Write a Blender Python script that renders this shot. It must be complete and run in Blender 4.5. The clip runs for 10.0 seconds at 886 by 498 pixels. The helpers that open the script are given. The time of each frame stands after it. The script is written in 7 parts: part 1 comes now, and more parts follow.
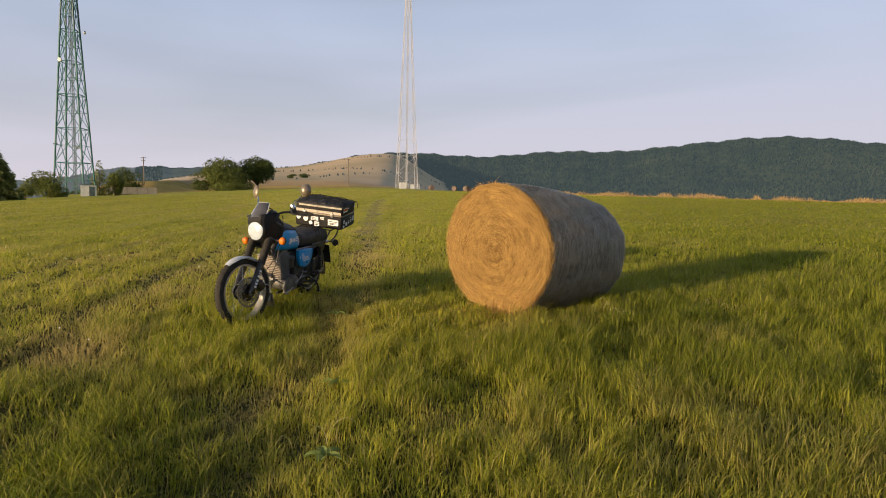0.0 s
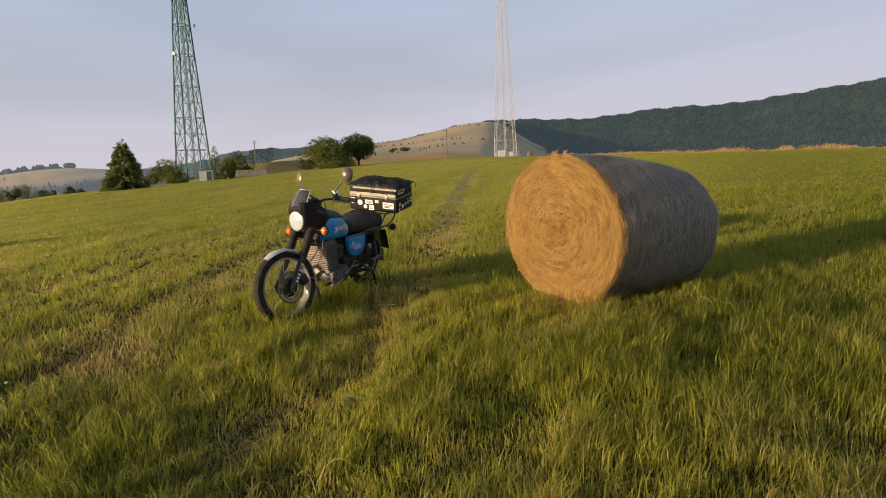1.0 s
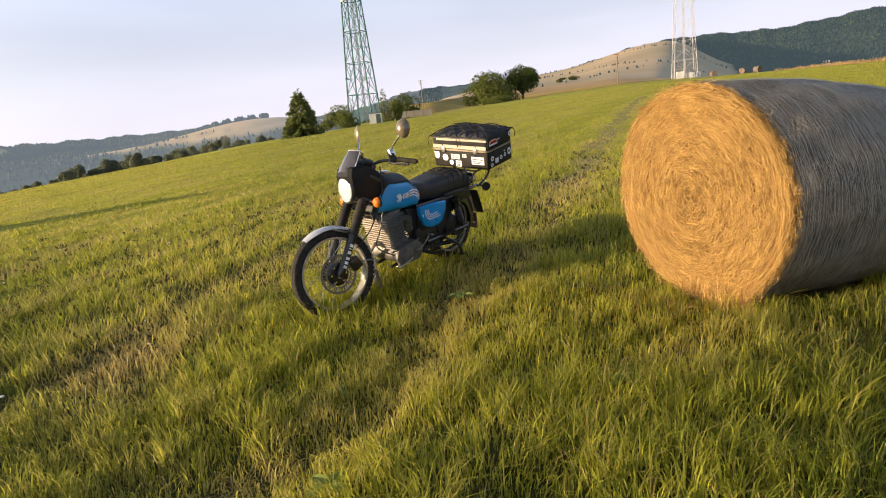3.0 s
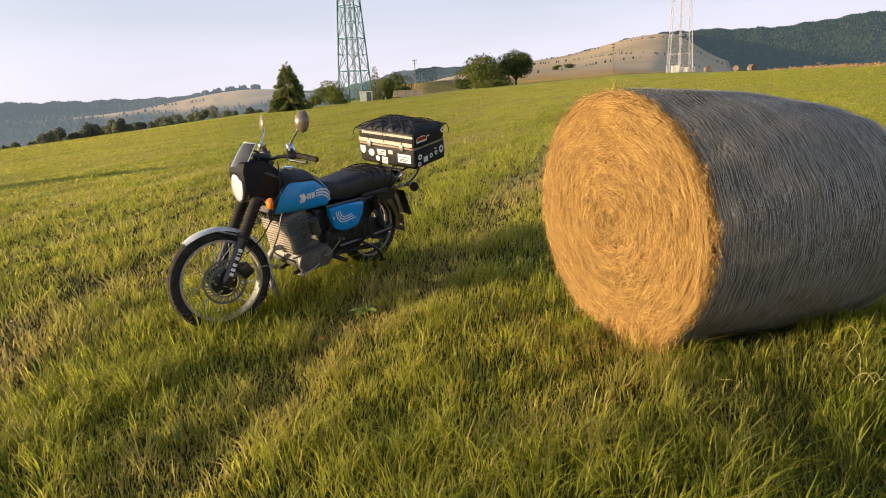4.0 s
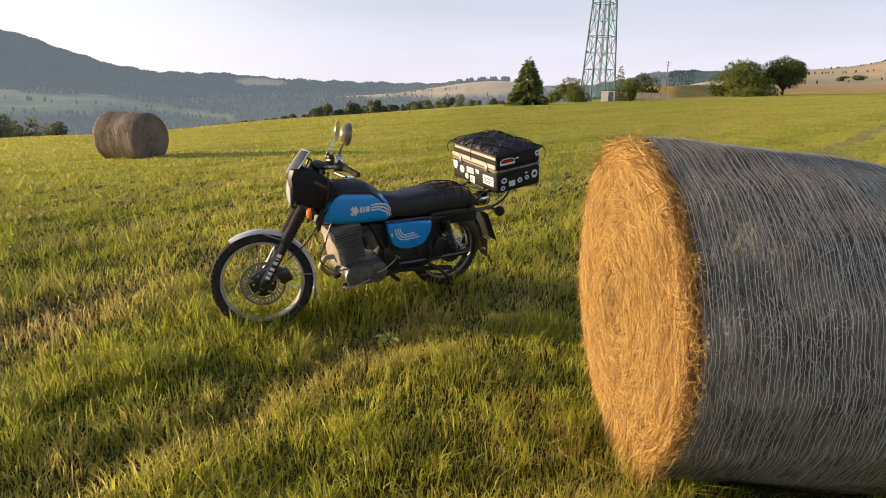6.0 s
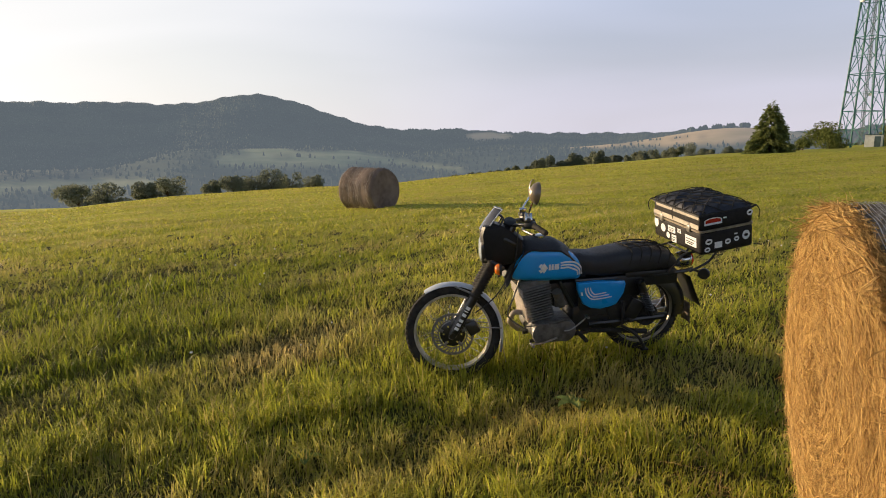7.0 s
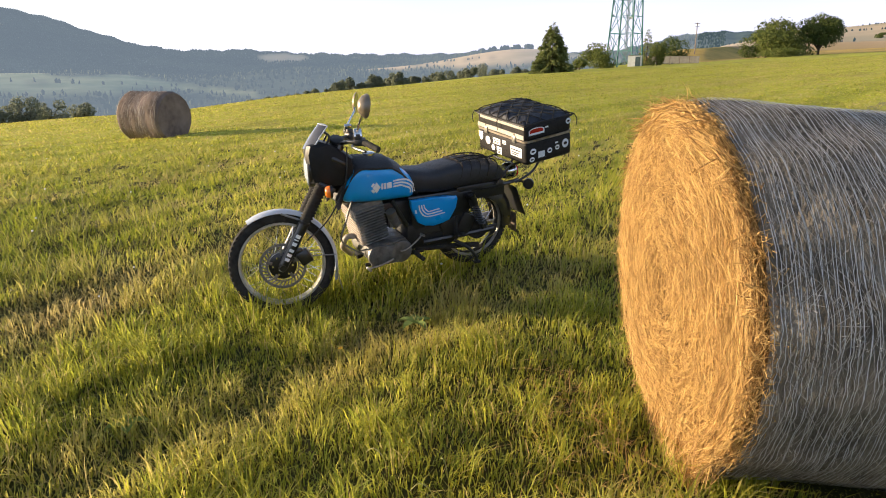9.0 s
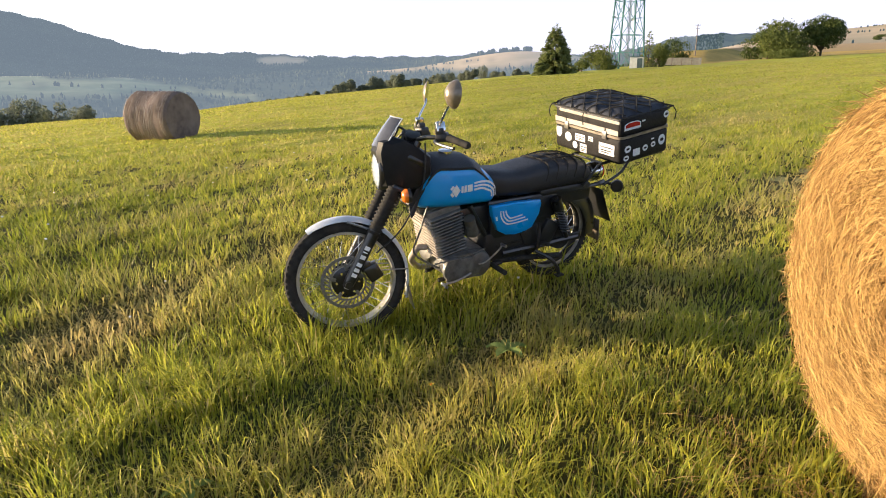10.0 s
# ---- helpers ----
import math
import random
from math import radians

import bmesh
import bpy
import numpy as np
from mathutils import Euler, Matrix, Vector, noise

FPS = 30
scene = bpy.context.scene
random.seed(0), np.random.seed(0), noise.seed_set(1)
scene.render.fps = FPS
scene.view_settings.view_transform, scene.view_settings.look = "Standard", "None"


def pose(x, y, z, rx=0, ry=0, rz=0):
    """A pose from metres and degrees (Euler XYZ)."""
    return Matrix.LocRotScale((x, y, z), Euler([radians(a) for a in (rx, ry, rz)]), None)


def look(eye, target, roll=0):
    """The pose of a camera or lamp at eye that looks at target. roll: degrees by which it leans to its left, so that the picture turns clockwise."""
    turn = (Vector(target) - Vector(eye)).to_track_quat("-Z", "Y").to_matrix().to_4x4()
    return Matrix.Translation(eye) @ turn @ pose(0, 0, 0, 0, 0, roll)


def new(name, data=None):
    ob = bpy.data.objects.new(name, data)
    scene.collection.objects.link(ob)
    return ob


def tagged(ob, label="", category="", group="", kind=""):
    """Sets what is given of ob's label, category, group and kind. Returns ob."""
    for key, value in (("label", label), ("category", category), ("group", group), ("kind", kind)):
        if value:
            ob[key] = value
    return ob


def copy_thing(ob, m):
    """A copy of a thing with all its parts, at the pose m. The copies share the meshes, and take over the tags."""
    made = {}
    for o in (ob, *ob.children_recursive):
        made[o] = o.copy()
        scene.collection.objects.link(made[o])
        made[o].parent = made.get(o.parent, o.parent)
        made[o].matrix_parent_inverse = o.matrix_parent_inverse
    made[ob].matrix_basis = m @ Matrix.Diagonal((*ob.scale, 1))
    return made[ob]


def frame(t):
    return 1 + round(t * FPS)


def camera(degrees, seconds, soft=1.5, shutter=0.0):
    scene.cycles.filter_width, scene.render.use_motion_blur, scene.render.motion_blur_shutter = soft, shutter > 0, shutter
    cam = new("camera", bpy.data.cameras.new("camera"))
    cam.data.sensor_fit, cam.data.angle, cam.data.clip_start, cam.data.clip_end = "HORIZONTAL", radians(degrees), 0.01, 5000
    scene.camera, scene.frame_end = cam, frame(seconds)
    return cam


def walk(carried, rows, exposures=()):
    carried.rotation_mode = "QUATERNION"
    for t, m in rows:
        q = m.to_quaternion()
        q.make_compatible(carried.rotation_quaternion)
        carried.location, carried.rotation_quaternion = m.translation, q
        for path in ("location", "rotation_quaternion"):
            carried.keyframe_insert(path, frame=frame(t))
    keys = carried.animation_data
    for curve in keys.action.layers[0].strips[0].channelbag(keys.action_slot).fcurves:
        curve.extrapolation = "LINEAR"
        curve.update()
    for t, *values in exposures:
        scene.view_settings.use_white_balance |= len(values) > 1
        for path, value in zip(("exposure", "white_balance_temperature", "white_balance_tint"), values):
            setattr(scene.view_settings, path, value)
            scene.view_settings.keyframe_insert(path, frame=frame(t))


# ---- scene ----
cam = camera(70.5, 10.0, soft=1.0)
PATH = [
    (0, (-0.966, 0.747, 1.381), (-2.135, 2.362, 1.224), 0.8),
    (0.2, (-0.996, 0.889, 1.397), (-2.205, 2.478, 1.286), 0.8),
    (0.5, (-1.034, 1.106, 1.432), (-2.292, 2.656, 1.303), -3.4),
    (0.7, (-1.041, 1.28, 1.423), (-2.335, 2.799, 1.297), -2.4),
    (1, (-1.046, 1.495, 1.457), (-2.458, 2.889, 1.205), -2.3),
    (1.2, (-1.068, 1.653, 1.47), (-2.515, 2.997, 1.153), -2.4),
    (1.5, (-1.133, 1.868, 1.464), (-2.648, 3.141, 1.173), 2.7),
    (1.7, (-1.194, 2.039, 1.492), (-2.772, 3.234, 1.209), 2.2),
    (2, (-1.286, 2.241, 1.489), (-2.905, 3.376, 1.189), -1.7),
    (2.2, (-1.356, 2.4, 1.485), (-3.022, 3.463, 1.18), -2.2),
    (3.3, (-1.724, 3.01, 1.512), (-3.445, 3.931, 1.079), -6.6),
    (3.5, (-1.757, 3.168, 1.522), (-3.486, 4.115, 1.186), -5.4),
    (3.7, (-1.786, 3.312, 1.561), (-3.526, 4.215, 1.168), -3.0),
    (4, (-1.804, 3.5, 1.551), (-3.49, 4.464, 1.075), -2.8),
    (4.2, (-1.844, 3.632, 1.568), (-3.527, 4.617, 1.125), -1.0),
    (4.5, (-1.847, 3.826, 1.592), (-3.57, 4.752, 1.174), -3.3),
    (4.7, (-1.87, 3.962, 1.598), (-3.6, 4.871, 1.171), -3.9),
    (5, (-1.797, 4.147, 1.593), (-3.566, 4.957, 1.131), -3.0),
    (5.2, (-1.809, 4.279, 1.616), (-3.578, 5.001, 1.025), -0.9),
    (6.3, (-1.84, 4.695, 1.678), (-3.796, 4.792, 1.275), 1.3),
    (6.5, (-1.867, 4.744, 1.687), (-3.823, 4.668, 1.28), 0.5),
    (6.7, (-1.866, 4.783, 1.698), (-3.813, 4.55, 1.304), 0.1),
    (7, (-1.818, 4.794, 1.719), (-3.754, 4.417, 1.386), 0.0),
    (7.2, (-1.819, 4.793, 1.719), (-3.751, 4.388, 1.397), -0.6),
    (7.5, (-1.8, 4.857, 1.719), (-3.764, 4.669, 1.39), 0.2),
    (7.7, (-1.816, 4.885, 1.72), (-3.776, 4.935, 1.325), 0.4),
    (8, (-1.818, 4.898, 1.71), (-3.744, 5.209, 1.27), 0.1),
    (8.2, (-1.839, 4.89, 1.715), (-3.759, 5.197, 1.247), -0.4),
    (8.5, (-1.853, 4.834, 1.702), (-3.772, 5.08, 1.195), -0.8),
    (8.7, (-1.894, 4.775, 1.691), (-3.809, 4.971, 1.146), -0.6),
    (9, (-2.023, 4.642, 1.648), (-3.928, 4.868, 1.083), -0.3),
    (9.2, (-2.109, 4.558, 1.653), (-4.012, 4.774, 1.079), -1.6),
    (9.5, (-2.259, 4.479, 1.599), (-4.165, 4.63, 1.013), -2.6),
    (9.7, (-2.404, 4.41, 1.583), (-4.33, 4.639, 1.094), 0.2),
    (10, (-2.576, 4.254, 1.559), (-4.483, 4.483, 1.001), -0.4),
]
EXPOSURES = [(0, 0.42, 6600, 10), (0.5, 0.36, 6600, 10), (1.0, 0.33, 6600, 10), (1.5, 0.8, 6500, 10), (2.0, 0.78, 6500, 10), (3.5, 0.97, 6500, 10), (4.0, 0.87, 6500, 10), (4.5, 0.91, 6500, 10), (5.0, 0.91, 6500, 10), (6.3, 0.80, 6500, 10), (7.0, 0.47, 6450, 10), (7.5, 0.03, 6350, 10), (8.0, 0.65, 6500, 10), (8.5, 0.93, 6400, 10), (9.0, 1.18, 6050, 10), (10, 1.26, 6000, 10)]
walk(cam, [(t, look(eye, target, roll)) for t, eye, target, roll in PATH], EXPOSURES)
# ---- light ----
SUN_AZ, SUN_EL = radians(195.7), radians(7.5)   # clockwise from +y, above the horizon
SUN_DIR = Vector((math.sin(SUN_AZ) * math.cos(SUN_EL), math.cos(SUN_AZ) * math.cos(SUN_EL), math.sin(SUN_EL)))
sun = new("sun", bpy.data.lights.new("sun", "SUN"))
sun.data.energy, sun.data.angle, sun.data.color = 5.0, radians(0.8), (1.0, 0.74, 0.45)
sun.matrix_world = look(SUN_DIR * 60, (0, 0, 0))

world = bpy.data.worlds.new("world")
scene.world = world
world.use_nodes = True
wt = world.node_tree
wt.nodes.clear()


def wnode(kind, **k):
    n = wt.nodes.new(kind)
    for key, v in k.items():
        n.inputs[key].default_value = v
    return n


w_out = wnode("ShaderNodeOutputWorld")
w_bg = wnode("ShaderNodeBackground", Strength=0.079)
w_sky = wnode("ShaderNodeTexSky")
w_sky.sky_type, w_sky.sun_disc, w_sky.sun_elevation, w_sky.sun_rotation = "NISHITA", False, SUN_EL, SUN_AZ
w_sky.air_density, w_sky.dust_density, w_sky.ozone_density, w_sky.altitude = 1.0, 1.6, 1.2, 450
w_co = wnode("ShaderNodeTexCoord")
w_map = wnode("ShaderNodeMapping", Scale=(1.0, 1.0, 4.5))
w_noise = wnode("ShaderNodeTexNoise", Scale=1.15, Detail=3.5, Roughness=0.45, Distortion=0.5)
w_ramp = wnode("ShaderNodeValToRGB")
w_ramp.color_ramp.elements[0].position, w_ramp.color_ramp.elements[0].color = 0.34, (0.58, 0.58, 0.58, 1)
w_ramp.color_ramp.elements[1].position, w_ramp.color_ramp.elements[1].color = 0.70, (0.96, 0.96, 0.96, 1)
# thin high cloud: a pale veil that is lit by the same sky
w_sep = wnode("ShaderNodeSeparateXYZ")
w_low = wnode("ShaderNodeMapRange")
w_low.inputs["From Min"].default_value, w_low.inputs["From Max"].default_value = 0.0, 0.45
w_low.inputs["To Min"].default_value, w_low.inputs["To Max"].default_value = 0.25, 0.0
w_add = wt.nodes.new("ShaderNodeMath")
w_add.operation, w_add.use_clamp = "ADD", True
w_dot = wt.nodes.new("ShaderNodeVectorMath")
w_dot.operation = "DOT_PRODUCT"
w_dot.inputs[1].default_value = SUN_DIR
w_glow = wnode("ShaderNodeMapRange")
w_glow.interpolation_type = "SMOOTHERSTEP"
w_glow.inputs["From Min"].default_value, w_glow.inputs["From Max"].default_value = 0.12, 1.0
w_cloud = wnode("ShaderNodeMix")
w_cloud.data_type = "RGBA"
w_cloud.inputs[7].default_value = (9.8, 9.6, 9.5, 1)
# the veil is rosier towards the horizon and bluer above
w_high = wnode("ShaderNodeMapRange")
w_high.inputs["From Min"].default_value, w_high.inputs["From Max"].default_value = 0.03, 0.26
w_tint = wnode("ShaderNodeMix")
w_tint.data_type = "RGBA"
w_tint.inputs[6].default_value, w_tint.inputs[7].default_value = (6.25, 5.97, 6.75, 1), (4.95, 5.68, 7.4, 1)
# the veil thins out overhead, where clear darker sky shows
w_top = wnode("ShaderNodeMapRange")
w_top.inputs["From Min"].default_value, w_top.inputs["From Max"].default_value = 0.28, 0.58
w_top.inputs["To Min"].default_value, w_top.inputs["To Max"].default_value = 1.0, 0.18
w_mul = wt.nodes.new("ShaderNodeMath")
w_mul.operation = "MULTIPLY"
w_mix = wnode("ShaderNodeMix")
w_mix.data_type = "RGBA"
L = wt.links.new
L(w_co.outputs["Generated"], w_map.inputs["Vector"])
L(w_map.outputs["Vector"], w_noise.inputs["Vector"])
L(w_noise.outputs["Fac"], w_ramp.inputs["Fac"])
L(w_co.outputs["Generated"], w_sep.inputs[0])
L(w_sep.outputs["Z"], w_low.inputs["Value"])
L(w_ramp.outputs["Color"], w_add.inputs[0])
L(w_low.outputs["Result"], w_add.inputs[1])
L(w_co.outputs["Generated"], w_dot.inputs[0])
L(w_dot.outputs["Value"], w_glow.inputs["Value"])
L(w_glow.outputs["Result"], w_cloud.inputs[0])
L(w_sep.outputs["Z"], w_high.inputs["Value"])
L(w_high.outputs["Result"], w_tint.inputs[0])
L(w_tint.outputs[2], w_cloud.inputs[6])
L(w_sep.outputs["Z"], w_top.inputs["Value"])
L(w_add.outputs[0], w_mul.inputs[0])
L(w_top.outputs["Result"], w_mul.inputs[1])
L(w_mul.outputs[0], w_mix.inputs[0])
L(w_sky.outputs["Color"], w_mix.inputs[6])
L(w_cloud.outputs[2], w_mix.inputs[7])
L(w_mix.outputs[2], w_bg.inputs["Color"])
L(w_bg.outputs[0], w_out.inputs["Surface"])


# ---- materials ----
def mat(name, c1, c2=None, scale=8.0, rough=0.6, metal=0.0, bump=0.0, bscale=60.0, island=False, objrand=False, translucent=0.0,
        stretch=(1, 1, 1), c3=None, detail=5.0, coat=0.0, spec=0.5, attr=None, patch=0.0, bdist=0.01, c4=None, attr4=None, air=None):
    """A node material: two colours mixed by noise (or by the piece), with an optional third on a large scale, and fine relief."""
    m = bpy.data.materials.new(name)
    m.use_nodes = True
    t = m.node_tree
    bs = t.nodes["Principled BSDF"]
    co = t.nodes.new("ShaderNodeTexCoord")
    mp = t.nodes.new("ShaderNodeMapping")
    mp.inputs["Scale"].default_value = stretch
    t.links.new(co.outputs["Object"], mp.inputs["Vector"])
    nz = t.nodes.new("ShaderNodeTexNoise")
    nz.inputs["Scale"].default_value, nz.inputs["Detail"].default_value, nz.inputs["Roughness"].default_value = scale, detail, 0.62
    t.links.new(mp.outputs["Vector"], nz.inputs["Vector"])
    c2 = c2 or tuple(0.75 * v for v in c1)

    def mix(fac, a, b):
        x = t.nodes.new("ShaderNodeMix")
        x.data_type = "RGBA"
        t.links.new(fac, x.inputs[0])
        for v, i in ((a, 6), (b, 7)):
            if isinstance(v, tuple):
                x.inputs[i].default_value = (*v, 1)
            else:
                t.links.new(v, x.inputs[i])
        return x.outputs[2]

    def ramp(src, lo, hi):
        r = t.nodes.new("ShaderNodeMapRange")
        r.inputs["From Min"].default_value, r.inputs["From Max"].default_value = lo, hi
        t.links.new(src, r.inputs["Value"])
        return r.outputs["Result"]

    if island:
        geo = t.nodes.new("ShaderNodeNewGeometry")
        fac = geo.outputs["Random Per Island"]
    elif objrand:
        fac = t.nodes.new("ShaderNodeObjectInfo").outputs["Random"]
    else:
        fac = ramp(nz.outputs["Fac"], 0.36, 0.64)
    col = mix(fac, c1, c2)
    if c3:
        if attr:
            at = t.nodes.new("ShaderNodeAttribute")
            at.attribute_name = attr
            f3 = at.outputs["Fac"]
        else:
            nb = t.nodes.new("ShaderNodeTexNoise")
            nb.inputs["Scale"].default_value, nb.inputs["Detail"].default_value = patch or scale * 0.15, 4.0
            t.links.new(co.outputs["Object"], nb.inputs["Vector"])
            f3 = ramp(nb.outputs["Fac"], 0.45, 0.68)
        col = mix(f3, col, c3)
    if c4:
        at4 = t.nodes.new("ShaderNodeAttribute")
        at4.attribute_name = attr4
        col = mix(at4.outputs["Fac"], col, c4)
        col.node.blend_type = "MULTIPLY"
    t.links.new(col, bs.inputs["Base Color"])
    # haze on far surfaces, painted on as emission
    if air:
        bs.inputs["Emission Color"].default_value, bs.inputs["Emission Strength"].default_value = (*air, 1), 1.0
    bs.inputs["Metallic"].default_value = metal
    bs.inputs["Specular IOR Level"].default_value = spec
    bs.inputs["Coat Weight"].default_value = coat
    rr = t.nodes.new("ShaderNodeMapRange")
    rr.inputs["To Min"].default_value, rr.inputs["To Max"].default_value = max(0.02, rough - 0.1), min(1.0, rough + 0.12)
    t.links.new(nz.outputs["Fac"], rr.inputs["Value"])
    t.links.new(rr.outputs["Result"], bs.inputs["Roughness"])
    if bump:
        bn = t.nodes.new("ShaderNodeTexNoise")
        bn.inputs["Scale"].default_value, bn.inputs["Detail"].default_value = bscale, 4.0
        t.links.new(mp.outputs["Vector"], bn.inputs["Vector"])
        bp = t.nodes.new("ShaderNodeBump")
        bp.inputs["Strength"].default_value, bp.inputs["Distance"].default_value = bump, bdist
        t.links.new(bn.outputs["Fac"], bp.inputs["Height"])
        t.links.new(bp.outputs["Normal"], bs.inputs["Normal"])
    if translucent:
        tr = t.nodes.new("ShaderNodeBsdfTranslucent")
        t.links.new(col, tr.inputs["Color"])
        ms = t.nodes.new("ShaderNodeMixShader")
        ms.inputs[0].default_value = translucent
        t.links.new(bs.outputs[0], ms.inputs[1])
        t.links.new(tr.outputs[0], ms.inputs[2])
        t.links.new(ms.outputs[0], t.nodes["Material Output"].inputs["Surface"])
    return m


M_SOIL = mat("meadow_floor", (0.060, 0.062, 0.018), (0.10, 0.082, 0.032), 9, 0.95, bump=0.8, bscale=40, c3=(0.05, 0.055, 0.018), patch=0.9, spec=0.1)
M_TURF = mat("thick_turf", (0.53, 0.51, 0.056), (0.37, 0.385, 0.046), 2.6, 0.9, bump=0.8, bscale=7, bdist=0.05, c3=(0.41, 0.36, 0.08), patch=0.3, spec=0.1, c4=(0.53, 0.58, 0.54), attr4="lush_shade")
M_TRACK = mat("worn_earth", (0.36, 0.33, 0.13), (0.25, 0.22, 0.10), 3.0, 0.95, bump=0.8, bscale=9, bdist=0.04, c3=(0.27, 0.27, 0.06), patch=0.8, spec=0.1)
M_GRASS = mat("grass_blades", (0.63, 0.60, 0.066), (0.24, 0.292, 0.040), 3, 0.55, island=True, translucent=0.58, c3=(0.64, 0.50, 0.21), attr="dry", spec=0.22, c4=(0.47, 0.55, 0.43), attr4="lush_shade")
M_FIELD_DRY = mat("stubble_field", (0.52, 0.38, 0.22), (0.42, 0.30, 0.17), 0.012, 0.95, c3=(0.33, 0.26, 0.12), patch=0.006, spec=0.05)
# haze on the backdrop of distant hills, painted as emission, more so towards the sun
HAZE_GLOW_SUN, HAZE_GLOW_AWAY = (0.076, 0.089, 0.104), (0.026, 0.037, 0.044)
# pasture across the valley, its haze likewise added as a faint glow
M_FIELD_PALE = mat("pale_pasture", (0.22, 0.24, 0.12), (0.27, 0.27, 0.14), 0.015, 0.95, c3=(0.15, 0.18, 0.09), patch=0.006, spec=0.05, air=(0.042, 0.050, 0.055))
M_FOREST_FLOOR = mat("forest_floor", (0.050, 0.070, 0.040), (0.060, 0.080, 0.045), 0.03, 1.0, spec=0.0)


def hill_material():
    """Woods, pasture, stubble and ripe grass, blended softly; haze is painted in as emission, brighter towards the sun.
    """
    m = bpy.data.materials.new("distant_hills")
    m.use_nodes = True
    t = m.node_tree
    bs = t.nodes["Principled BSDF"]
    bs.inputs["Roughness"].default_value, bs.inputs["Specular IOR Level"].default_value = 1.0, 0.02

    def attr(name):
        n = t.nodes.new("ShaderNodeAttribute")
        n.attribute_name = name
        return n.outputs["Fac"]

    def noise_fac(scale, lo, hi):
        co, n, r = t.nodes.new("ShaderNodeTexCoord"), t.nodes.new("ShaderNodeTexNoise"), t.nodes.new("ShaderNodeMapRange")
        n.inputs["Scale"].default_value, n.inputs["Detail"].default_value = scale, 6.0
        r.inputs["From Min"].default_value, r.inputs["From Max"].default_value = lo, hi
        t.links.new(co.outputs["Object"], n.inputs["Vector"])
        t.links.new(n.outputs["Fac"], r.inputs["Value"])
        return r.outputs["Result"]

    def mix(fac, a, b):
        x = t.nodes.new("ShaderNodeMix")
        x.data_type = "RGBA"
        t.links.new(fac, x.inputs[0])
        for v, i in ((a, 6), (b, 7)):
            if isinstance(v, tuple):
                x.inputs[i].default_value = (*v, 1)
            else:
                t.links.new(v, x.inputs[i])
        return x.outputs[2]
    grain = noise_fac(0.012, 0.38, 0.62)
    broad = noise_fac(0.003, 0.42, 0.62)
    wood = mix(broad, mix(grain, (0.024, 0.034, 0.021), (0.036, 0.048, 0.029)), (0.052, 0.064, 0.037))
    col = mix(attr("pasture"), wood, mix(grain, (0.20, 0.22, 0.11), (0.28, 0.28, 0.145)))
    col = mix(attr("stubble"), col, mix(broad, (0.50, 0.36, 0.21), (0.36, 0.275, 0.145)))
    col = mix(attr("ripe"), col, (0.50, 0.35, 0.11))
    t.links.new(col, bs.inputs["Base Color"])
    # the haze glow, mixed by bearing from the sun
    t.links.new(mix(attr("sunward"), HAZE_GLOW_AWAY, HAZE_GLOW_SUN), bs.inputs["Emission Color"])
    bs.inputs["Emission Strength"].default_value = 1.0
    return m


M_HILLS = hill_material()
M_GOLD = mat("ripe_grass_field", (0.54, 0.37, 0.11), (0.42, 0.30, 0.09), 0.2, 0.95, c3=(0.25, 0.22, 0.07), patch=0.04, spec=0.05)
# one woodland in two copies, each glowing with its side's painted haze
M_WOOD_SUN = mat("woods_hazed_sunward", (0.028, 0.036, 0.024), (0.036, 0.046, 0.030), 1, 0.95, island=True, spec=0.05, c3=(0.055, 0.066, 0.038), patch=0.003, air=HAZE_GLOW_SUN)
M_WOOD_AWAY = mat("woods_hazed_away", (0.013, 0.021, 0.015), (0.017, 0.026, 0.018), 1, 0.95, island=True, spec=0.05, c3=(0.026, 0.036, 0.023), patch=0.0035, air=HAZE_GLOW_AWAY)
M_LEAF = mat("bush_leaves", (0.095, 0.125, 0.030), (0.16, 0.18, 0.045), 1, 0.6, island=True, translucent=0.4, spec=0.2)
M_LEAF_DARK = mat("tree_leaves", (0.065, 0.095, 0.026), (0.11, 0.135, 0.038), 1, 0.6, island=True, translucent=0.35, spec=0.2)
# leaves beyond the rim, greyed and lightened to carry haze in their colour
M_LEAF_HAZED = mat("hazed_grey_green_leaves", (0.16, 0.18, 0.125), (0.21, 0.23, 0.165), 1, 0.7, island=True, translucent=0.45, spec=0.2)
M_NEEDLE = mat("spruce_needles", (0.15, 0.185, 0.062), (0.22, 0.24, 0.08), 1, 0.7, island=True, translucent=0.4, spec=0.2)
M_BARK = mat("bark", (0.10, 0.075, 0.05), (0.06, 0.045, 0.03), 6, 0.95, bump=0.6, bscale=20)
M_STRAW = mat("fresh_straw", (0.75, 0.505, 0.185), (0.23, 0.122, 0.038), 10, 0.65, island=True, translucent=0.15, spec=0.25, c4=(0.42, 0.36, 0.32), attr4="dark_mottle")
M_STRAW_BASE = mat("packed_straw", (0.25, 0.140, 0.038), (0.12, 0.065, 0.018), 22, 0.85, bump=1.0, bscale=45, bdist=0.03)
M_HAY_GREY = mat("weathered_hay", (0.29, 0.257, 0.212), (0.115, 0.100, 0.081), 14, 0.95, bump=1.0, bscale=60, stretch=(1, 1, 0.35), c3=(0.105, 0.092, 0.074), patch=3.0, spec=0.1, bdist=0.02)
M_HAY_STRAND = mat("weathered_strands", (0.52, 0.467, 0.395), (0.10, 0.086, 0.068), 10, 0.55, island=True, spec=0.45)
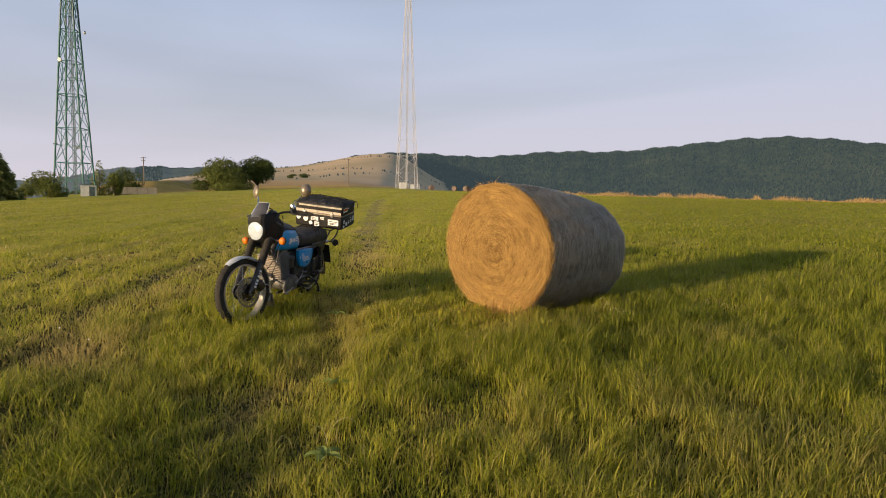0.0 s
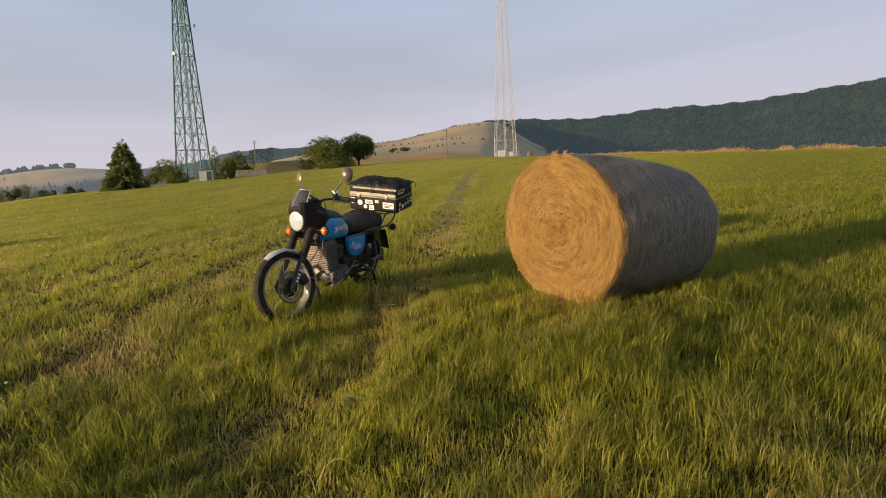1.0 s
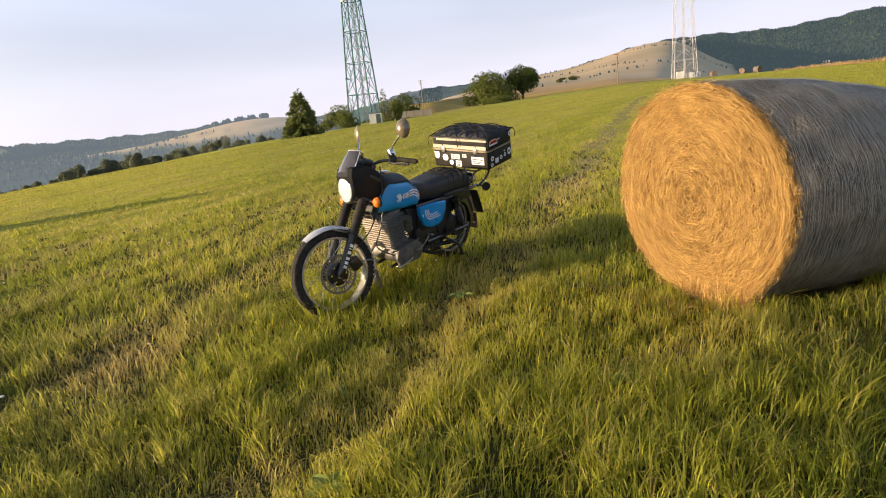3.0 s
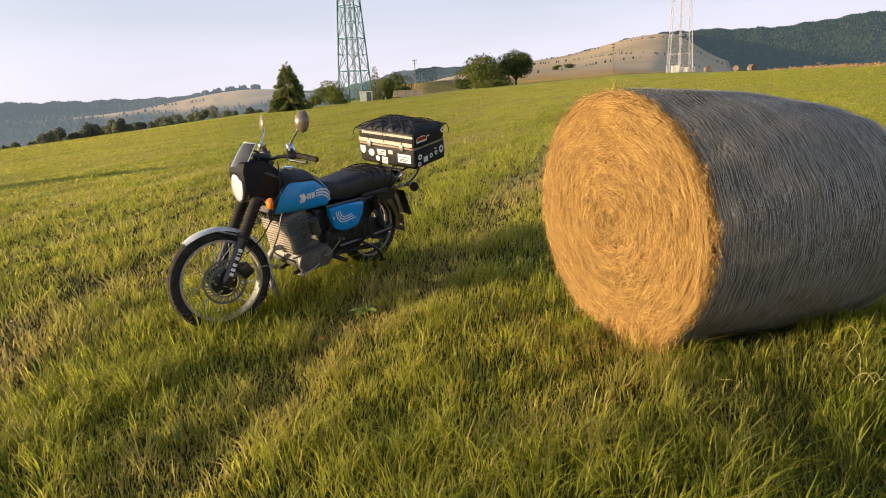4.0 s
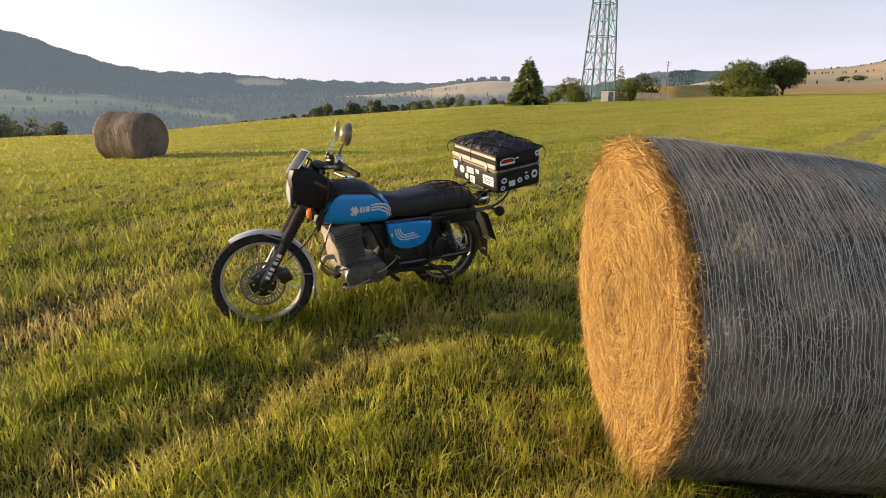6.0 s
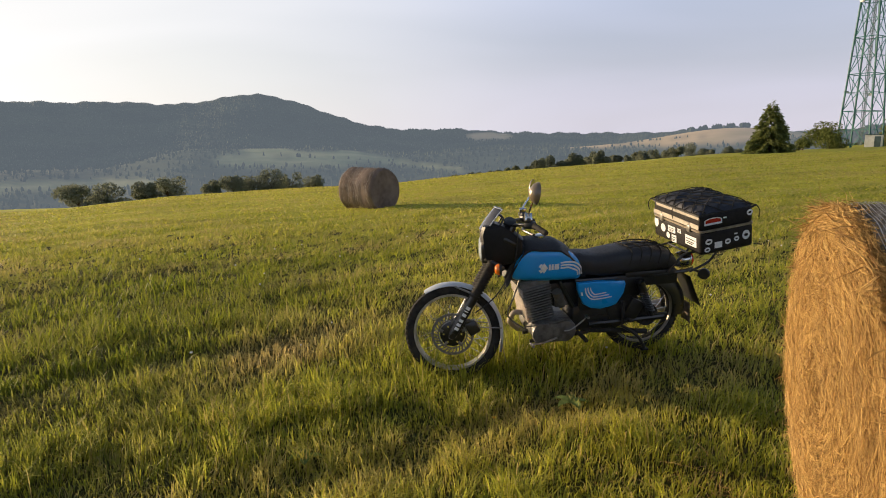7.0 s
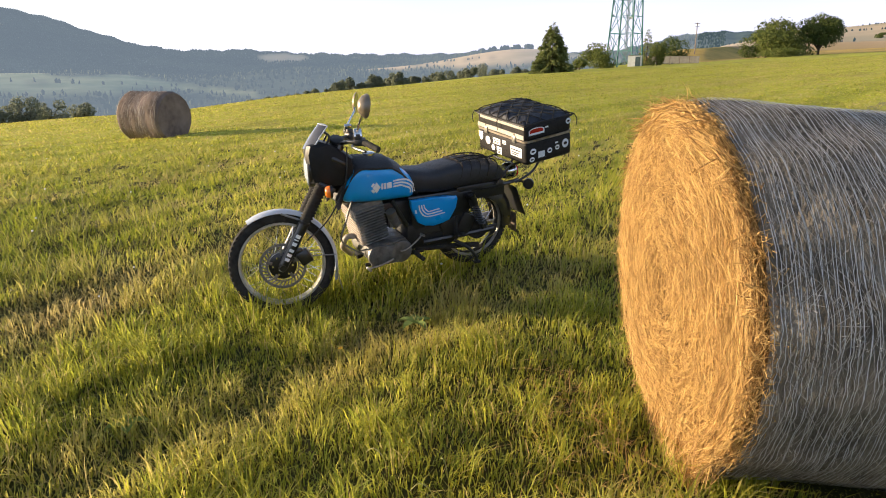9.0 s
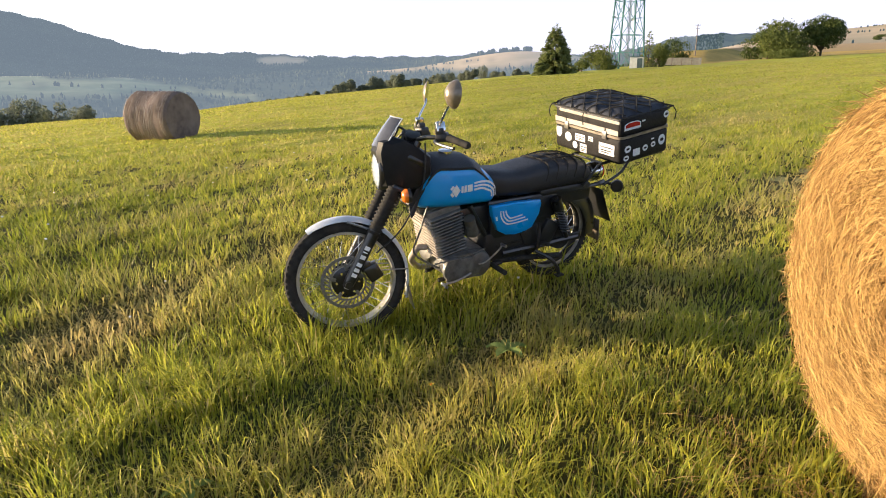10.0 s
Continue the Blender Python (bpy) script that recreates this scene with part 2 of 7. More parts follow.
M_NET = mat("bale_net", (0.68, 0.665, 0.64), (0.46, 0.445, 0.43), 30, 0.4)
M_BLUE = mat("blue_lacquer", (0.008, 0.34, 0.86), (0.008, 0.31, 0.80), 5, 0.30, coat=0.35, bump=0.02, bscale=200)
M_COWL = mat("cowl_plastic", (0.006, 0.006, 0.007), (0.010, 0.010, 0.011), 30, 0.42, spec=0.25)
M_BLACK = mat("black_plastic", (0.012, 0.012, 0.014), (0.02, 0.02, 0.022), 30, 0.42, bump=0.05, bscale=300)
M_BLACK_PAINT = mat("black_paint", (0.010, 0.010, 0.012), (0.018, 0.017, 0.017), 20, 0.3, coat=0.3)
M_RUBBER = mat("rubber", (0.020, 0.019, 0.018), (0.045, 0.042, 0.038), 25, 0.85, bump=0.2, bscale=120, spec=0.25)
M_VINYL = mat("seat_vinyl", (0.016, 0.016, 0.020), (0.024, 0.024, 0.030), 18, 0.5, bump=0.25, bscale=350)
M_CHROME = mat("chrome", (0.80, 0.80, 0.80), (0.62, 0.61, 0.58), 30, 0.18, metal=1.0)
M_ALU = mat("cast_aluminium", (0.20, 0.198, 0.196), (0.105, 0.104, 0.102), 22, 0.5, metal=0.5, bump=0.2, bscale=160, c3=(0.15, 0.135, 0.115), patch=9)
# fins in two tones: pale for the sunlit front, darker for the shaded sides
M_ALU_WARM = mat("lit_dusty_metal", (0.48, 0.42, 0.36), (0.34, 0.295, 0.25), 22, 0.7, metal=0.1, bump=0.2, bscale=160)
M_FIN = mat("shaded_fins", (0.25, 0.245, 0.24), (0.15, 0.147, 0.142), 30, 0.5, metal=0.4, bump=0.2, bscale=160)
M_RIM = mat("dull_rim", (0.50, 0.48, 0.44), (0.34, 0.32, 0.29), 25, 0.45, metal=0.5)
M_RIM_REAR = mat("dusty_rim", (0.42, 0.40, 0.36), (0.26, 0.25, 0.22), 25, 0.5, metal=0.4)
M_STEEL = mat("steel", (0.42, 0.41, 0.40), (0.26, 0.25, 0.24), 30, 0.42, metal=0.9)
M_WHITE_PAINT = mat("pale_lacquer", (0.62, 0.66, 0.72), (0.52, 0.55, 0.60), 9, 0.3, coat=0.4)
M_DECAL = mat("white_decal", (0.86, 0.87, 0.89), (0.72, 0.73, 0.75), 55, 0.5)
M_ORANGE = mat("orange_lens", (0.85, 0.22, 0.02), (0.70, 0.16, 0.015), 15, 0.2, coat=0.5)
M_RED = mat("red_lens", (0.55, 0.03, 0.02), (0.42, 0.02, 0.015), 15, 0.2, coat=0.5)
M_LENS = mat("headlamp_glass", (0.58, 0.66, 0.76), (0.42, 0.48, 0.56), 60, 0.12, coat=1.0, bump=0.25, bscale=90)
M_SCREEN = mat("smoked_screen", (0.10, 0.10, 0.115), (0.07, 0.07, 0.08), 12, 0.14, coat=0.8)
M_MIRROR = mat("mirror_shell", (0.34, 0.28, 0.21), (0.22, 0.18, 0.135), 14, 0.3, metal=0.5)
M_CASE = mat("suitcase_leatherette", (0.012, 0.011, 0.012), (0.022, 0.020, 0.020), 22, 0.5, bump=0.3, bscale=260, spec=0.2)
M_CASE_BAND = mat("aluminium_band", (0.40, 0.35, 0.29), (0.24, 0.205, 0.165), 18, 0.4, metal=0.6)
M_CASE_STRIP = mat("cream_strip", (0.56, 0.50, 0.42), (0.42, 0.37, 0.31), 14, 0.5)
M_CLOTH = mat("dark_waterproof_cloth", (0.016, 0.019, 0.030), (0.028, 0.032, 0.046), 14, 0.55, bump=0.5, bscale=40)
M_GALV = mat("galvanised_steel", (0.105, 0.15, 0.155), (0.07, 0.105, 0.11), 1.5, 0.6, metal=0.4)
M_GREEN_STEEL = mat("green_painted_steel", (0.028, 0.155, 0.135), (0.020, 0.105, 0.095), 1.5, 0.6)
M_TOWER_WHITE = mat("pale_painted_steel", (0.54, 0.53, 0.54), (0.44, 0.43, 0.44), 0.8, 0.6)
M_WOOD_POLE = mat("weathered_pole", (0.22, 0.18, 0.14), (0.15, 0.12, 0.09), 4, 0.9)
M_WHITE = mat("white_sheet_metal", (0.74, 0.74, 0.72), (0.62, 0.62, 0.60), 2, 0.55)
M_CONCRETE = mat("fence_panels", (0.30, 0.28, 0.24), (0.22, 0.20, 0.17), 2, 0.9)
M_DRYGRASS = mat("dry_stalks", (0.46, 0.315, 0.145), (0.30, 0.20, 0.085), 1, 0.8, island=True, translucent=0.2, spec=0.1)
M_FLOWER = mat("yellow_petals", (0.75, 0.55, 0.03), (0.65, 0.45, 0.02), 20, 0.6)
M_DARKBALE = mat("old_bale_wrap", (0.20, 0.15, 0.125), (0.13, 0.098, 0.082), 7, 0.9, bump=0.6, bscale=25, c3=(0.26, 0.20, 0.17), patch=1.6, spec=0.1)


# ---- mesh helpers ----
def part(name, bm, material, parent=None, label="", sharp=0.7):
    """Links a bmesh as one mesh object, as a part of its parent where one is given."""
    bmesh.ops.recalc_face_normals(bm, faces=bm.faces)
    for fa in bm.faces:
        fa.smooth = True
    for ed in bm.edges:
        if len(ed.link_faces) == 2 and ed.calc_face_angle(0) > sharp:
            ed.smooth = False
    me = bpy.data.meshes.new(name)
    bm.to_mesh(me)
    bm.free()
    me.materials.append(material)
    ob = new(name, me)
    ob.parent = parent
    if label:
        ob["label"] = label
    return ob


def raw_mesh(name, verts, faces, material, parent=None, smooth=False):
    """A mesh from numpy arrays: faces are all triangles or all quads."""
    me = bpy.data.meshes.new(name)
    n, k = faces.shape
    me.vertices.add(len(verts))
    me.vertices.foreach_set("co", np.asarray(verts, np.float32).ravel())
    me.loops.add(n * k)
    me.loops.foreach_set("vertex_index", faces.astype(np.int32).ravel())
    me.polygons.add(n)
    me.polygons.foreach_set("loop_start", np.arange(0, n * k, k, dtype=np.int32))
    me.polygons.foreach_set("use_smooth", np.full(n, smooth))
    me.update(calc_edges=True)
    for m in (material if isinstance(material, list) else [material]):
        me.materials.append(m)
    ob = new(name, me)
    ob.parent = parent
    return ob


def box(bm, c, s, bevel=0.0, rot=None, seg=2):
    r = bmesh.ops.create_cube(bm, size=1.0)
    vs = r["verts"]
    bmesh.ops.scale(bm, vec=s, verts=vs)
    if bevel:
        es = list({e for v in vs for e in v.link_edges})
        g = bmesh.ops.bevel(bm, geom=es, offset=bevel, segments=seg, affect="EDGES", profile=0.5)
        vs = list({v for f in g["faces"] for v in f.verts} | {v for v in vs if v.is_valid})
    if rot is not None:
        bmesh.ops.transform(bm, matrix=rot, verts=vs)
    bmesh.ops.translate(bm, vec=c, verts=vs)
    return vs


def loft(bm, rings, cap=True, close=False):
    """Skins a row of rings of equal count."""
    rows = [[bm.verts.new(p) for p in r] for r in rings]
    n = len(rows[0])
    pairs = list(zip(rows, rows[1:])) + ([(rows[-1], rows[0])] if close else [])
    for a, b in pairs:
        for i in range(n):
            bm.faces.new((a[i], a[(i + 1) % n], b[(i + 1) % n], b[i]))
    if cap and not close:
        bm.faces.new(rows[0])
        bm.faces.new(rows[-1][::-1])
    return rows


def tube(bm, pts, r, n=8, close=False):
    """A round bar along points; r is one radius or one for each point."""
    pts = [Vector(p) for p in pts]
    rs = r if isinstance(r, (list, tuple)) else [r] * len(pts)
    rings, up = [], None
    for i, p in enumerate(pts):
        a = pts[(i - 1) % len(pts)] if (i or close) else p
        b = pts[(i + 1) % len(pts)] if (i < len(pts) - 1 or close) else p
        d = (b - a).normalized()
        if up is None:
            up = d.orthogonal().normalized()
        up = (up - d * up.dot(d)).normalized()
        sd = d.cross(up)
        rings.append([p + (up * math.cos(2 * math.pi * k / n) + sd * math.sin(2 * math.pi * k / n)) * rs[i] for k in range(n)])
    return loft(bm, rings, close=close)


def lathe(bm, profile, n=32, m=None, close=False):
    """Turns (along, radius) round the y axis, then moves it by m."""
    m = m or Matrix()
    rings = [[m @ Vector((q * math.cos(2 * math.pi * k / n), y, q * math.sin(2 * math.pi * k / n))) for k in range(n)] for y, q in profile]
    return loft(bm, rings, cap=not close, close=close)


def smooth_pts(pts, k=5):
    """A smooth line through a few points."""
    pts = [Vector(p) for p in pts]
    out = []
    for i in range(len(pts) - 1):
        p0, p1, p2, p3 = pts[max(i - 1, 0)], pts[i], pts[i + 1], pts[min(i + 2, len(pts) - 1)]
        for j in range(k):
            t = j / k
            out.append(0.5 * (2 * p1 + (p2 - p0) * t + (2 * p0 - 5 * p1 + 4 * p2 - p3) * t * t + (3 * p1 - p0 - 3 * p2 + p3) * t ** 3))
    return out + [pts[-1]]


# ---- ground ----
EYE0 = np.array((-1.5, 3.0, 1.55))   # the middle of the sheet, at eye height


def field(x, y):
    """The meadow: a gentle slope that climbs along +y."""
    return 0.112 + 0.002 * x + 0.040 * y


def bumps(x, y):
    """Low swells and wheel ruts of the meadow."""
    c = 0.8 * x + 0.6 * y
    rut = sum(np.exp(-((c - k + 0.12 * np.sin(0.5 * (0.6 * x - 0.8 * y))) / 0.22) ** 2) for k in (-1.2, -3.2, -7.1, -9.1))
    return 0.018 * np.sin(1.1 * x + 0.4 * y) * np.sin(0.7 * y - 0.3 * x) + 0.012 * np.sin(2.7 * x + 1.9 * y + 1.0) * np.sin(2.2 * y - 1.3 * x) - 0.016 * rut + 0.010 * np.sin(5.4 * c + 1.6 * np.sin(0.35 * (0.6 * x - 0.8 * y))) * (0.55 + 0.45 * np.sin(0.9 * (0.6 * x - 0.8 * y) + 0.7 * c))


def bell(a, c, w):
    return np.exp(-((a - c) / w) ** 2)


def ease(v):
    v = np.clip(v, 0, 1)
    return v * v * (3 - 2 * v)


def edge_angle(a):
    """Where the meadow's rim stands, in degrees above the eye, by bearing (counter-clockwise from +y)."""
    return np.interp(a, (-180, -60, 3, 11, 22, 38, 45, 55, 61, 68, 77, 85, 95, 105, 111, 123, 130, 180),
                     (-4, -0.3, -0.06, 0.13, 0.37, 0.77, 1.06, 0.64, 0.05, -0.31, -0.85, -1.65, -2.53, -3.74, -3.87, -4.41, -5.06, -4))


RISE = 1.45   # the eye above the meadow


def curve(a):
    """How fast the meadow falls away from its slope, by bearing."""
    rad = np.radians(a)
    slope = -0.002 * np.sin(rad) + 0.040 * np.cos(rad)
    return np.maximum(((slope - np.tan(np.radians(edge_angle(a)))) / 2) ** 2 / RISE, 1.4e-5)


def edge_radius(a):
    """How far the meadow is seen before it rolls away."""
    return np.clip(np.sqrt(RISE / curve(a)), 20, 230)


def skyline(a):
    """The wooded ridges all round, as degrees above the eye."""
    right = 3.74 + 1.6 * bell(a, 8.5, 9) + 0.40 * bell(a, 26, 5) + 0.22 * bell(a, 24, 6) + 0.35 * bell(a, 38, 4) + 0.22 * bell(a, 17, 4)
    left = 0.85 + 0.35 * bell(a, 100, 4) + 0.35 * bell(a, 77, 3) + 3.25 * bell(a, 117.5, np.where(a < 117.5, 8.0, 6.5)) + 2.2 * ease((a - 119) / 10)
    far = 2.35
    e = right + (far - right) * ease((a - 42) / 10)
    e = e + (left - e) * ease((a - 61) / 9)
    e = e + (3.0 - e) * ease((a - 135) / 20)
    return e + (3.0 - e) * ease((-6 - a) / 25) + 0.05 * np.sin(a * 1.9) + 0.04 * np.sin(a * 4.3 + 1)


def middle(a):
    """The nearer swell: a stubble hill, a strip of fields, pasture across the valley."""
    hill = 1.0 + 3.05 * bell(a, 41.0, 8.6) * np.where(a < 41, bell(a, 41, 4.0) ** 0.8, 1.0) + 1.0 * bell(a, 54, 6)
    strip = -0.40 + 1.65 * bell(a, 76.0, 8.0)
    past = -0.45 - 0.5 * bell(a, 104, 5)
    m = hill + (strip - hill) * ease((a - 59) / 9)
    m = m + (past - m) * ease((a - 86) / 12)
    m = m + (-2.0 - m) * ease((a - 122) / 8)
    return m + (0.1 - m) * ease((34.0 - a) / 6)


R_VALLEY, R_MID, R_RIDGE = 700.0, 1800.0, 4500.0


def ground_height(x, y):
    """Height of the one ground sheet."""
    x, y = np.asarray(x, float), np.asarray(y, float)
    dx, dy = x - EYE0[0], y - EYE0[1]
    r = np.hypot(dx, dy) + 1e-6
    a = np.degrees(np.arctan2(-dx, dy))
    re = edge_radius(a)
    near = field(x, y) - curve(a) * r * r + bumps(x, y) * np.clip(1.6 - r / 30, 0, 1)
    tan_edge = np.tan(np.radians(edge_angle(a)))
    open_side = ease((a - 36) / 6) * ease((76 - a) / 8)
    dip = 0.035 * (1 - open_side) + 0.0035 * open_side
    v0 = tan_edge - dip
    rise = np.tan(np.radians(np.interp(a, (36, 42, 46, 55, 60, 63, 67, 70), (0, 0.3, 0.55, 0.8, 1.15, 1.2, 0.5, 0))))
    valley = v0 + dip * (1 - ease((r - re) / (1.4 * re))) + rise * ease((r - 140) / 60)
    v0 = v0 + rise
    t_mid, t_sky = np.tan(np.radians(middle(a))), np.tan(np.radians(skyline(a)))
    t = np.where(r < R_VALLEY, valley, v0 + (t_mid - v0) * ease((r - R_VALLEY) / (R_MID - R_VALLEY)) ** 0.8)
    sag = np.minimum(t_mid, t_sky) - 0.006
    t = np.where(r > R_MID, t_mid + (sag - t_mid) * ease((r - R_MID) / 340), t)
    t = np.where(r > R_MID + 340, sag + (t_sky - sag) * ease((r - R_MID - 340) / (R_RIDGE - R_MID - 340)), t)
    fold = np.sin(0.31 * a + r / 620) * np.sin(0.17 * a - r / 830 + 1) * 1.6 + 0.35 * np.sin(0.83 * a - r / 300 + np.sin(0.4 * a))
    t = t + 0.0024 * fold * ease((R_RIDGE - r) / 900) * ease((r - R_MID - 340) / 700)
    t = np.where(r > R_RIDGE, t_sky * (1 - 0.7 * ease((r - R_RIDGE) / 2500)), t)
    far_z = EYE0[2] - 0.02 + r * t
    k = ease((r - 1.0 * re) / (0.35 * re))
    return near * (1 - k) + far_z * k


def value_noise(x, y, cell, seed):
    """Smooth noise from 0 to 1 on a random lattice."""
    lat = np.random.default_rng(seed).uniform(0, 1, (257, 257))
    u, v = x / cell + 61.3, y / cell + 37.7
    i, j = np.floor(u).astype(int), np.floor(v).astype(int)
    f, g = ease(u - i), ease(v - j)
    i0, j0, i1, j1 = i % 257, j % 257, (i + 1) % 257, (j + 1) % 257
    return (lat[i0, j0] * (1 - f) + lat[i1, j0] * f) * (1 - g) + (lat[i0, j1] * (1 - f) + lat[i1, j1] * f) * g


def worn_offset(x, y):
    """Distance from the middle of the worn wheel track, and the length along it."""
    c, s = 0.8 * x + 0.6 * y, 0.6 * x - 0.8 * y
    wob = 0.05 * np.sin(1.1 * s) + 0.05 * np.sin(2.6 * s + 1) + 0.10 * (value_noise(x, y, 0.6, 31) - 0.5)
    return c + wob - np.interp(s, (-40, -22, -14, -9, -5, 0), (-3.6, -2.35, -1.66, -1.40, -1.22, -1.15)), s


def dim_grass(x, y):
    """Darker tint, for dimmer light through the grass up the slope past the bale."""
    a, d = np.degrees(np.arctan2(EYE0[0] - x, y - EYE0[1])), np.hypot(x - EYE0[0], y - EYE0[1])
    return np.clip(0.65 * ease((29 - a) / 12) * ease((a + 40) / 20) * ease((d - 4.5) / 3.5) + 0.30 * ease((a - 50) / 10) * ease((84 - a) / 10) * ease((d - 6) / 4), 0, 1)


def streaks(x, y):
    """Long bands of deeper grass that follow the mower's rows."""
    c, s = 0.8 * x + 0.6 * y, 0.6 * x - 0.8 * y
    band = 0.6 * value_noise(c + 0.05 * s, 0.10 * s, 0.75, 71) + 0.4 * value_noise(c + 0.03 * s, 0.16 * s, 0.33, 72)
    return ease((band - 0.50) / 0.22) * ease((0.5 - c) / 2.5)


def build_ground():
    rad = [0.0]
    step = 0.10
    while rad[-1] < 5600:
        rad.append(rad[-1] + step)
        step = min(max(0.11, rad[-1] * 0.031), 75)
    rad = np.array(rad[1:])
    n = 900
    ang = np.linspace(-np.pi, np.pi, n, endpoint=False)
    rr, aa = np.meshgrid(rad, ang, indexing="ij")
    x, y = EYE0[0] - rr * np.sin(aa), EYE0[1] + rr * np.cos(aa)
    z = ground_height(x, y)
    rows = len(rad)
    verts = np.concatenate([np.stack([x, y, z], -1).reshape(-1, 3), [[EYE0[0], EYE0[1], float(ground_height(EYE0[0], EYE0[1]))]]])
    i, j = np.meshgrid(np.arange(rows - 1), np.arange(n), indexing="ij")
    j2 = (j + 1) % n
    quads = np.stack([i * n + j, i * n + j2, (i + 1) * n + j2, (i + 1) * n + j], -1).reshape(-1, 4)
    rm, am = (rr[:-1] + rr[1:]).ravel() / 2, np.degrees(aa[:-1] + np.zeros_like(rr[1:])).ravel()
    use = land_use(am, rm).astype(np.int32)
    cut = int(np.searchsorted(rad, R_VALLEY))
    # the hills beyond, on a finer fan that starts at the sheet's own edge
    nf = 2 * n
    rf, af = np.meshgrid(rad[cut:], np.linspace(-np.pi, np.pi, nf, endpoint=False), indexing="ij")
    xf, yf = EYE0[0] - rf * np.sin(af), EYE0[1] + rf * np.cos(af)
    i, j = np.meshgrid(np.arange(len(rad) - cut - 1), np.arange(nf), indexing="ij")
    j2 = (j + 1) % nf
    far = np.stack([i * nf + j, i * nf + j2, (i + 1) * nf + j2, (i + 1) * nf + j], -1).reshape(-1, 4)
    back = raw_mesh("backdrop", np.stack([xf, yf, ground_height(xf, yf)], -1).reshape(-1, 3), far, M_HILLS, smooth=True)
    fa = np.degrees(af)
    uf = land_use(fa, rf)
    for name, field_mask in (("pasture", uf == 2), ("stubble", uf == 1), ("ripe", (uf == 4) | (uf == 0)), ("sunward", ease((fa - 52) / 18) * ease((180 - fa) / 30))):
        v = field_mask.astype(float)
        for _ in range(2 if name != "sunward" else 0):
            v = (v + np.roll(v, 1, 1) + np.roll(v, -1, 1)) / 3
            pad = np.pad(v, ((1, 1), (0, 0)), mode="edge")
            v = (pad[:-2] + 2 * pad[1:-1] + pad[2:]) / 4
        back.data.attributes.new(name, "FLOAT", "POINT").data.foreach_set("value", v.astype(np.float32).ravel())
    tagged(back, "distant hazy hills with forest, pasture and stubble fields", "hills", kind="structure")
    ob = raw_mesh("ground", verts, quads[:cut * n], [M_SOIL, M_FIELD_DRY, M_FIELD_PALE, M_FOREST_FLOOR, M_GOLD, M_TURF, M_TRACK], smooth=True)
    ob.data.attributes.new("lush_shade", "FLOAT", "POINT").data.foreach_set("value", (dim_grass(verts[:, 0], verts[:, 1]) + 0.40 * streaks(verts[:, 0], verts[:, 1])).astype(np.float32))
    turf = rm[:cut * n] > 6 + 7 * np.random.default_rng(2).uniform(0, 1, cut * n)
    xm, ym = EYE0[0] - rm[:cut * n] * np.sin(np.radians(am[:cut * n])), EYE0[1] + rm[:cut * n] * np.cos(np.radians(am[:cut * n]))
    wc, ws = worn_offset(xm, ym)
    wheel = (np.abs(wc) < 0.12 + 0.2 * value_noise(xm, ym, 0.9, 61)) & (ws < -6) & (rm[:cut * n] < 42)
    ob.data.polygons.foreach_set("material_index", np.where((use[:cut * n] == 0) & turf, np.where(wheel, 6, 5), use[:cut * n]).astype(np.int32))
    centre = bmesh.new()
    centre.from_mesh(ob.data)
    centre.verts.ensure_lookup_table()
    for q in range(n):
        centre.faces.new((centre.verts[q], centre.verts[len(verts) - 1], centre.verts[(q + 1) % n]))
    bmesh.ops.recalc_face_normals(centre, faces=centre.faces)
    bmesh.ops.delete(centre, geom=[v for v in centre.verts if not v.link_faces], context="VERTS")
    if sum(f.normal.z for f in list(centre.faces)[:500]) < 0:
        bmesh.ops.reverse_faces(centre, faces=centre.faces)
    centre.to_mesh(ob.data)
    centre.free()
    tagged(ob, "sloping mown meadow that rolls away to fields, valleys and wooded hills", "ground", kind="structure")
    return ob


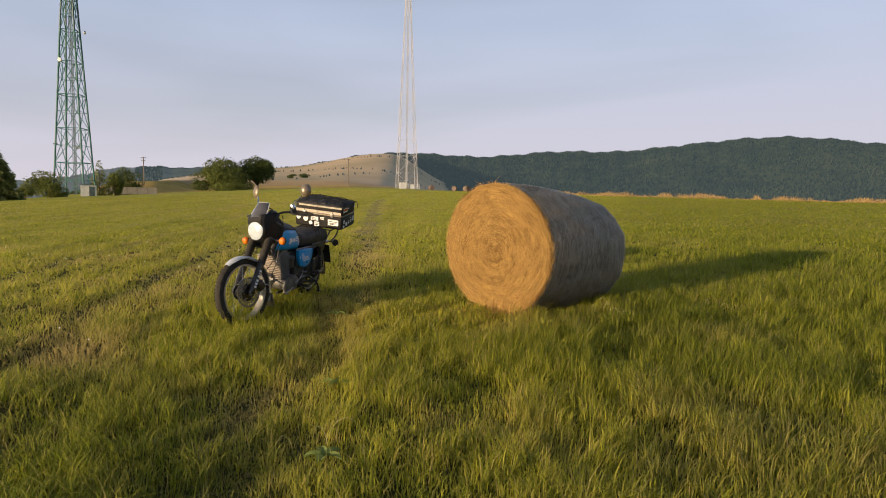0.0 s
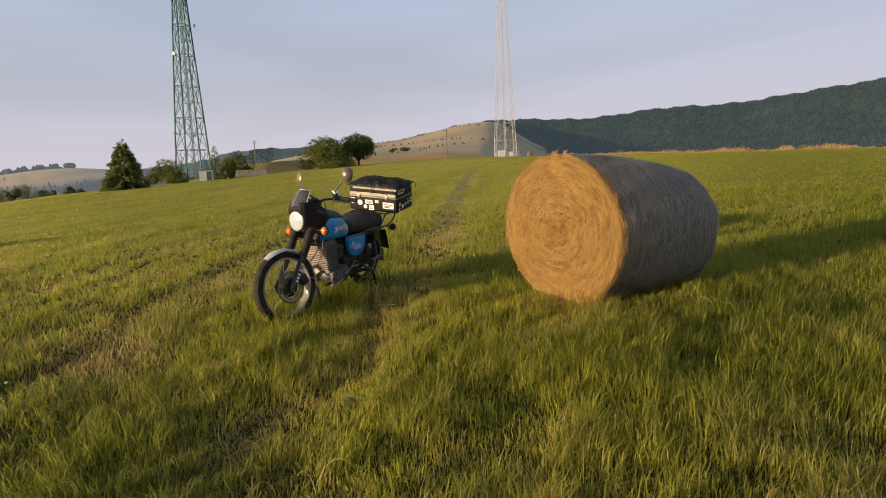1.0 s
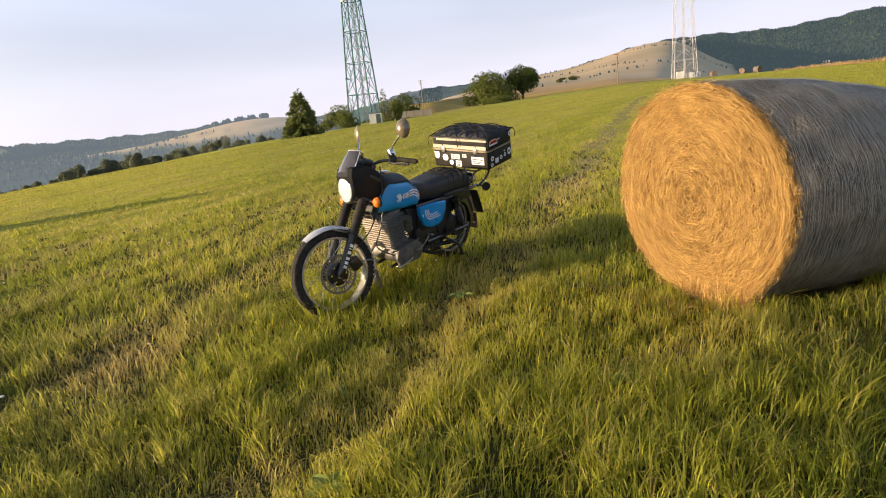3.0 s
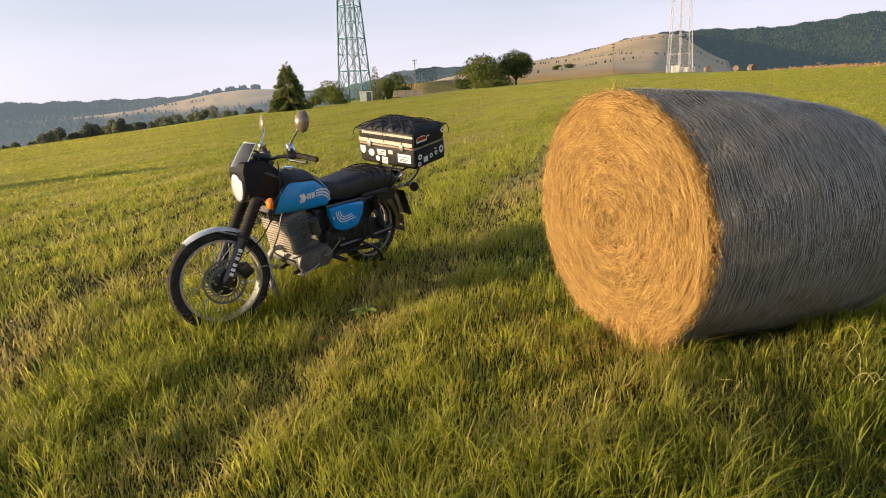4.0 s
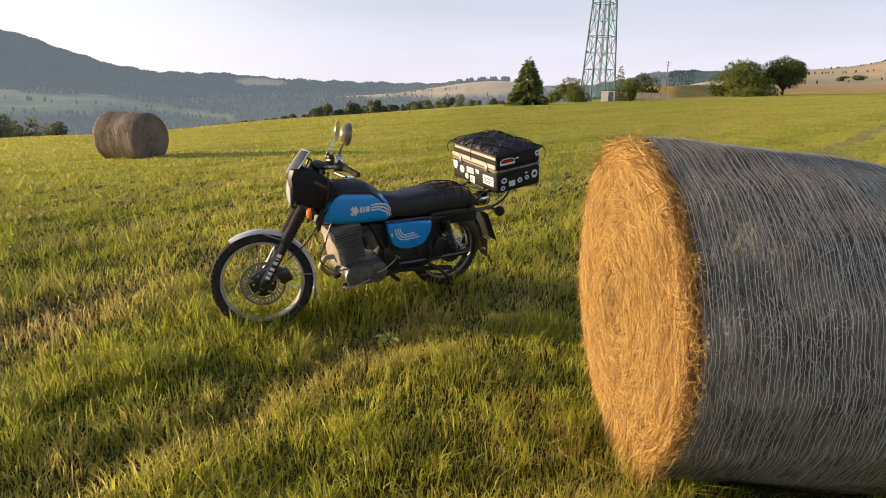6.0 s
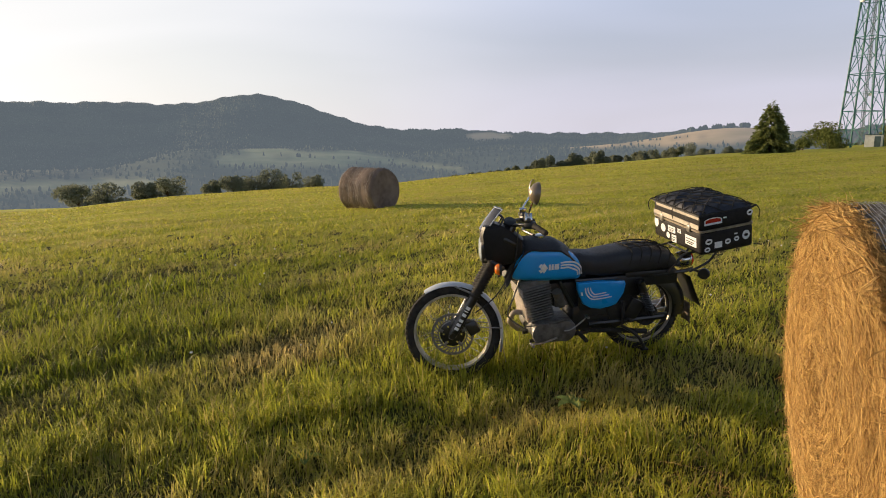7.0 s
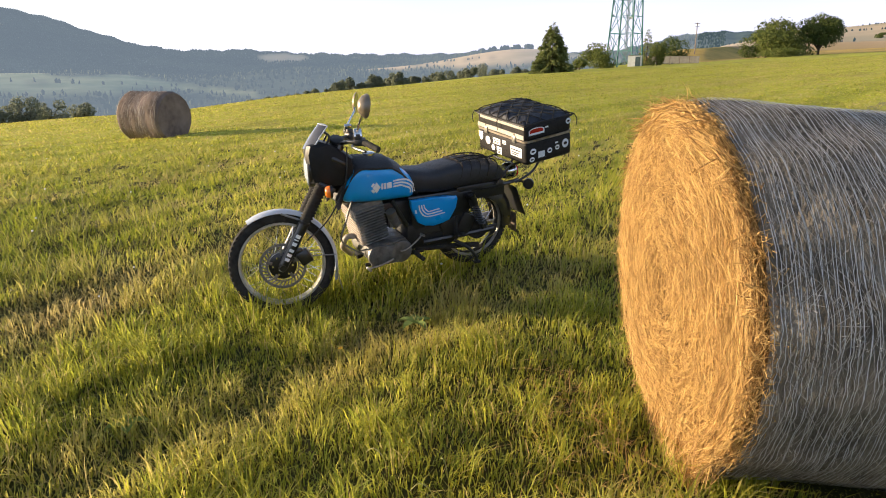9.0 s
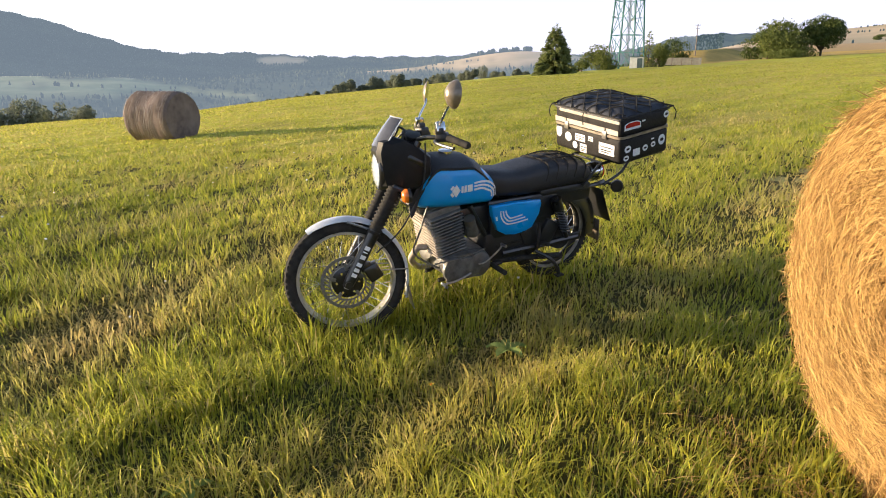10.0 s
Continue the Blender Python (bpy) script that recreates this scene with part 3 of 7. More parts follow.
def land_use(a, r):
    """0 meadow, 1 stubble, 2 pasture, 3 wood, 4 ripe grass."""
    w = 0.5 * np.sin(a * 2.3 + r * 0.004) + 0.35 * np.sin(a * 5.1 - r * 0.011)
    x, y = EYE0[0] - r * np.sin(np.radians(a)), EYE0[1] + r * np.cos(np.radians(a))
    t_el = np.degrees(np.arctan2(ground_height(x, y) - EYE0[2], r))
    use = np.full(a.shape, 3)
    use = np.where((a > 35.5 + 0.6 * w) & (a < 62) & (r > 240) & (r < R_MID + 250), 1, use)
    # a tan hill with thin belts of trees
    low = np.interp(a, (70, 74, 76.7, 82, 84.7, 87, 91), (0.5, 0.3, -0.04, -0.23, -0.15, -0.42, -0.45)) + 0.05 * w
    belt = np.abs(t_el - 0.04 - (84.7 - a) * 0.09 - 0.02 * w) < 0.035 + 0.02 * w
    use = np.where((a > 70) & (a < 90.5) & (t_el > low) & (r < R_MID + 250) & ~(belt & (a > 78.5) & (a < 86)), 1, use)
    # pasture across the valley, and its lower corner
    top = np.interp(a, (99.2, 103.4, 106.8, 109, 111.1, 113, 115.2, 117.6, 119.8, 121), (-2.24, -1.67, -1.11, -0.67, -0.68, -0.8, -0.38, -0.39, -0.92, -1.4)) + 0.06 * w
    foot = np.interp(a, (99.2, 104.5, 107.9, 110.6, 115.4, 119.9, 121), (-2.5, -1.95, -1.68, -2.12, -1.99, -1.96, -1.5)) - 0.10 * w
    hedge = np.abs(t_el + 1.30 - 0.05 * (a - 112)) < 0.035 + 0.03 * w
    use = np.where((a > 99.0) & (a < 121) & (t_el < top) & (t_el > foot) & (r < R_MID + 500) & ~hedge, 2, use)
    use = np.where((a > 123.5) & (a < 140) & (t_el > -3.5 + 0.1 * w) & (t_el < -2.9 - 0.12 * np.maximum(0, 127 - a) + 0.08 * w), 2, use)
    # a bright field on the far slope
    use = np.where((((a - 97.0) / 2.2) ** 2 + ((t_el - 0.60) / 0.34) ** 2 < 1 + 0.25 * w) & (r > R_MID), 1, use)
    use = np.where((a > 37) & (a < 66) & (r > 130) & (r <= 250), 4, use)
    return np.where(r < np.where((a > 34) & (a < 76), 185 - 50 * ease((a - 40) / 6) * ease((62 - a) / 5), 1.45 * edge_radius(a)), 0, use)


build_ground()


# ---- straw bales ----
def strands(rng, p, d, nrm, length, width, bend):
    """Flat bent stalks: each a strip of two quads, at p, along d, facing nrm."""
    n = len(p)
    s = np.cross(d, nrm)
    s /= np.linalg.norm(s, axis=1, keepdims=True) + 1e-9
    pts = []
    for k, wv in ((-0.5, 0.6), (0.0, 1.0), (0.5, 0.35)):
        c = p + d * (length * k)[:, None] + nrm * (bend * (1 - 4 * k * k))[:, None]
        pts += [c + s * (width * wv / 2)[:, None], c - s * (width * wv / 2)[:, None]]
    v = np.stack(pts, 1).reshape(-1, 3)
    b = (np.arange(n) * 6)[:, None]
    q = np.concatenate([b + np.array([0, 1, 3, 2]), b + np.array([2, 3, 5, 4])])
    return v, q


def round_bale(rng, radius, length):
    """A netted round bale: its axis runs along y from 0 to length, its middle at z = radius."""
    root = new("round_bale")
    # body: a drum with a slack outline, flattened where it stands
    n, rows = 120, 46

    def sag(th, y):
        """The lower corner of the near end hangs down."""
        return 0.050 * np.exp(-((np.mod(th, 2 * np.pi) - 5.10) / 0.30) ** 2) * np.exp(-y / 0.16)

    def drum(th, y):
        e = np.minimum(y, length - y)
        r = radius * (1 - 0.035 * np.exp(-e / 0.035)) + 0.007 * np.sin(3 * th + 1.3) + 0.006 * np.sin(9 * th + 5 * y) * np.sin(7 * y) + 0.004 * np.sin(17 * th - 9 * y)
        # the bale has slumped: it narrows and sinks towards its far end
        r = r * (1 - 0.2076 * (y / length) ** 2)
        x, z = r * np.cos(th), r * np.sin(th)
        z = np.where(z < 0, np.maximum(z * (1 - 0.03 * (y / length) ** 2) / (1 - 0.2076 * (y / length) ** 2), -radius * 0.985 - 0.01 * np.cos(3 * x)), z)
        z = z - sag(th, y) * np.sin(th) ** 2
        x = x + sag(th, y) * np.cos(th)
        return x + 0.214 * y, z - 0.061 * y
    bm = bmesh.new()
    rings = []
    for k in range(rows):
        y = 0.02 + (length - 0.04) * k / (rows - 1)
        th = np.linspace(0, 2 * np.pi, n, endpoint=False)
        x, z = drum(th, y)
        rings.append([(float(a), y, float(b) + radius) for a, b in zip(x, z)])
    loft(bm, rings, cap=False)
    part("body", bm, M_HAY_GREY, root, "grey weathered hay drum")
    for nm, y0, sg in (("end_face", 0.02, -1), ("end_face", length - 0.02, 1)):
        bm = bmesh.new()
        rings = []
        for k in range(26):
            f = 1 - k / 26
            ring = []
            for q in range(n):
                th = 2 * math.pi * q / n
                x, z = drum(np.array(th), y0)
                swirl = 0.016 * math.sin(50 * f + th) + 0.012 * math.sin(23 * f + 2 * th) + 0.016 * noise.noise((9 * f * math.cos(th), 9 * f * math.sin(th), 3.0))
                dome = 0.035 * (1 - f * f) - 0.03 * math.exp(-(f / 0.12) ** 2)
                cx, cz = 0.214 * y0, -0.061 * y0
                ring.append(((float(x) - cx) * f + cx, y0 + sg * (dome + swirl * min(1, (1 - f) * 8)), (float(z) - cz) * f + cz + radius))
            rings.append(ring)
        loft(bm, rings, cap=False)
        bm.faces.new([v for v in bm.verts][-n:])
        part(nm, bm, M_STRAW_BASE, root, "coiled golden cut end of the bale")
    # loose stalks that lie round the coil on the near end
    m = 46000
    f = np.sqrt(rng.uniform(0.0, 1.0, m)) * 0.985
    th = rng.uniform(0, 2 * np.pi, m)
    pitch = np.where(rng.uniform(0, 1, m) < 0.38, rng.uniform(-1.6, 1.6, m), rng.normal(0, 0.38, m))
    p = np.stack([radius * f * np.cos(th), 0.02 - 0.035 * (1 - f * f) + 0.03 * np.exp(-(f / 0.12) ** 2) - 0.044 * rng.uniform(0.0, 1.0, m) ** 1.4, radius + radius * f * np.sin(th) * np.where(np.sin(th) < 0, 0.985, 1) - sag(th, 0.0) * f ** 2], 1)
    pitch = np.where(f > 0.86, 0.25 * pitch, pitch)
    d = np.stack([-np.sin(th + pitch), rng.normal(0, 0.16, m), np.cos(th + pitch)], 1)
    d /= np.linalg.norm(d, axis=1, keepdims=True)
    nr = np.stack([rng.normal(0, 0.5, m), -np.ones(m), rng.normal(0, 0.5, m)], 1)
    nr -= d * (nr * d).sum(1, keepdims=True)
    nr /= np.linalg.norm(nr, axis=1, keepdims=True)
    v, q = strands(rng, p, d, nr, rng.uniform(0.05, 0.19, m) * (0.35 + 0.65 * f), rng.uniform(0.0008, 0.0022, m), rng.uniform(-0.004, 0.012, m))
    ob = raw_mesh("straw", v, q, M_STRAW, root)
    u, w = f * radius * np.cos(th), f * radius * np.sin(th)
    # straw is darker in small patches along the coil and towards its middle
    dark_mottle = ease((value_noise(f * 22, th * 1.6, 0.5, 51) * 0.35 + value_noise(u, w, 0.028, 52) * 0.65 - 0.50) / 0.24) * (0.40 + 0.35 * (1 - f)) + 0.25 * np.exp(-(f / 0.15) ** 2)
    at = ob.data.attributes.new("dark_mottle", "FLOAT", "POINT")
    at.data.foreach_set("value", np.repeat(np.clip(dark_mottle, 0, 1), len(v) // m).astype(np.float32))
    tagged(ob, kind="stuff")
    # fringe: stalks that stick out at the rim of the near end, longer on top
    m = 3000
    th = rng.uniform(0, 2 * np.pi, m)
    top = np.exp(-((th - np.pi / 2) / 0.7) ** 2)
    x, z = drum(th, np.full(m, 0.03))
    p = np.stack([x * 1.0, rng.uniform(-0.03, 0.06, m), z + radius], 1)
    out = np.stack([np.cos(th), np.zeros(m), np.sin(th)], 1)
    d = out * rng.uniform(-0.3, 0.40, m)[:, None] + np.stack([-np.sin(th), np.zeros(m), np.cos(th)], 1) * rng.normal(0, 0.7, m)[:, None]
    d[:, 1] += -rng.uniform(0.1, 1.0, m)
    d /= np.linalg.norm(d, axis=1, keepdims=True)
    nr = np.cross(d, rng.normal(0, 1, (m, 3)))
    nr /= np.linalg.norm(nr, axis=1, keepdims=True)
    ln = rng.uniform(0.02, 0.065, m) * (1 + 0.6 * top) * np.where(rng.uniform(0, 1, m) < 0.06, 1.9, 1)
    v, q = strands(rng, p + d * (ln * 0.3)[:, None], d, nr, ln, rng.uniform(0.0014, 0.003, m), rng.uniform(0, 0.02, m))
    tagged(raw_mesh("straw_fringe", v, q, M_STRAW, root), kind="stuff")
    # a beard of loose straw that hangs from the lower rim to the grass
    m = 900
    th = -np.pi / 2 + 0.28 + rng.normal(0, 0.20, m)
    f = rng.uniform(0.80, 1.06, m)
    p = np.stack([radius * f * np.cos(th), -rng.uniform(0.0, 0.05, m), radius + radius * f * np.sin(th) * 0.985 - sag(th, 0.0)], 1)
    d = np.stack([rng.normal(0.10, 0.45, m), -rng.uniform(0.0, 0.5, m), -np.ones(m)], 1)
    d /= np.linalg.norm(d, axis=1, keepdims=True)
    nr = np.cross(d, rng.normal(0, 1, (m, 3)))
    nr /= np.linalg.norm(nr, axis=1, keepdims=True)
    v, q = strands(rng, p, d, nr, rng.uniform(0.06, 0.19, m), rng.uniform(0.0014, 0.003, m), rng.uniform(0, 0.02, m))
    tagged(raw_mesh("straw_beard", v, q, M_STRAW, root), kind="stuff")
    # weathered stalks under the net
    m = 22000
    th, y = rng.uniform(0, 2 * np.pi, m), rng.uniform(0.04, length - 0.02, m)
    x, z = drum(th, y)
    out = np.stack([np.cos(th), np.zeros(m), np.sin(th)], 1)
    tan = np.stack([-np.sin(th), np.zeros(m), np.cos(th)], 1)
    ang = rng.normal(0, 0.45, m)
    d = tan * np.cos(ang)[:, None] + np.array([0, 1, 0]) * np.sin(ang)[:, None]
    p = np.stack([x, y, z + radius], 1) + out * rng.uniform(0.0, 0.006, m)[:, None]
    v, q = strands(rng, p, d, out, rng.uniform(0.02, 0.09, m), rng.uniform(0.0012, 0.0028, m), rng.uniform(0.001, 0.005, m))
    tagged(raw_mesh("loose_hay", v, q, M_HAY_STRAND, root), kind="stuff")
    # net: thin wavy strings round the drum, with short cross threads
    vs, qs, base = [], [], 0
    k = 420
    for s in range(104):
        th = np.linspace(0, 2 * np.pi, k, endpoint=False)
        y0 = 0.025 + (length - 0.05) * (s + rng.uniform(-0.45, 0.45)) / 103
        ph = rng.uniform(0, 6, 4)
        y = y0 + 0.0018 * np.sin(5 * th + ph[0]) + 0.0010 * np.sin(17 * th + ph[1]) + 0.0024 * np.sin(52 * th + ph[2] + 2 * np.sin(9 * th)) * np.exp(-((np.sin(th / 2 + 0.12)) / 0.32) ** 2) * (0.3 + 0.7 * rng.uniform(0, 1))
        y = np.clip(y, 0.02, length - 0.02)
        x, z = drum(th, y)
        g = 1 + 0.0075 / radius
        for off in (-1, 1):
            vs.append(np.stack([x * g, y + off * rng.uniform(0.0006, 0.0013), z * g + radius], 1))
        i = np.arange(k)
        j = (i + 1) % k
        qs.append(np.stack([base + i, base + j, base + k + j, base + k + i], 1))
        base += 2 * k
    tagged(raw_mesh("net_wrap", np.concatenate(vs), np.concatenate(qs), M_NET, root), kind="stuff")
    # knotted tangles where the net has run
    m = 240
    c = np.array([(rng.uniform(0, 2 * np.pi), rng.uniform(0.12, length - 0.1)) for _ in range(6)] + [(0.28, 0.16), (0.18, 0.30), (0.05, 0.42), (0.22, 0.62), (0.0, 0.80), (-0.1, 0.5), (0.12, 0.22), (-0.05, 0.33), (0.02, 0.66), (-0.2, 0.74)])
    w = rng.integers(0, len(c), m)
    th, y = c[w, 0] + rng.normal(0, 0.035, m), np.clip(c[w, 1] + rng.normal(0, 0.045, m), 0.04, length - 0.04)
    x, z = drum(th, y)
    out = np.stack([np.cos(th), np.zeros(m), np.sin(th)], 1)
    ang = rng.uniform(0, 6.3, m)
    d = np.stack([-np.sin(th), np.zeros(m), np.cos(th)], 1) * np.cos(ang)[:, None] + np.array([0, 1, 0]) * np.sin(ang)[:, None]
    v, q = strands(rng, np.stack([x, y, z + radius], 1) + out * 0.010, d, out, rng.uniform(0.012, 0.05, m), rng.uniform(0.0006, 0.0012, m), rng.uniform(0, 0.012, m))
    tagged(raw_mesh("net_tangle", v, q, M_NET, root), kind="stuff")
    return root


rng = np.random.default_rng(3)
BALE_AZ = 83.15
bale = round_bale(rng, 0.600, 1.12)
bale.matrix_world = pose(-3.915, 5.682, 0.338, 2.84, 0, BALE_AZ - 90)
tagged(bale, "big round straw bale with golden coiled end and grey netted side", "straw bale", group="straw bales")


def plain_bale(rng, radius, length):
    """A bale further off: drum with domed ends and soft rings of net."""
    root = new("round_bale")
    bm = bmesh.new()
    prof = [(0.0, radius * 0.5), (0.0, radius * 0.93), (0.05, radius * 0.985)]
    for k in range(1, 16):
        prof.append((length * k / 16, radius * (1.0 + 0.012 * math.sin(k * 2.1))))
    prof += [(length - 0.05, radius * 0.985), (length, radius * 0.93), (length, radius * 0.5)]
    lathe(bm, prof, 40, Matrix.Translation((0, 0, radius * 0.97)))
    for v in bm.verts:
        v.co.x += 0.02 * noise.noise(v.co * 3)
        v.co.z = max(v.co.z + 0.025 * noise.noise(v.co * 2.2 + Vector((5, 0, 0))), 0.0)
    part("body", bm, M_DARKBALE, root)
    vs, qs, base, k = [], [], 0, 90
    for s in range(26):
        th = np.linspace(0, 2 * np.pi, k, endpoint=False)
        y = length * (s + 0.7) / 27 + 0.012 * np.sin(5 * th + s) + 0.01 * np.sin(11 * th + 2 * s)
        for off in (-0.003, 0.003):
            vs.append(np.stack([radius * 1.03 * np.cos(th), y + off, np.maximum(radius * 1.03 * np.sin(th) + radius * 0.97, 0.0)], 1))
        i = np.arange(k)
        j = (i + 1) % k
        qs.append(np.stack([base + i, base + j, base + k + j, base + k + i], 1))
        base += 2 * k
    tagged(raw_mesh("net_wrap", np.concatenate(vs), np.concatenate(qs), M_HAY_STRAND, root), kind="stuff")
    return root


def on_ground(x, y):
    return float(ground_height(x, y))


far_bale = plain_bale(rng, 0.62, 1.25)
far_bale.matrix_world = pose(-19.05, -1.2, on_ground(-18.9, -0.5) - 0.13, 0, 0, -25)
tagged(far_bale, "dark weathered round bale standing alone in the meadow", "straw bale", group="straw bales")
for a, r, yaw in ((37.3, 150, 60), (35.3, 150, 20), (34.0, 140, 75)):
    x, y = EYE0[0] - r * math.sin(radians(a)), EYE0[1] + r * math.cos(radians(a))
    b = copy_thing(far_bale, pose(x, y, on_ground(x, y) - 0.03, 0, 0, yaw))
    tagged(b, "brown round bale far off at the rim of the meadow", "straw bale", group="straw bales")


# ---- motorcycle ----
M_DISC = mat("worn_disc", (0.22, 0.212, 0.20), (0.14, 0.135, 0.125), 60, 0.45, metal=0.5)
# local axes: x ahead, y to the rider's left, z up; the origin on the ground between the wheels; it leans on its side stand
BF = Vector((0.38032, -0.92415, -0.03621))
BL = Vector((0.91820, 0.38198, -0.10485))
BN = BF.cross(BL)
bike = new("motorcycle")
bike.matrix_world = Matrix(((BF.x, BL.x, BN.x, -5.851), (BF.y, BL.y, BN.y, 4.740), (BF.z, BL.z, BN.z, 0.299), (0, 0, 0, 1)))
tagged(bike, "old blue and black motorcycle leaning on its stand in the grass", "motorcycle")
AX_F, AX_R = Vector((0.665, 0, 0.278)), Vector((-0.610, 0, 0.308))
RAKE = Vector((-0.50, 0, 0.866)).normalized()
STEER = Matrix.Translation(AX_F) @ Matrix.Translation(RAKE * 0.5 + Vector((-0.055, 0, 0))) @ Matrix.Rotation(radians(-16.0), 4, RAKE) @ Matrix.Translation(RAKE * -0.5 + Vector((0.055, 0, 0))) @ Matrix.Translation(-AX_F)
FA = STEER @ AX_F
STEER = Matrix.Translation(AX_F - FA) @ STEER


def bpart(name, bm, material, parent=bike, label="", front=False, sharp=0.7):
    if front:
        bm.transform(STEER)
    return part(name, bm, material, parent, label, sharp)


def wheel(axle, r_tyre, w_tyre, r_rim, front, name, m_rim=M_RIM):
    """Hub, rim, spokes and tyre round a y axis at the axle."""
    at = Matrix.Translation(axle)
    bm = bmesh.new()
    lathe(bm, [(-0.062, 0.02), (-0.062, 0.06), (-0.045, 0.07), (-0.04, 0.05), (0.0, 0.045), (0.035, 0.05), (0.04, 0.080), (0.06, 0.078), (0.066, 0.06), (0.066, 0.02)], 32, at)
    lathe(bm, [(-0.095, 0.012), (0.095, 0.012)], 12, at)
    hub = bpart(name, bm, M_BLACK_PAINT, bike, "spoked wheel with black hub and blackwall tyre", front)
    bm = bmesh.new()
    sec = []
    for k in range(18):
        th = 2 * math.pi * k / 18
        sec.append((w_tyre / 2 * math.copysign(abs(math.cos(th)) ** 0.8, math.cos(th)), r_tyre - w_tyre * 0.48 + w_tyre * 0.48 * math.sin(th) * 1.0))
    lathe(bm, sec, 56, at, close=True)
    # tread blocks in three rows
    for k in range(58):
        for row, (yy, dr, tilt) in enumerate(((-0.028, 0.011, 0.35), (0.0, 0.0015, 0.0), (0.028, 0.011, -0.35))):
            th = 2 * math.pi * (k + 0.5 * (row % 2)) / 58
            rr = r_tyre - dr
            box(bm, axle + Vector((rr * math.cos(th), yy * w_tyre / 0.08, rr * math.sin(th))), (0.005, 0.017, 0.020),
                rot=Matrix.Rotation(-th, 4, "Y") @ Matrix.Rotation(tilt, 4, "Z"))
    bpart("tyre", bm, M_RUBBER, hub, "dusty black ribbed tyre", front)
    bm = bmesh.new()
    lathe(bm, [(-0.030, r_rim), (-0.028, r_rim + 0.006), (-0.035, r_rim + 0.006), (-0.035, r_rim - 0.006), (-0.02, r_rim - 0.010), (0.02, r_rim - 0.010), (0.035, r_rim - 0.006), (0.035, r_rim + 0.006), (0.028, r_rim + 0.006), (0.030, r_rim)], 56, at, close=True)
    bpart("rim", bm, m_rim, hub, "dull silver rim", front)
    bm0 = bmesh.new()
    tube(bm0, [(0, 0, 0.0), (0, 0, 1.0)], 0.0016, 5)
    me = bpy.data.meshes.new("spoke")
    bm0.to_mesh(me)
    bm0.free()
    me.materials.append(M_CHROME)
    for k in range(36):
        th = 2 * math.pi * k / 36
        side = 1 if k % 2 else -1
        lean = 0.55 if (k // 2) % 2 else -0.55
        p0 = Vector((0.062 * math.cos(th + lean * 1.4), side * 0.045, 0.062 * math.sin(th + lean * 1.4)))
        p1 = Vector(((r_rim - 0.008) * math.cos(th), side * 0.008, (r_rim - 0.008) * math.sin(th)))
        a, b = axle + p0, axle + p1
        if front:
            a, b = STEER @ a, STEER @ b
        d = b - a
        sp = new("spoke", me)
        sp.parent = hub
        sp.matrix_local = Matrix.Translation(a) @ d.to_track_quat("Z", "Y").to_matrix().to_4x4() @ Matrix.Diagonal((1, 1, d.length, 1))
    return hub


w_front = wheel(AX_F, 0.300, 0.070, 0.238, True, "front_wheel")
w_rear = wheel(AX_R, 0.272, 0.078, 0.212, False, "rear_wheel", M_RIM_REAR)
# brake disc on the left of the front wheel, caliper behind the leg
bm = bmesh.new()
for r0, r1 in ((0.117, 0.132), (0.084, 0.092)):
    lathe(bm, [(0.066, r0), (0.066, r1), (0.071, r1), (0.071, r0)], 48, Matrix.Translation(AX_F), close=True)
for k in range(32):
    th = 2 * math.pi * k / 32
    box(bm, AX_F + Vector((0.105 * math.cos(th), 0.0685, 0.105 * math.sin(th))), (0.034, 0.004, 0.007), rot=Matrix.Rotation(-th - 0.5, 4, "Y"))
for k in range(5):
    th = 2 * math.pi * k / 5 + 0.3
    box(bm, AX_F + Vector((0.075 * math.cos(th), 0.066, 0.075 * math.sin(th))), (0.03, 0.006, 0.018), 0.002, Matrix.Rotation(-th, 4, "Y"))
bpart("brake_disc", bm, M_DISC, w_front, "grey brake disc", True)
bm = bmesh.new()
box(bm, AX_F + Vector((-0.125, 0.078, 0.045)), (0.075, 0.06, 0.085), 0.012, Matrix.Rotation(0.5, 4, "Y"))
box(bm, AX_F + Vector((-0.09, 0.085, 0.075)), (0.05, 0.03, 0.05), 0.008)
bpart("brake_caliper", bm, M_BLACK_PAINT, w_front, "black caliper", True)
for k in range(6):
    th = 2 * math.pi * k / 6
    bm = bmesh.new()
    lathe(bm, [(0.060, 0.006), (0.068, 0.006)], 8, Matrix.Translation(AX_F + Vector((0.055 * math.cos(th), 0.004, 0.055 * math.sin(th)))))
    bpart("hub_bolt", bm, M_CHROME, w_front, "", True)

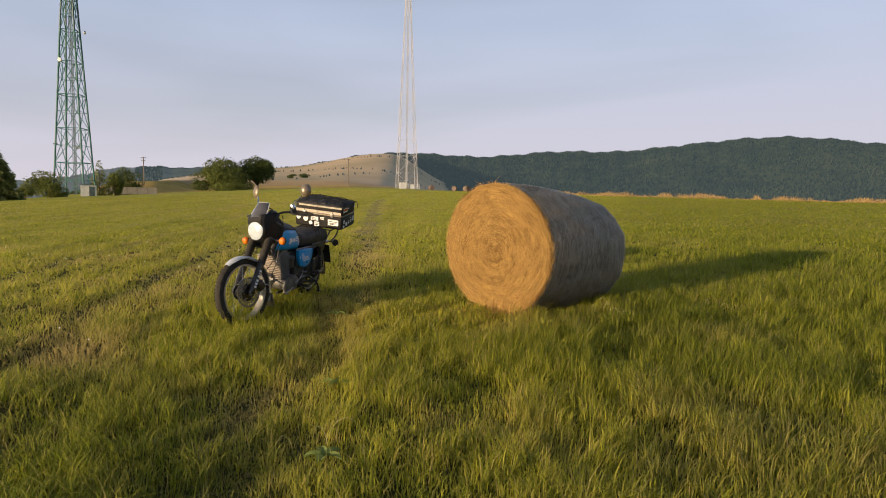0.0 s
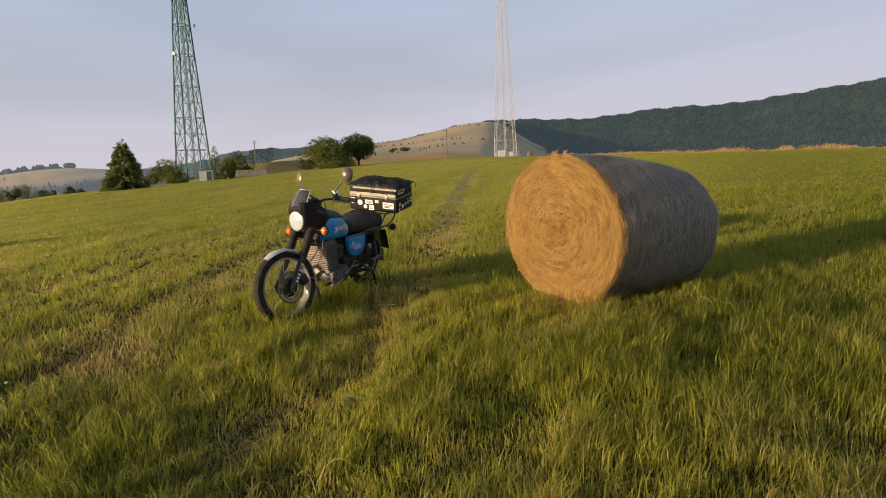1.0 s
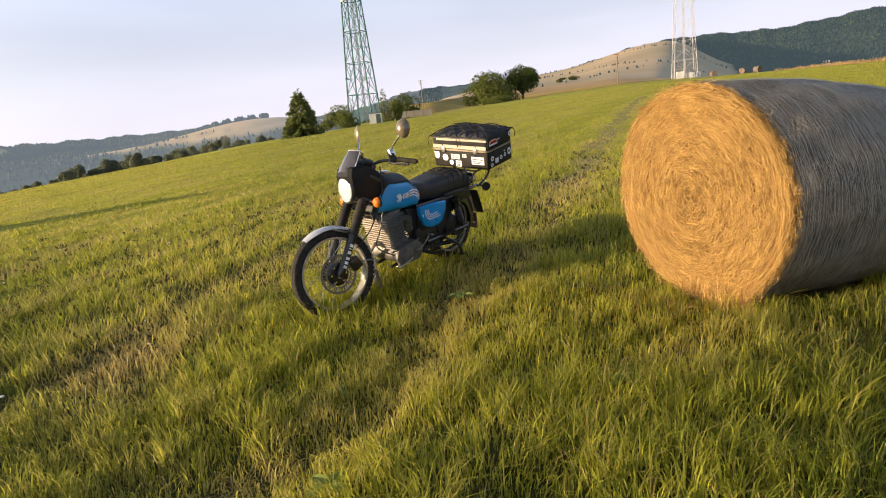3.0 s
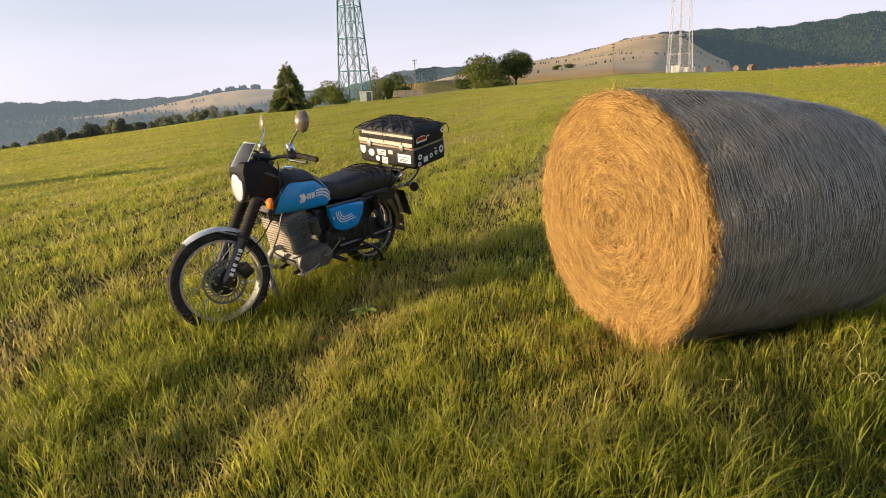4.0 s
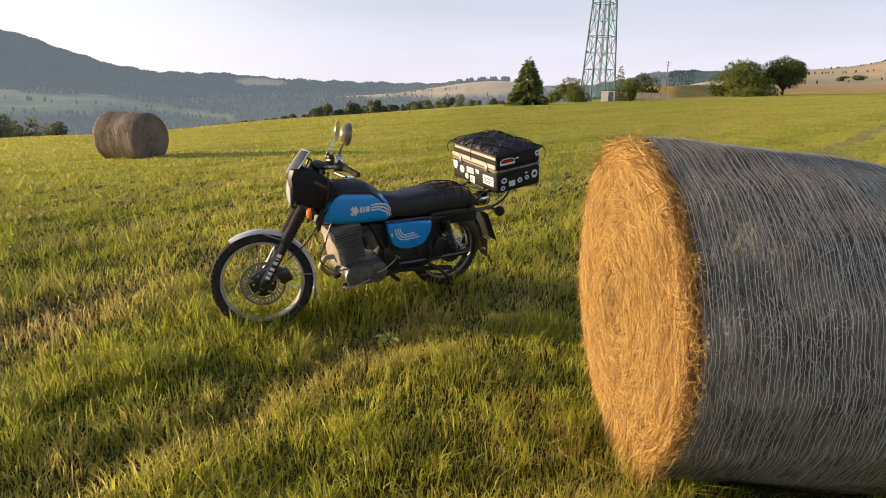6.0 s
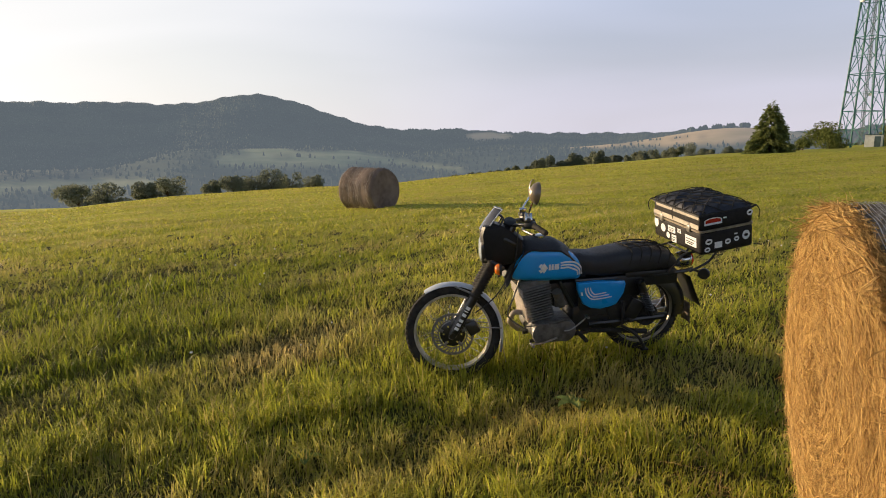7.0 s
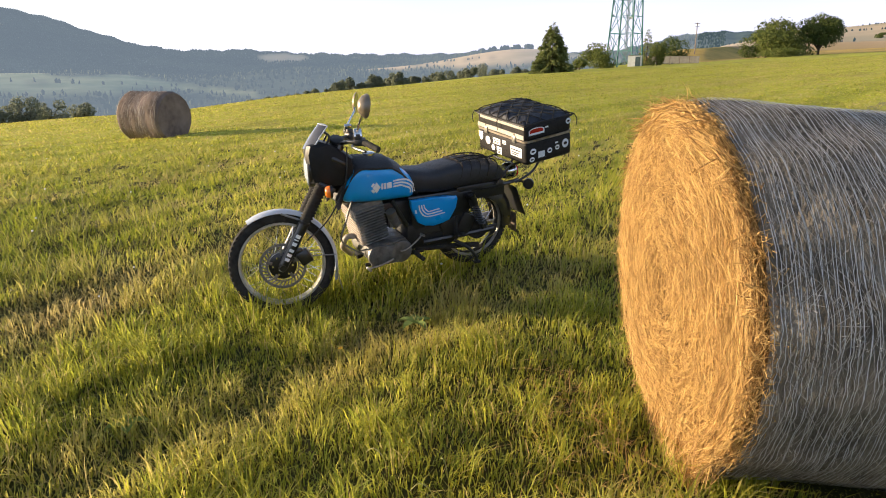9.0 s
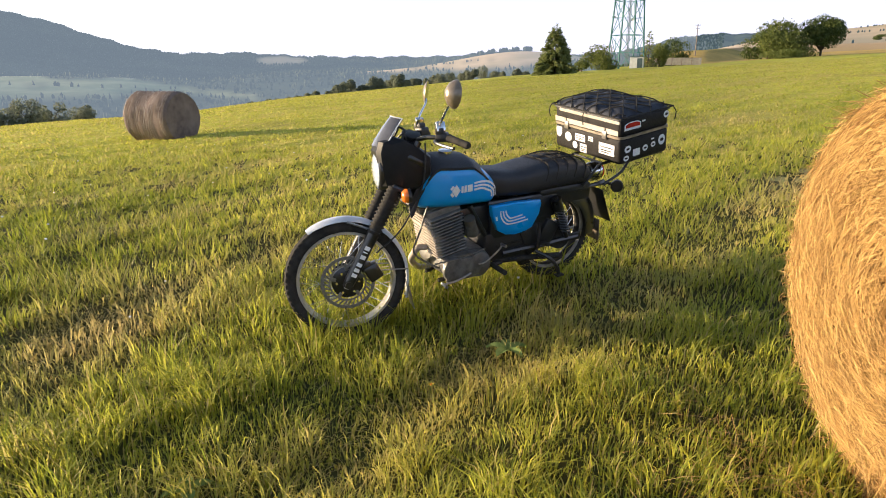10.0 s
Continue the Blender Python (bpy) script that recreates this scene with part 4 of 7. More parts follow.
# fork: two legs with black sliders and rubber bellows
for side in (1, -1):
    y = 0.095 * side
    p = lambda s, fwd=0.03: AX_F + RAKE * s + Vector((-fwd * 0.0, y, 0))
    bm = bmesh.new()
    tube(bm, [p(-0.02), p(0.0), p(0.03), p(0.30)], [0.018, 0.026, 0.028, 0.030], 14)
    tube(bm, [p(0.0) + Vector((0, -0.03 * side, 0)), p(0.0) + Vector((0, 0.03 * side, 0))], 0.018, 12)
    leg = bpart("fork_leg", bm, M_BLACK_PAINT, bike, "black fork slider", True)
    bm = bmesh.new()
    pts, rs = [], []
    for k in range(27):
        pts.append(p(0.27 + 0.25 * k / 26))
        rs.append((0.037 if k % 2 else 0.027) * (1.0 + 0.10 * k / 26))
    tube(bm, pts, rs, 16)
    bpart("bellows", bm, M_RUBBER, leg, "ribbed black rubber bellows", True, sharp=2)
    bm = bmesh.new()
    tube(bm, [p(0.50), p(0.76)], 0.019, 12)
    bpart("stanchion", bm, M_BLACK_PAINT, leg, "", True)
    bm = bmesh.new()
    tube(bm, [p(-0.025), p(0.012)], 0.014, 10)
    bpart("cap", bm, M_STEEL, leg, "bare metal end", True)
    if side > 0:
        # white characters on the slider that cannot be read: plain bars
        for k, (s, h) in enumerate(((0.055, 0.018), (0.083, 0.018), (0.112, 0.018), (0.152, 0.020), (0.178, 0.006), (0.200, 0.020))):
            bm = bmesh.new()
            q = p(s) + Vector((0, 0.0, 0))
            n = 5
            rings = []
            for ss in (-h / 2, h / 2):
                rings.append([q + RAKE * ss + Vector((0.866 * math.cos(a) * 0.0305, math.sin(a) * 0.0305, 0.5 * math.cos(a) * 0.0305)) for a in [math.pi / 2 + (j - 2) * 0.22 for j in range(n)]])
            vs = [[bm.verts.new(v) for v in r] for r in rings]
            for j in range(n - 1):
                bm.faces.new((vs[0][j], vs[0][j + 1], vs[1][j + 1], vs[1][j]))
            bpart("marking", bm, M_DECAL, leg, "white marking bar", True)
bm = bmesh.new()
for s in (0.50, 0.66):
    box(bm, AX_F + RAKE * s + Vector((-0.03, 0, 0)), (0.10, 0.25, 0.035), 0.012, Matrix.Rotation(radians(-30), 4, "Y"))
tube(bm, [AX_F + RAKE * 0.48 + Vector((-0.055, 0, 0)), AX_F + RAKE * 0.68 + Vector((-0.055, 0, 0))], 0.03, 14)
bpart("fork_yoke", bm, M_BLACK_PAINT, bike, "", True)

# front mudguard: a crowned strip round the wheel with stays
bm = bmesh.new()
rows_o, thick = [], 0.003
for k in range(34):
    th = radians(56 + (204 - 56) * k / 33)
    flare = 0.06 * max(0, (k - 27) / 6) ** 2
    rr = 0.317 + flare * 0.3
    wv = 0.046 * min(1, 0.55 + k / 6, 0.65 + (33 - k) / 8)
    ring = []
    for s, j in [(0, q) for q in range(9)] + [(1, q) for q in range(8, -1, -1)]:
        u = (j - 4) / 4
        drop = 0.018 * abs(u) ** 2.4 + s * thick
        ring.append(AX_F + Vector(((rr - drop) * math.cos(th), wv * u, (rr - drop) * math.sin(th))))
    rows_o.append(ring)
loft(bm, rows_o)
fender = bpart("front_mudguard", bm, M_WHITE_PAINT, bike, "pale silver front mudguard", True)
for side in (1, -1):
    bm = bmesh.new()
    tube(bm, [AX_F + RAKE * 0.285 + Vector((0, 0.075 * side, 0)), AX_F + Vector((-0.15, 0.055 * side, 0.258))], 0.006, 8)
    bpart("stay", bm, M_STEEL, fender, "", True)
    bm = bmesh.new()
    tube(bm, [AX_F + RAKE * 0.285 + Vector((0, 0.075 * side, 0)), AX_F + Vector((-0.02, 0.05 * side, 0.296))], 0.006, 8)
    bpart("stay", bm, M_STEEL, fender, "", True)
    bm = bmesh.new()
    tube(bm, [AX_F + RAKE * 0.06 + Vector((-0.02, 0.075 * side, 0)), AX_F + Vector((-0.305, 0.05 * side, 0.03))], 0.004, 8)
    bpart("stay", bm, M_STEEL, fender, "", True)
bm = bmesh.new()
box(bm, AX_F + Vector((-0.315, 0, -0.12)), (0.004, 0.11, 0.14), 0.0015, Matrix.Rotation(radians(10), 4, "Y"))
bpart("mud_flap", bm, M_STEEL, fender, "worn pale flap", True)

# headlamp and cowl, with a screen lip above
LAMP = Vector((0.438, 0, 0.806))
TILT_L = Matrix.Translation(LAMP) @ Matrix.Rotation(radians(-90), 4, "Z")


COWL_SIDE = ((0.466, 0.735), (0.478, 0.800), (0.486, 0.895), (0.470, 0.945), (0.400, 0.962), (0.300, 0.930), (0.225, 0.865), (0.228, 0.775), (0.285, 0.712), (0.400, 0.702))


def cowl_rib(y, s, pull=0.0):
    return [Vector((0.33 + (x - 0.33) * s - (pull if x > 0.33 else 0.0), y, 0.83 + (z - 0.83) * s)) for x, z in COWL_SIDE]


bm = bmesh.new()
loft(bm, [cowl_rib(*q) for q in ((-0.122, 0.66, 0.055), (-0.116, 0.88, 0.040), (-0.098, 0.97, 0.014), (-0.072, 1.0), (0.072, 1.0), (0.098, 0.97, 0.014), (0.116, 0.88, 0.040), (0.122, 0.66, 0.055))])
bmesh.ops.bevel(bm, geom=[e for e in bm.edges if e.calc_face_angle(0) > 0.5], offset=0.006, segments=2, affect="EDGES")
cowl = bpart("headlamp_cowl", bm, M_COWL, bike, "black plastic handlebar cowl", True, sharp=0.35)
bm = bmesh.new()
lathe(bm, [(-0.030, 0.075), (-0.040, 0.092), (-0.034, 0.098), (0.02, 0.100)], 40, TILT_L @ Matrix.Rotation(math.pi, 4, "Z"))
bpart("lamp_rim", bm, M_BLACK_PAINT, cowl, "", True)
bm = bmesh.new()
lathe(bm, [(-0.060, 0.0), (-0.058, 0.03), (-0.052, 0.062), (-0.042, 0.086), (-0.030, 0.090)][1:], 40, TILT_L @ Matrix.Rotation(math.pi, 4, "Z"))
bpart("headlamp", bm, M_LENS, cowl, "round white headlamp glass", True)
bm = bmesh.new()
rows_s = []
for k in range(9):
    f = k / 8
    z, x0, hw = 0.925 + 0.130 * f, 0.492 - 0.078 * f - 0.02 * f * f, 0.094 - 0.032 * f ** 2.2
    ring = []
    for s in (0, 1):
        rg = range(13) if s == 0 else range(12, -1, -1)
        for j in rg:
            u = (j - 6) / 6
            ring.append(Vector((x0 - 0.045 * abs(u) ** 2.2 - 0.005 * s, hw * u, z - 0.012 * abs(u) ** 2)))
    rows_s.append(ring)
loft(bm, rows_s)
screen = bpart("wind_screen", bm, M_SCREEN, cowl, "grey smoked screen lip", True)
# a white line added round the screen imitates sunlight caught on its edge
bm = bmesh.new()
tube(bm, [v[0] for v in rows_s] + [v + Vector((0, 0, 0.001)) for v in rows_s[-1][1:12]] + [v[12] for v in rows_s[::-1]], 0.0035, 6)
bpart("screen_edge", bm, M_WHITE_PAINT, screen, "pale line painted for sun on the edge", True)
bm = bmesh.new()
tube(bm, smooth_pts([Vector((0.37, 0.095, 0.94)), Vector((0.345, 0.08, 0.990)), Vector((0.375, 0.0, 1.010)), Vector((0.345, -0.08, 0.990)), Vector((0.37, -0.095, 0.94))]), 0.006, 8)
bpart("screen_frame", bm, M_BLACK, cowl, "", True)
# dials behind the screen
for side in (1, -1):
    bm = bmesh.new()
    lathe(bm, [(-0.035, 0.026), (-0.028, 0.034), (0.020, 0.036), (0.024, 0.030)], 24, Matrix.Translation((0.300, 0.050 * side, 0.950)) @ Matrix.Rotation(radians(65), 4, "X") @ Matrix.Rotation(0, 4, "Z"))
    bpart("instrument", bm, M_BLACK, cowl, "round black dial housing", True)

# handlebar with grips, levers, switches, mirrors
bm = bmesh.new()
hb = [Vector((0.125, 0.36, 0.930)), Vector((0.165, 0.245, 0.952)), Vector((0.245, 0.15, 0.958)), Vector((0.285, 0.08, 0.945)), Vector((0.285, -0.08, 0.945)), Vector((0.245, -0.15, 0.958)), Vector((0.165, -0.245, 0.952)), Vector((0.125, -0.36, 0.930))]
tube(bm, smooth_pts(hb, 6), 0.011, 10)
bar = bpart("handlebar", bm, M_BLACK_PAINT, bike, "black handlebar", True)
for side in (1, -1):
    o = lambda x, y, z: Vector((x, y * side, z))
    bm = bmesh.new()
    tube(bm, [o(0.171, 0.230, 0.954), o(0.165, 0.245, 0.952), o(0.125, 0.36, 0.930), o(0.122, 0.368, 0.929)], [0.02, 0.0165, 0.0165, 0.012], 14)
    bpart("grip", bm, M_RUBBER, bar, "black rubber grip", True)
    bm = bmesh.new()
    box(bm, o(0.195, 0.20, 0.960), (0.055, 0.06, 0.045), 0.01, Matrix.Rotation(radians(-28 * side), 4, "Z"))
    box(bm, o(0.205, 0.205, 0.988), (0.04, 0.05, 0.03), 0.006, Matrix.Rotation(radians(-28 * side), 4, "Z"))
    bpart("switch_block", bm, M_BLACK, bar, "", True)
    bm = bmesh.new()
    tube(bm, smooth_pts([o(0.225, 0.20, 0.948), o(0.242, 0.25, 0.940), o(0.205, 0.34, 0.925), o(0.192, 0.372, 0.922)], 4), [0.008] * 13, 8)
    bpart("lever", bm, M_BLACK_PAINT, bar, "", True)
    bm = bmesh.new()
    mx_, my_ = (0.168, 0.335) if side > 0 else (0.135, 0.300)
    top = o(mx_ + 0.012, my_ - 0.02, 1.120)
    tube(bm, smooth_pts([o(0.205, 0.205, 0.99), o(0.203, 0.215, 1.03), o(mx_ + 0.022, my_ - 0.045, 1.095), top], 4), 0.006, 8)
    box(bm, o(0.205, 0.205, 1.005), (0.045, 0.035, 0.05), 0.008, Matrix.Rotation(radians(20 * side), 4, "X"))
    mir = bpart("mirror", bm, M_CHROME, bar, "round mirror on a bare stalk", True)
    bm = bmesh.new()
    back = Matrix.Translation(o(mx_, my_, 1.150)) @ Matrix.Rotation(radians(104 if side > 0 else 68), 4, "Z") @ Matrix.Rotation(radians(-8), 4, "X") @ Matrix.Diagonal((0.78, 0.75 if side > 0 else 0.34, 0.94, 1))
    lathe(bm, [(-0.060, 0.012), (-0.053, 0.030), (-0.033, 0.052), (-0.008, 0.065), (0.004, 0.067)], 32, back)
    bpart("mirror_shell", bm, M_MIRROR, mir, "dull bronze-grey domed shell", True)
    bm = bmesh.new()
    lathe(bm, [(0.0045, 0.063), (0.006, 0.030)], 32, back)
    bpart("mirror_glass", bm, M_CHROME, mir, "", True)
    # indicators on short stalks below the cowl
    bm = bmesh.new()
    tube(bm, [o(0.385, 0.10, 0.715), o(0.375, 0.20, 0.705)], 0.008, 8)
    lathe(bm, [(-0.022, 0.026), (-0.012, 0.033), (0.006, 0.034)], 20, Matrix.Translation(o(0.370, 0.220, 0.705)) @ Matrix.Rotation(radians(90), 4, "Z"))
    ind = bpart("front_indicator", bm, M_BLACK, bike, "", True)
    bm = bmesh.new()
    lathe(bm, [(-0.032, 0.008), (-0.030, 0.020), (-0.020, 0.031), (-0.005, 0.0345)], 20, Matrix.Translation(o(0.373, 0.220, 0.705)) @ Matrix.Rotation(radians(90), 4, "Z"))
    bpart("lens", bm, M_ORANGE, ind, "orange lens", True)
bm = bmesh.new()
tube(bm, smooth_pts([(0.26, 0.13, 0.93), (0.27, 0.135, 0.80), (0.30, 0.12, 0.68), (0.40, 0.11, 0.52), (0.52, 0.10, 0.42)], 6), 0.004, 6)
tube(bm, smooth_pts([(0.30, -0.12, 0.98), (0.36, -0.19, 0.88), (0.33, -0.17, 0.75)], 6), 0.005, 6)
bpart("cable", bm, M_BLACK, bike, "black cables", True)


# tank: a blue body with a black pad along its back
def tank_sec(x):
    zt = np.interp(x, (-0.165, -0.14, -0.05, 0.02, 0.20, 0.26, 0.31, 0.335), (0.650, 0.71, 0.792, 0.828, 0.842, 0.822, 0.745, 0.66))
    zb = np.interp(x, (-0.165, -0.12, 0.10, 0.28, 0.335), (0.612, 0.580, 0.590, 0.605, 0.625))
    w = np.interp(x, (-0.165, -0.12, 0.0, 0.15, 0.27, 0.335), (0.085, 0.112, 0.140, 0.150, 0.125, 0.085))
    return float(zb), float(zt), float(w)


def tank_y(x, z):
    zb, zt, w = tank_sec(x)
    u = min(1, abs((z - (zb + zt) / 2) / ((zt - zb) / 2)))
    return w * (1 - u ** 3.4) ** (1 / 3.4)


bm = bmesh.new()
rings = []
for k in range(30):
    x = -0.165 + 0.50 * k / 29
    zb, zt, w = tank_sec(x)
    s = min(1, 0.55 + 6 * min(k, 29 - k) / 29)
    ring = []
    for j in range(40):
        th = 2 * math.pi * j / 40
        c, sn = math.cos(th), math.sin(th)
        ring.append(Vector((x, w * s * math.copysign(abs(c) ** (2 / 3.4), c), (zb + zt) / 2 + (zt - zb) / 2 * s * math.copysign(abs(sn) ** (2 / 3.4), sn))))
    rings.append(ring)
loft(bm, rings)
tank = bpart("fuel_tank", bm, M_BLUE, bike, "bright blue fuel tank with white stripes")
bm = bmesh.new()
rings = []
for k in range(26):
    x = -0.170 + 0.52 * k / 25
    zb, zt, w = tank_sec(max(min(x, 0.33), -0.163))
    hw = w * float(np.interp(x, (-0.17, -0.10, 0.05, 0.22, 0.35), (1.0, 0.98, 0.93, 0.93, 1.04)))
    low = float(np.interp(x, (-0.17, -0.06, 0.02, 0.22, 0.28, 0.35), (0.055, 0.048, 0.032, 0.030, 0.06, 0.10)))
    hump = float(np.interp(x, (-0.17, -0.05, 0.05, 0.15, 0.25, 0.35), (0, 0.008, 0.014, 0.014, 0.010, 0.0)))
    ring = [Vector((x, hw * 1.01 * u, zt + 0.006 - low * abs(u) ** 2.6 + hump * (1 - u * u))) for u in [(j - 6) / 6 for j in range(13)]]
    ring += [v - Vector((0, 0, 0.012)) for v in ring[::-1]]
    rings.append(ring)
loft(bm, rings)
bpart("tank_pad", bm, M_VINYL, tank, "black padded tank top")
bm = bmesh.new()
lathe(bm, [(0.0, 0.036), (0.012, 0.036), (0.016, 0.030), (0.018, 0.01)], 24, Matrix.Translation((0.11, 0.0, 0.855)) @ Matrix.Rotation(radians(90), 4, "X") @ Matrix.Scale(1, 4))
bpart("filler_cap", bm, M_CHROME, tank, "chrome filler cap")

bm = bmesh.new()
box(bm, (0.300, 0, 0.735), (0.040, 0.215, 0.235), 0.02, Matrix.Rotation(radians(-29), 4, "Y"))
box(bm, (0.30, 0, 0.70), (0.07, 0.16, 0.16), 0.02)
bpart("tank_front", bm, M_VINYL, tank, "black cover before the tank")


def decal(name, line, width, parent, surf, side=1):
    """A stripe that follows a flank; line runs in (x, z)."""
    bm = bmesh.new()
    pts = smooth_pts([(x, 0, z) for x, z in line], 5)
    prev = None
    for i, p in enumerate(pts):
        d = (pts[min(i + 1, len(pts) - 1)] - pts[max(i - 1, 0)]).normalized()
        nrm = Vector((-d.z, 0, d.x)) * width / 2
        row = [bm.verts.new((q.x, side * (surf(q.x, q.z) + 0.0025), q.z)) for q in (p - nrm, p + nrm)]
        if prev:
            bm.faces.new((prev[0], prev[1], row[1], row[0]))
        prev = row
    return bpart(name, bm, M_DECAL, parent, "white stripe")


def patch(name, poly, parent, surf, side=1):
    bm = bmesh.new()
    bm.faces.new([bm.verts.new((x, side * (surf(x, z) + 0.003), z)) for x, z in poly])
    return bpart(name, bm, M_DECAL, parent, "white emblem shape")


def side_y(x, z):
    return 0.128 + 0.012 * (1 - ((x + 0.26) / 0.18) ** 2) - 0.10 * max(0, 0.47 - z)


for side in (1, -1):
    for k in range(3):
        o = 0.017 * k
        decal("stripe", [(0.020, 0.722 - o), (-0.03, 0.722 - o), (-0.09 + o * 0.7, 0.708 - o), (-0.130 + o * 0.9, 0.670 - o * 0.4), (-0.140 + o, 0.628)], 0.0105, tank, tank_y, side)
    patch("emblem", [(0.153, 0.697), (0.128, 0.730), (0.103, 0.697), (0.128, 0.664)], tank, tank_y, side)
    patch("emblem", [(0.163, 0.711), (0.148, 0.728), (0.138, 0.719), (0.153, 0.702)], tank, tank_y, side)
    patch("emblem", [(0.163, 0.683), (0.148, 0.666), (0.138, 0.675), (0.153, 0.692)], tank, tank_y, side)
    for x0, x1 in ((0.098, 0.085), (0.080, 0.066), (0.060, 0.030)):
        patch("emblem", [(x0, 0.682), (x0, 0.717), (x1, 0.719), (x1, 0.682)], tank, tank_y, side)
    # side covers
    out = [(-0.105, 0.572), (-0.24, 0.578), (-0.42, 0.565), (-0.430, 0.545), (-0.418, 0.485), (-0.375, 0.415), (-0.33, 0.400), (-0.262, 0.392), (-0.20, 0.402), (-0.150, 0.430), (-0.112, 0.520)]
    bm = bmesh.new()
    ring0 = [bm.verts.new((x, side * (side_y(x, z) - 0.035), z)) for x, z in out]
    ring1 = [bm.verts.new((x, side * (side_y(x, z) - 0.006), z)) for x, z in out]
    cx, cz = -0.265, 0.49
    ring2 = [bm.verts.new((cx + (x - cx) * 0.94, side * side_y(x, z), cz + (z - cz) * 0.93)) for x, z in out]
    ring3 = [bm.verts.new((cx + (x - cx) * 0.5, side * (side_y(x, z) + 0.004), cz + (z - cz) * 0.5)) for x, z in out]
    n = len(out)
    for a, b in ((ring0, ring1), (ring1, ring2), (ring2, ring3)):
        for i in range(n):
            bm.faces.new((a[i], a[(i + 1) % n], b[(i + 1) % n], b[i]))
    bm.faces.new(ring3)
    cover = bpart("side_cover", bm, M_BLUE, bike, "blue side cover with white stripes")
    for k in range(3):
        o = 0.016 * k
        decal("stripe", [(-0.150 - o, 0.545), (-0.158 - o, 0.508 + o * 0.4), (-0.185 - o * 0.8, 0.474 + o * 0.8), (-0.225, 0.466 + o), (-0.33 + k * 0.02, 0.474 + o)], 0.008, cover, lambda x, z: side_y(x, z) + 0.003, side)
    patch("emblem", [(-0.125, 0.515), (-0.136, 0.515), (-0.140, 0.492), (-0.129, 0.492)], cover, lambda x, z: side_y(x, z) - 0.003, side)
# seat
bm = bmesh.new()
rings = []
for k in range(28):
    x = -0.085 - 0.70 * k / 27
    zt = float(np.interp(x, (-0.785, -0.76, -0.70, -0.55, -0.38, -0.25, -0.085), (0.675, 0.715, 0.755, 0.768, 0.755, 0.735, 0.755)))
    zb = float(np.interp(x, (-0.785, -0.70, -0.30, -0.085), (0.620, 0.605, 0.590, 0.615)))
    w = float(np.interp(x, (-0.785, -0.74, -0.55, -0.30, -0.16, -0.085), (0.115, 0.135, 0.142, 0.138, 0.118, 0.085)))
    ring = []
    for j in range(32):
        th = 2 * math.pi * j / 32
        c, sn = math.cos(th), math.sin(th)
        ring.append(Vector((x, w * math.copysign(abs(c) ** 0.62, c), (zb + zt) / 2 + (zt - zb) / 2 * math.copysign(abs(sn) ** 0.62, sn))))
    rings.append(ring)
loft(bm, rings)
seat = bpart("seat", bm, M_VINYL, bike, "long black vinyl seat")
for k in range(5):
    bm = bmesh.new()
    x = -0.46 - 0.065 * k
    zt = float(np.interp(x, (-0.785, -0.76, -0.70, -0.55, -0.38), (0.675, 0.715, 0.755, 0.768, 0.755)))
    tube(bm, smooth_pts([(x + 0.02, 0.138, zt - 0.09), (x, 0.128, zt - 0.02), (x - 0.01, 0.06, zt + 0.003), (x, 0, zt + 0.004), (x + 0.01, -0.06, zt + 0.003), (x, -0.128, zt - 0.02), (x, -0.138, zt - 0.09)], 3), 0.004, 6)
    bpart("bungee_cord", bm, M_RUBBER, seat, "dark elastic net cord")
for y in (-0.07, 0.0, 0.07):
    bm = bmesh.new()
    tube(bm, smooth_pts([(-0.45, y, 0.764), (-0.55, y * 1.15, 0.773), (-0.66, y * 0.9, 0.767), (-0.74, y, 0.742)], 4), 0.004, 6)
    bpart("bungee_cord", bm, M_RUBBER, seat, "dark elastic net cord")

# engine: crankcase, finned barrel and head, pipe, levers
bm = bmesh.new()
sec = [(0.245, 0.28), (0.230, 0.335), (0.16, 0.360), (0.02, 0.360), (-0.075, 0.350), (-0.115, 0.30), (-0.105, 0.245), (-0.04, 0.200), (0.08, 0.188), (0.17, 0.200), (0.23, 0.238)]
rings = []
for y, s in ((-0.135, 0.90), (-0.125, 0.97), (-0.06, 1.0), (0.06, 1.0), (0.12, 0.97), (0.135, 0.90)):
    rings.append([Vector((0.040 + (x - 0.06) * s * 0.84, y, 0.278 + (z - 0.275) * s * 0.82)) for x, z in sec])
loft(bm, rings)
engine = bpart("engine", bm, M_ALU, bike, "dirty grey aluminium two-stroke engine")
bm = bmesh.new()
lathe(bm, [(0.130, 0.070), (0.146, 0.067), (0.150, 0.055)], 32, Matrix.Translation((0.120, 0, 0.268)))
lathe(bm, [(0.130, 0.072), (0.143, 0.069), (0.147, 0.06)], 28, Matrix.Translation((-0.03, 0, 0.268)))
box(bm, (0.07, 0.137, 0.262), (0.20, 0.016, 0.120), 0.006)
bpart("clutch_cover", bm, M_ALU, engine, "scuffed alloy cover")
bm = bmesh.new()
loft(bm, [[Vector((0.040 + (x - 0.06) * 0.83, y, 0.278 + (z - 0.275) * 0.81)) for x, z in sec] for y in (0.1005, 0.1045)])
loft(bm, [[Vector((0.040 + (x - 0.06) * 0.85, y, 0.278 + (z - 0.275) * 0.83)) for x, z in sec] for y in (-0.002, 0.002)])
bpart("gasket", bm, M_BLACK, engine, "dark joint line")
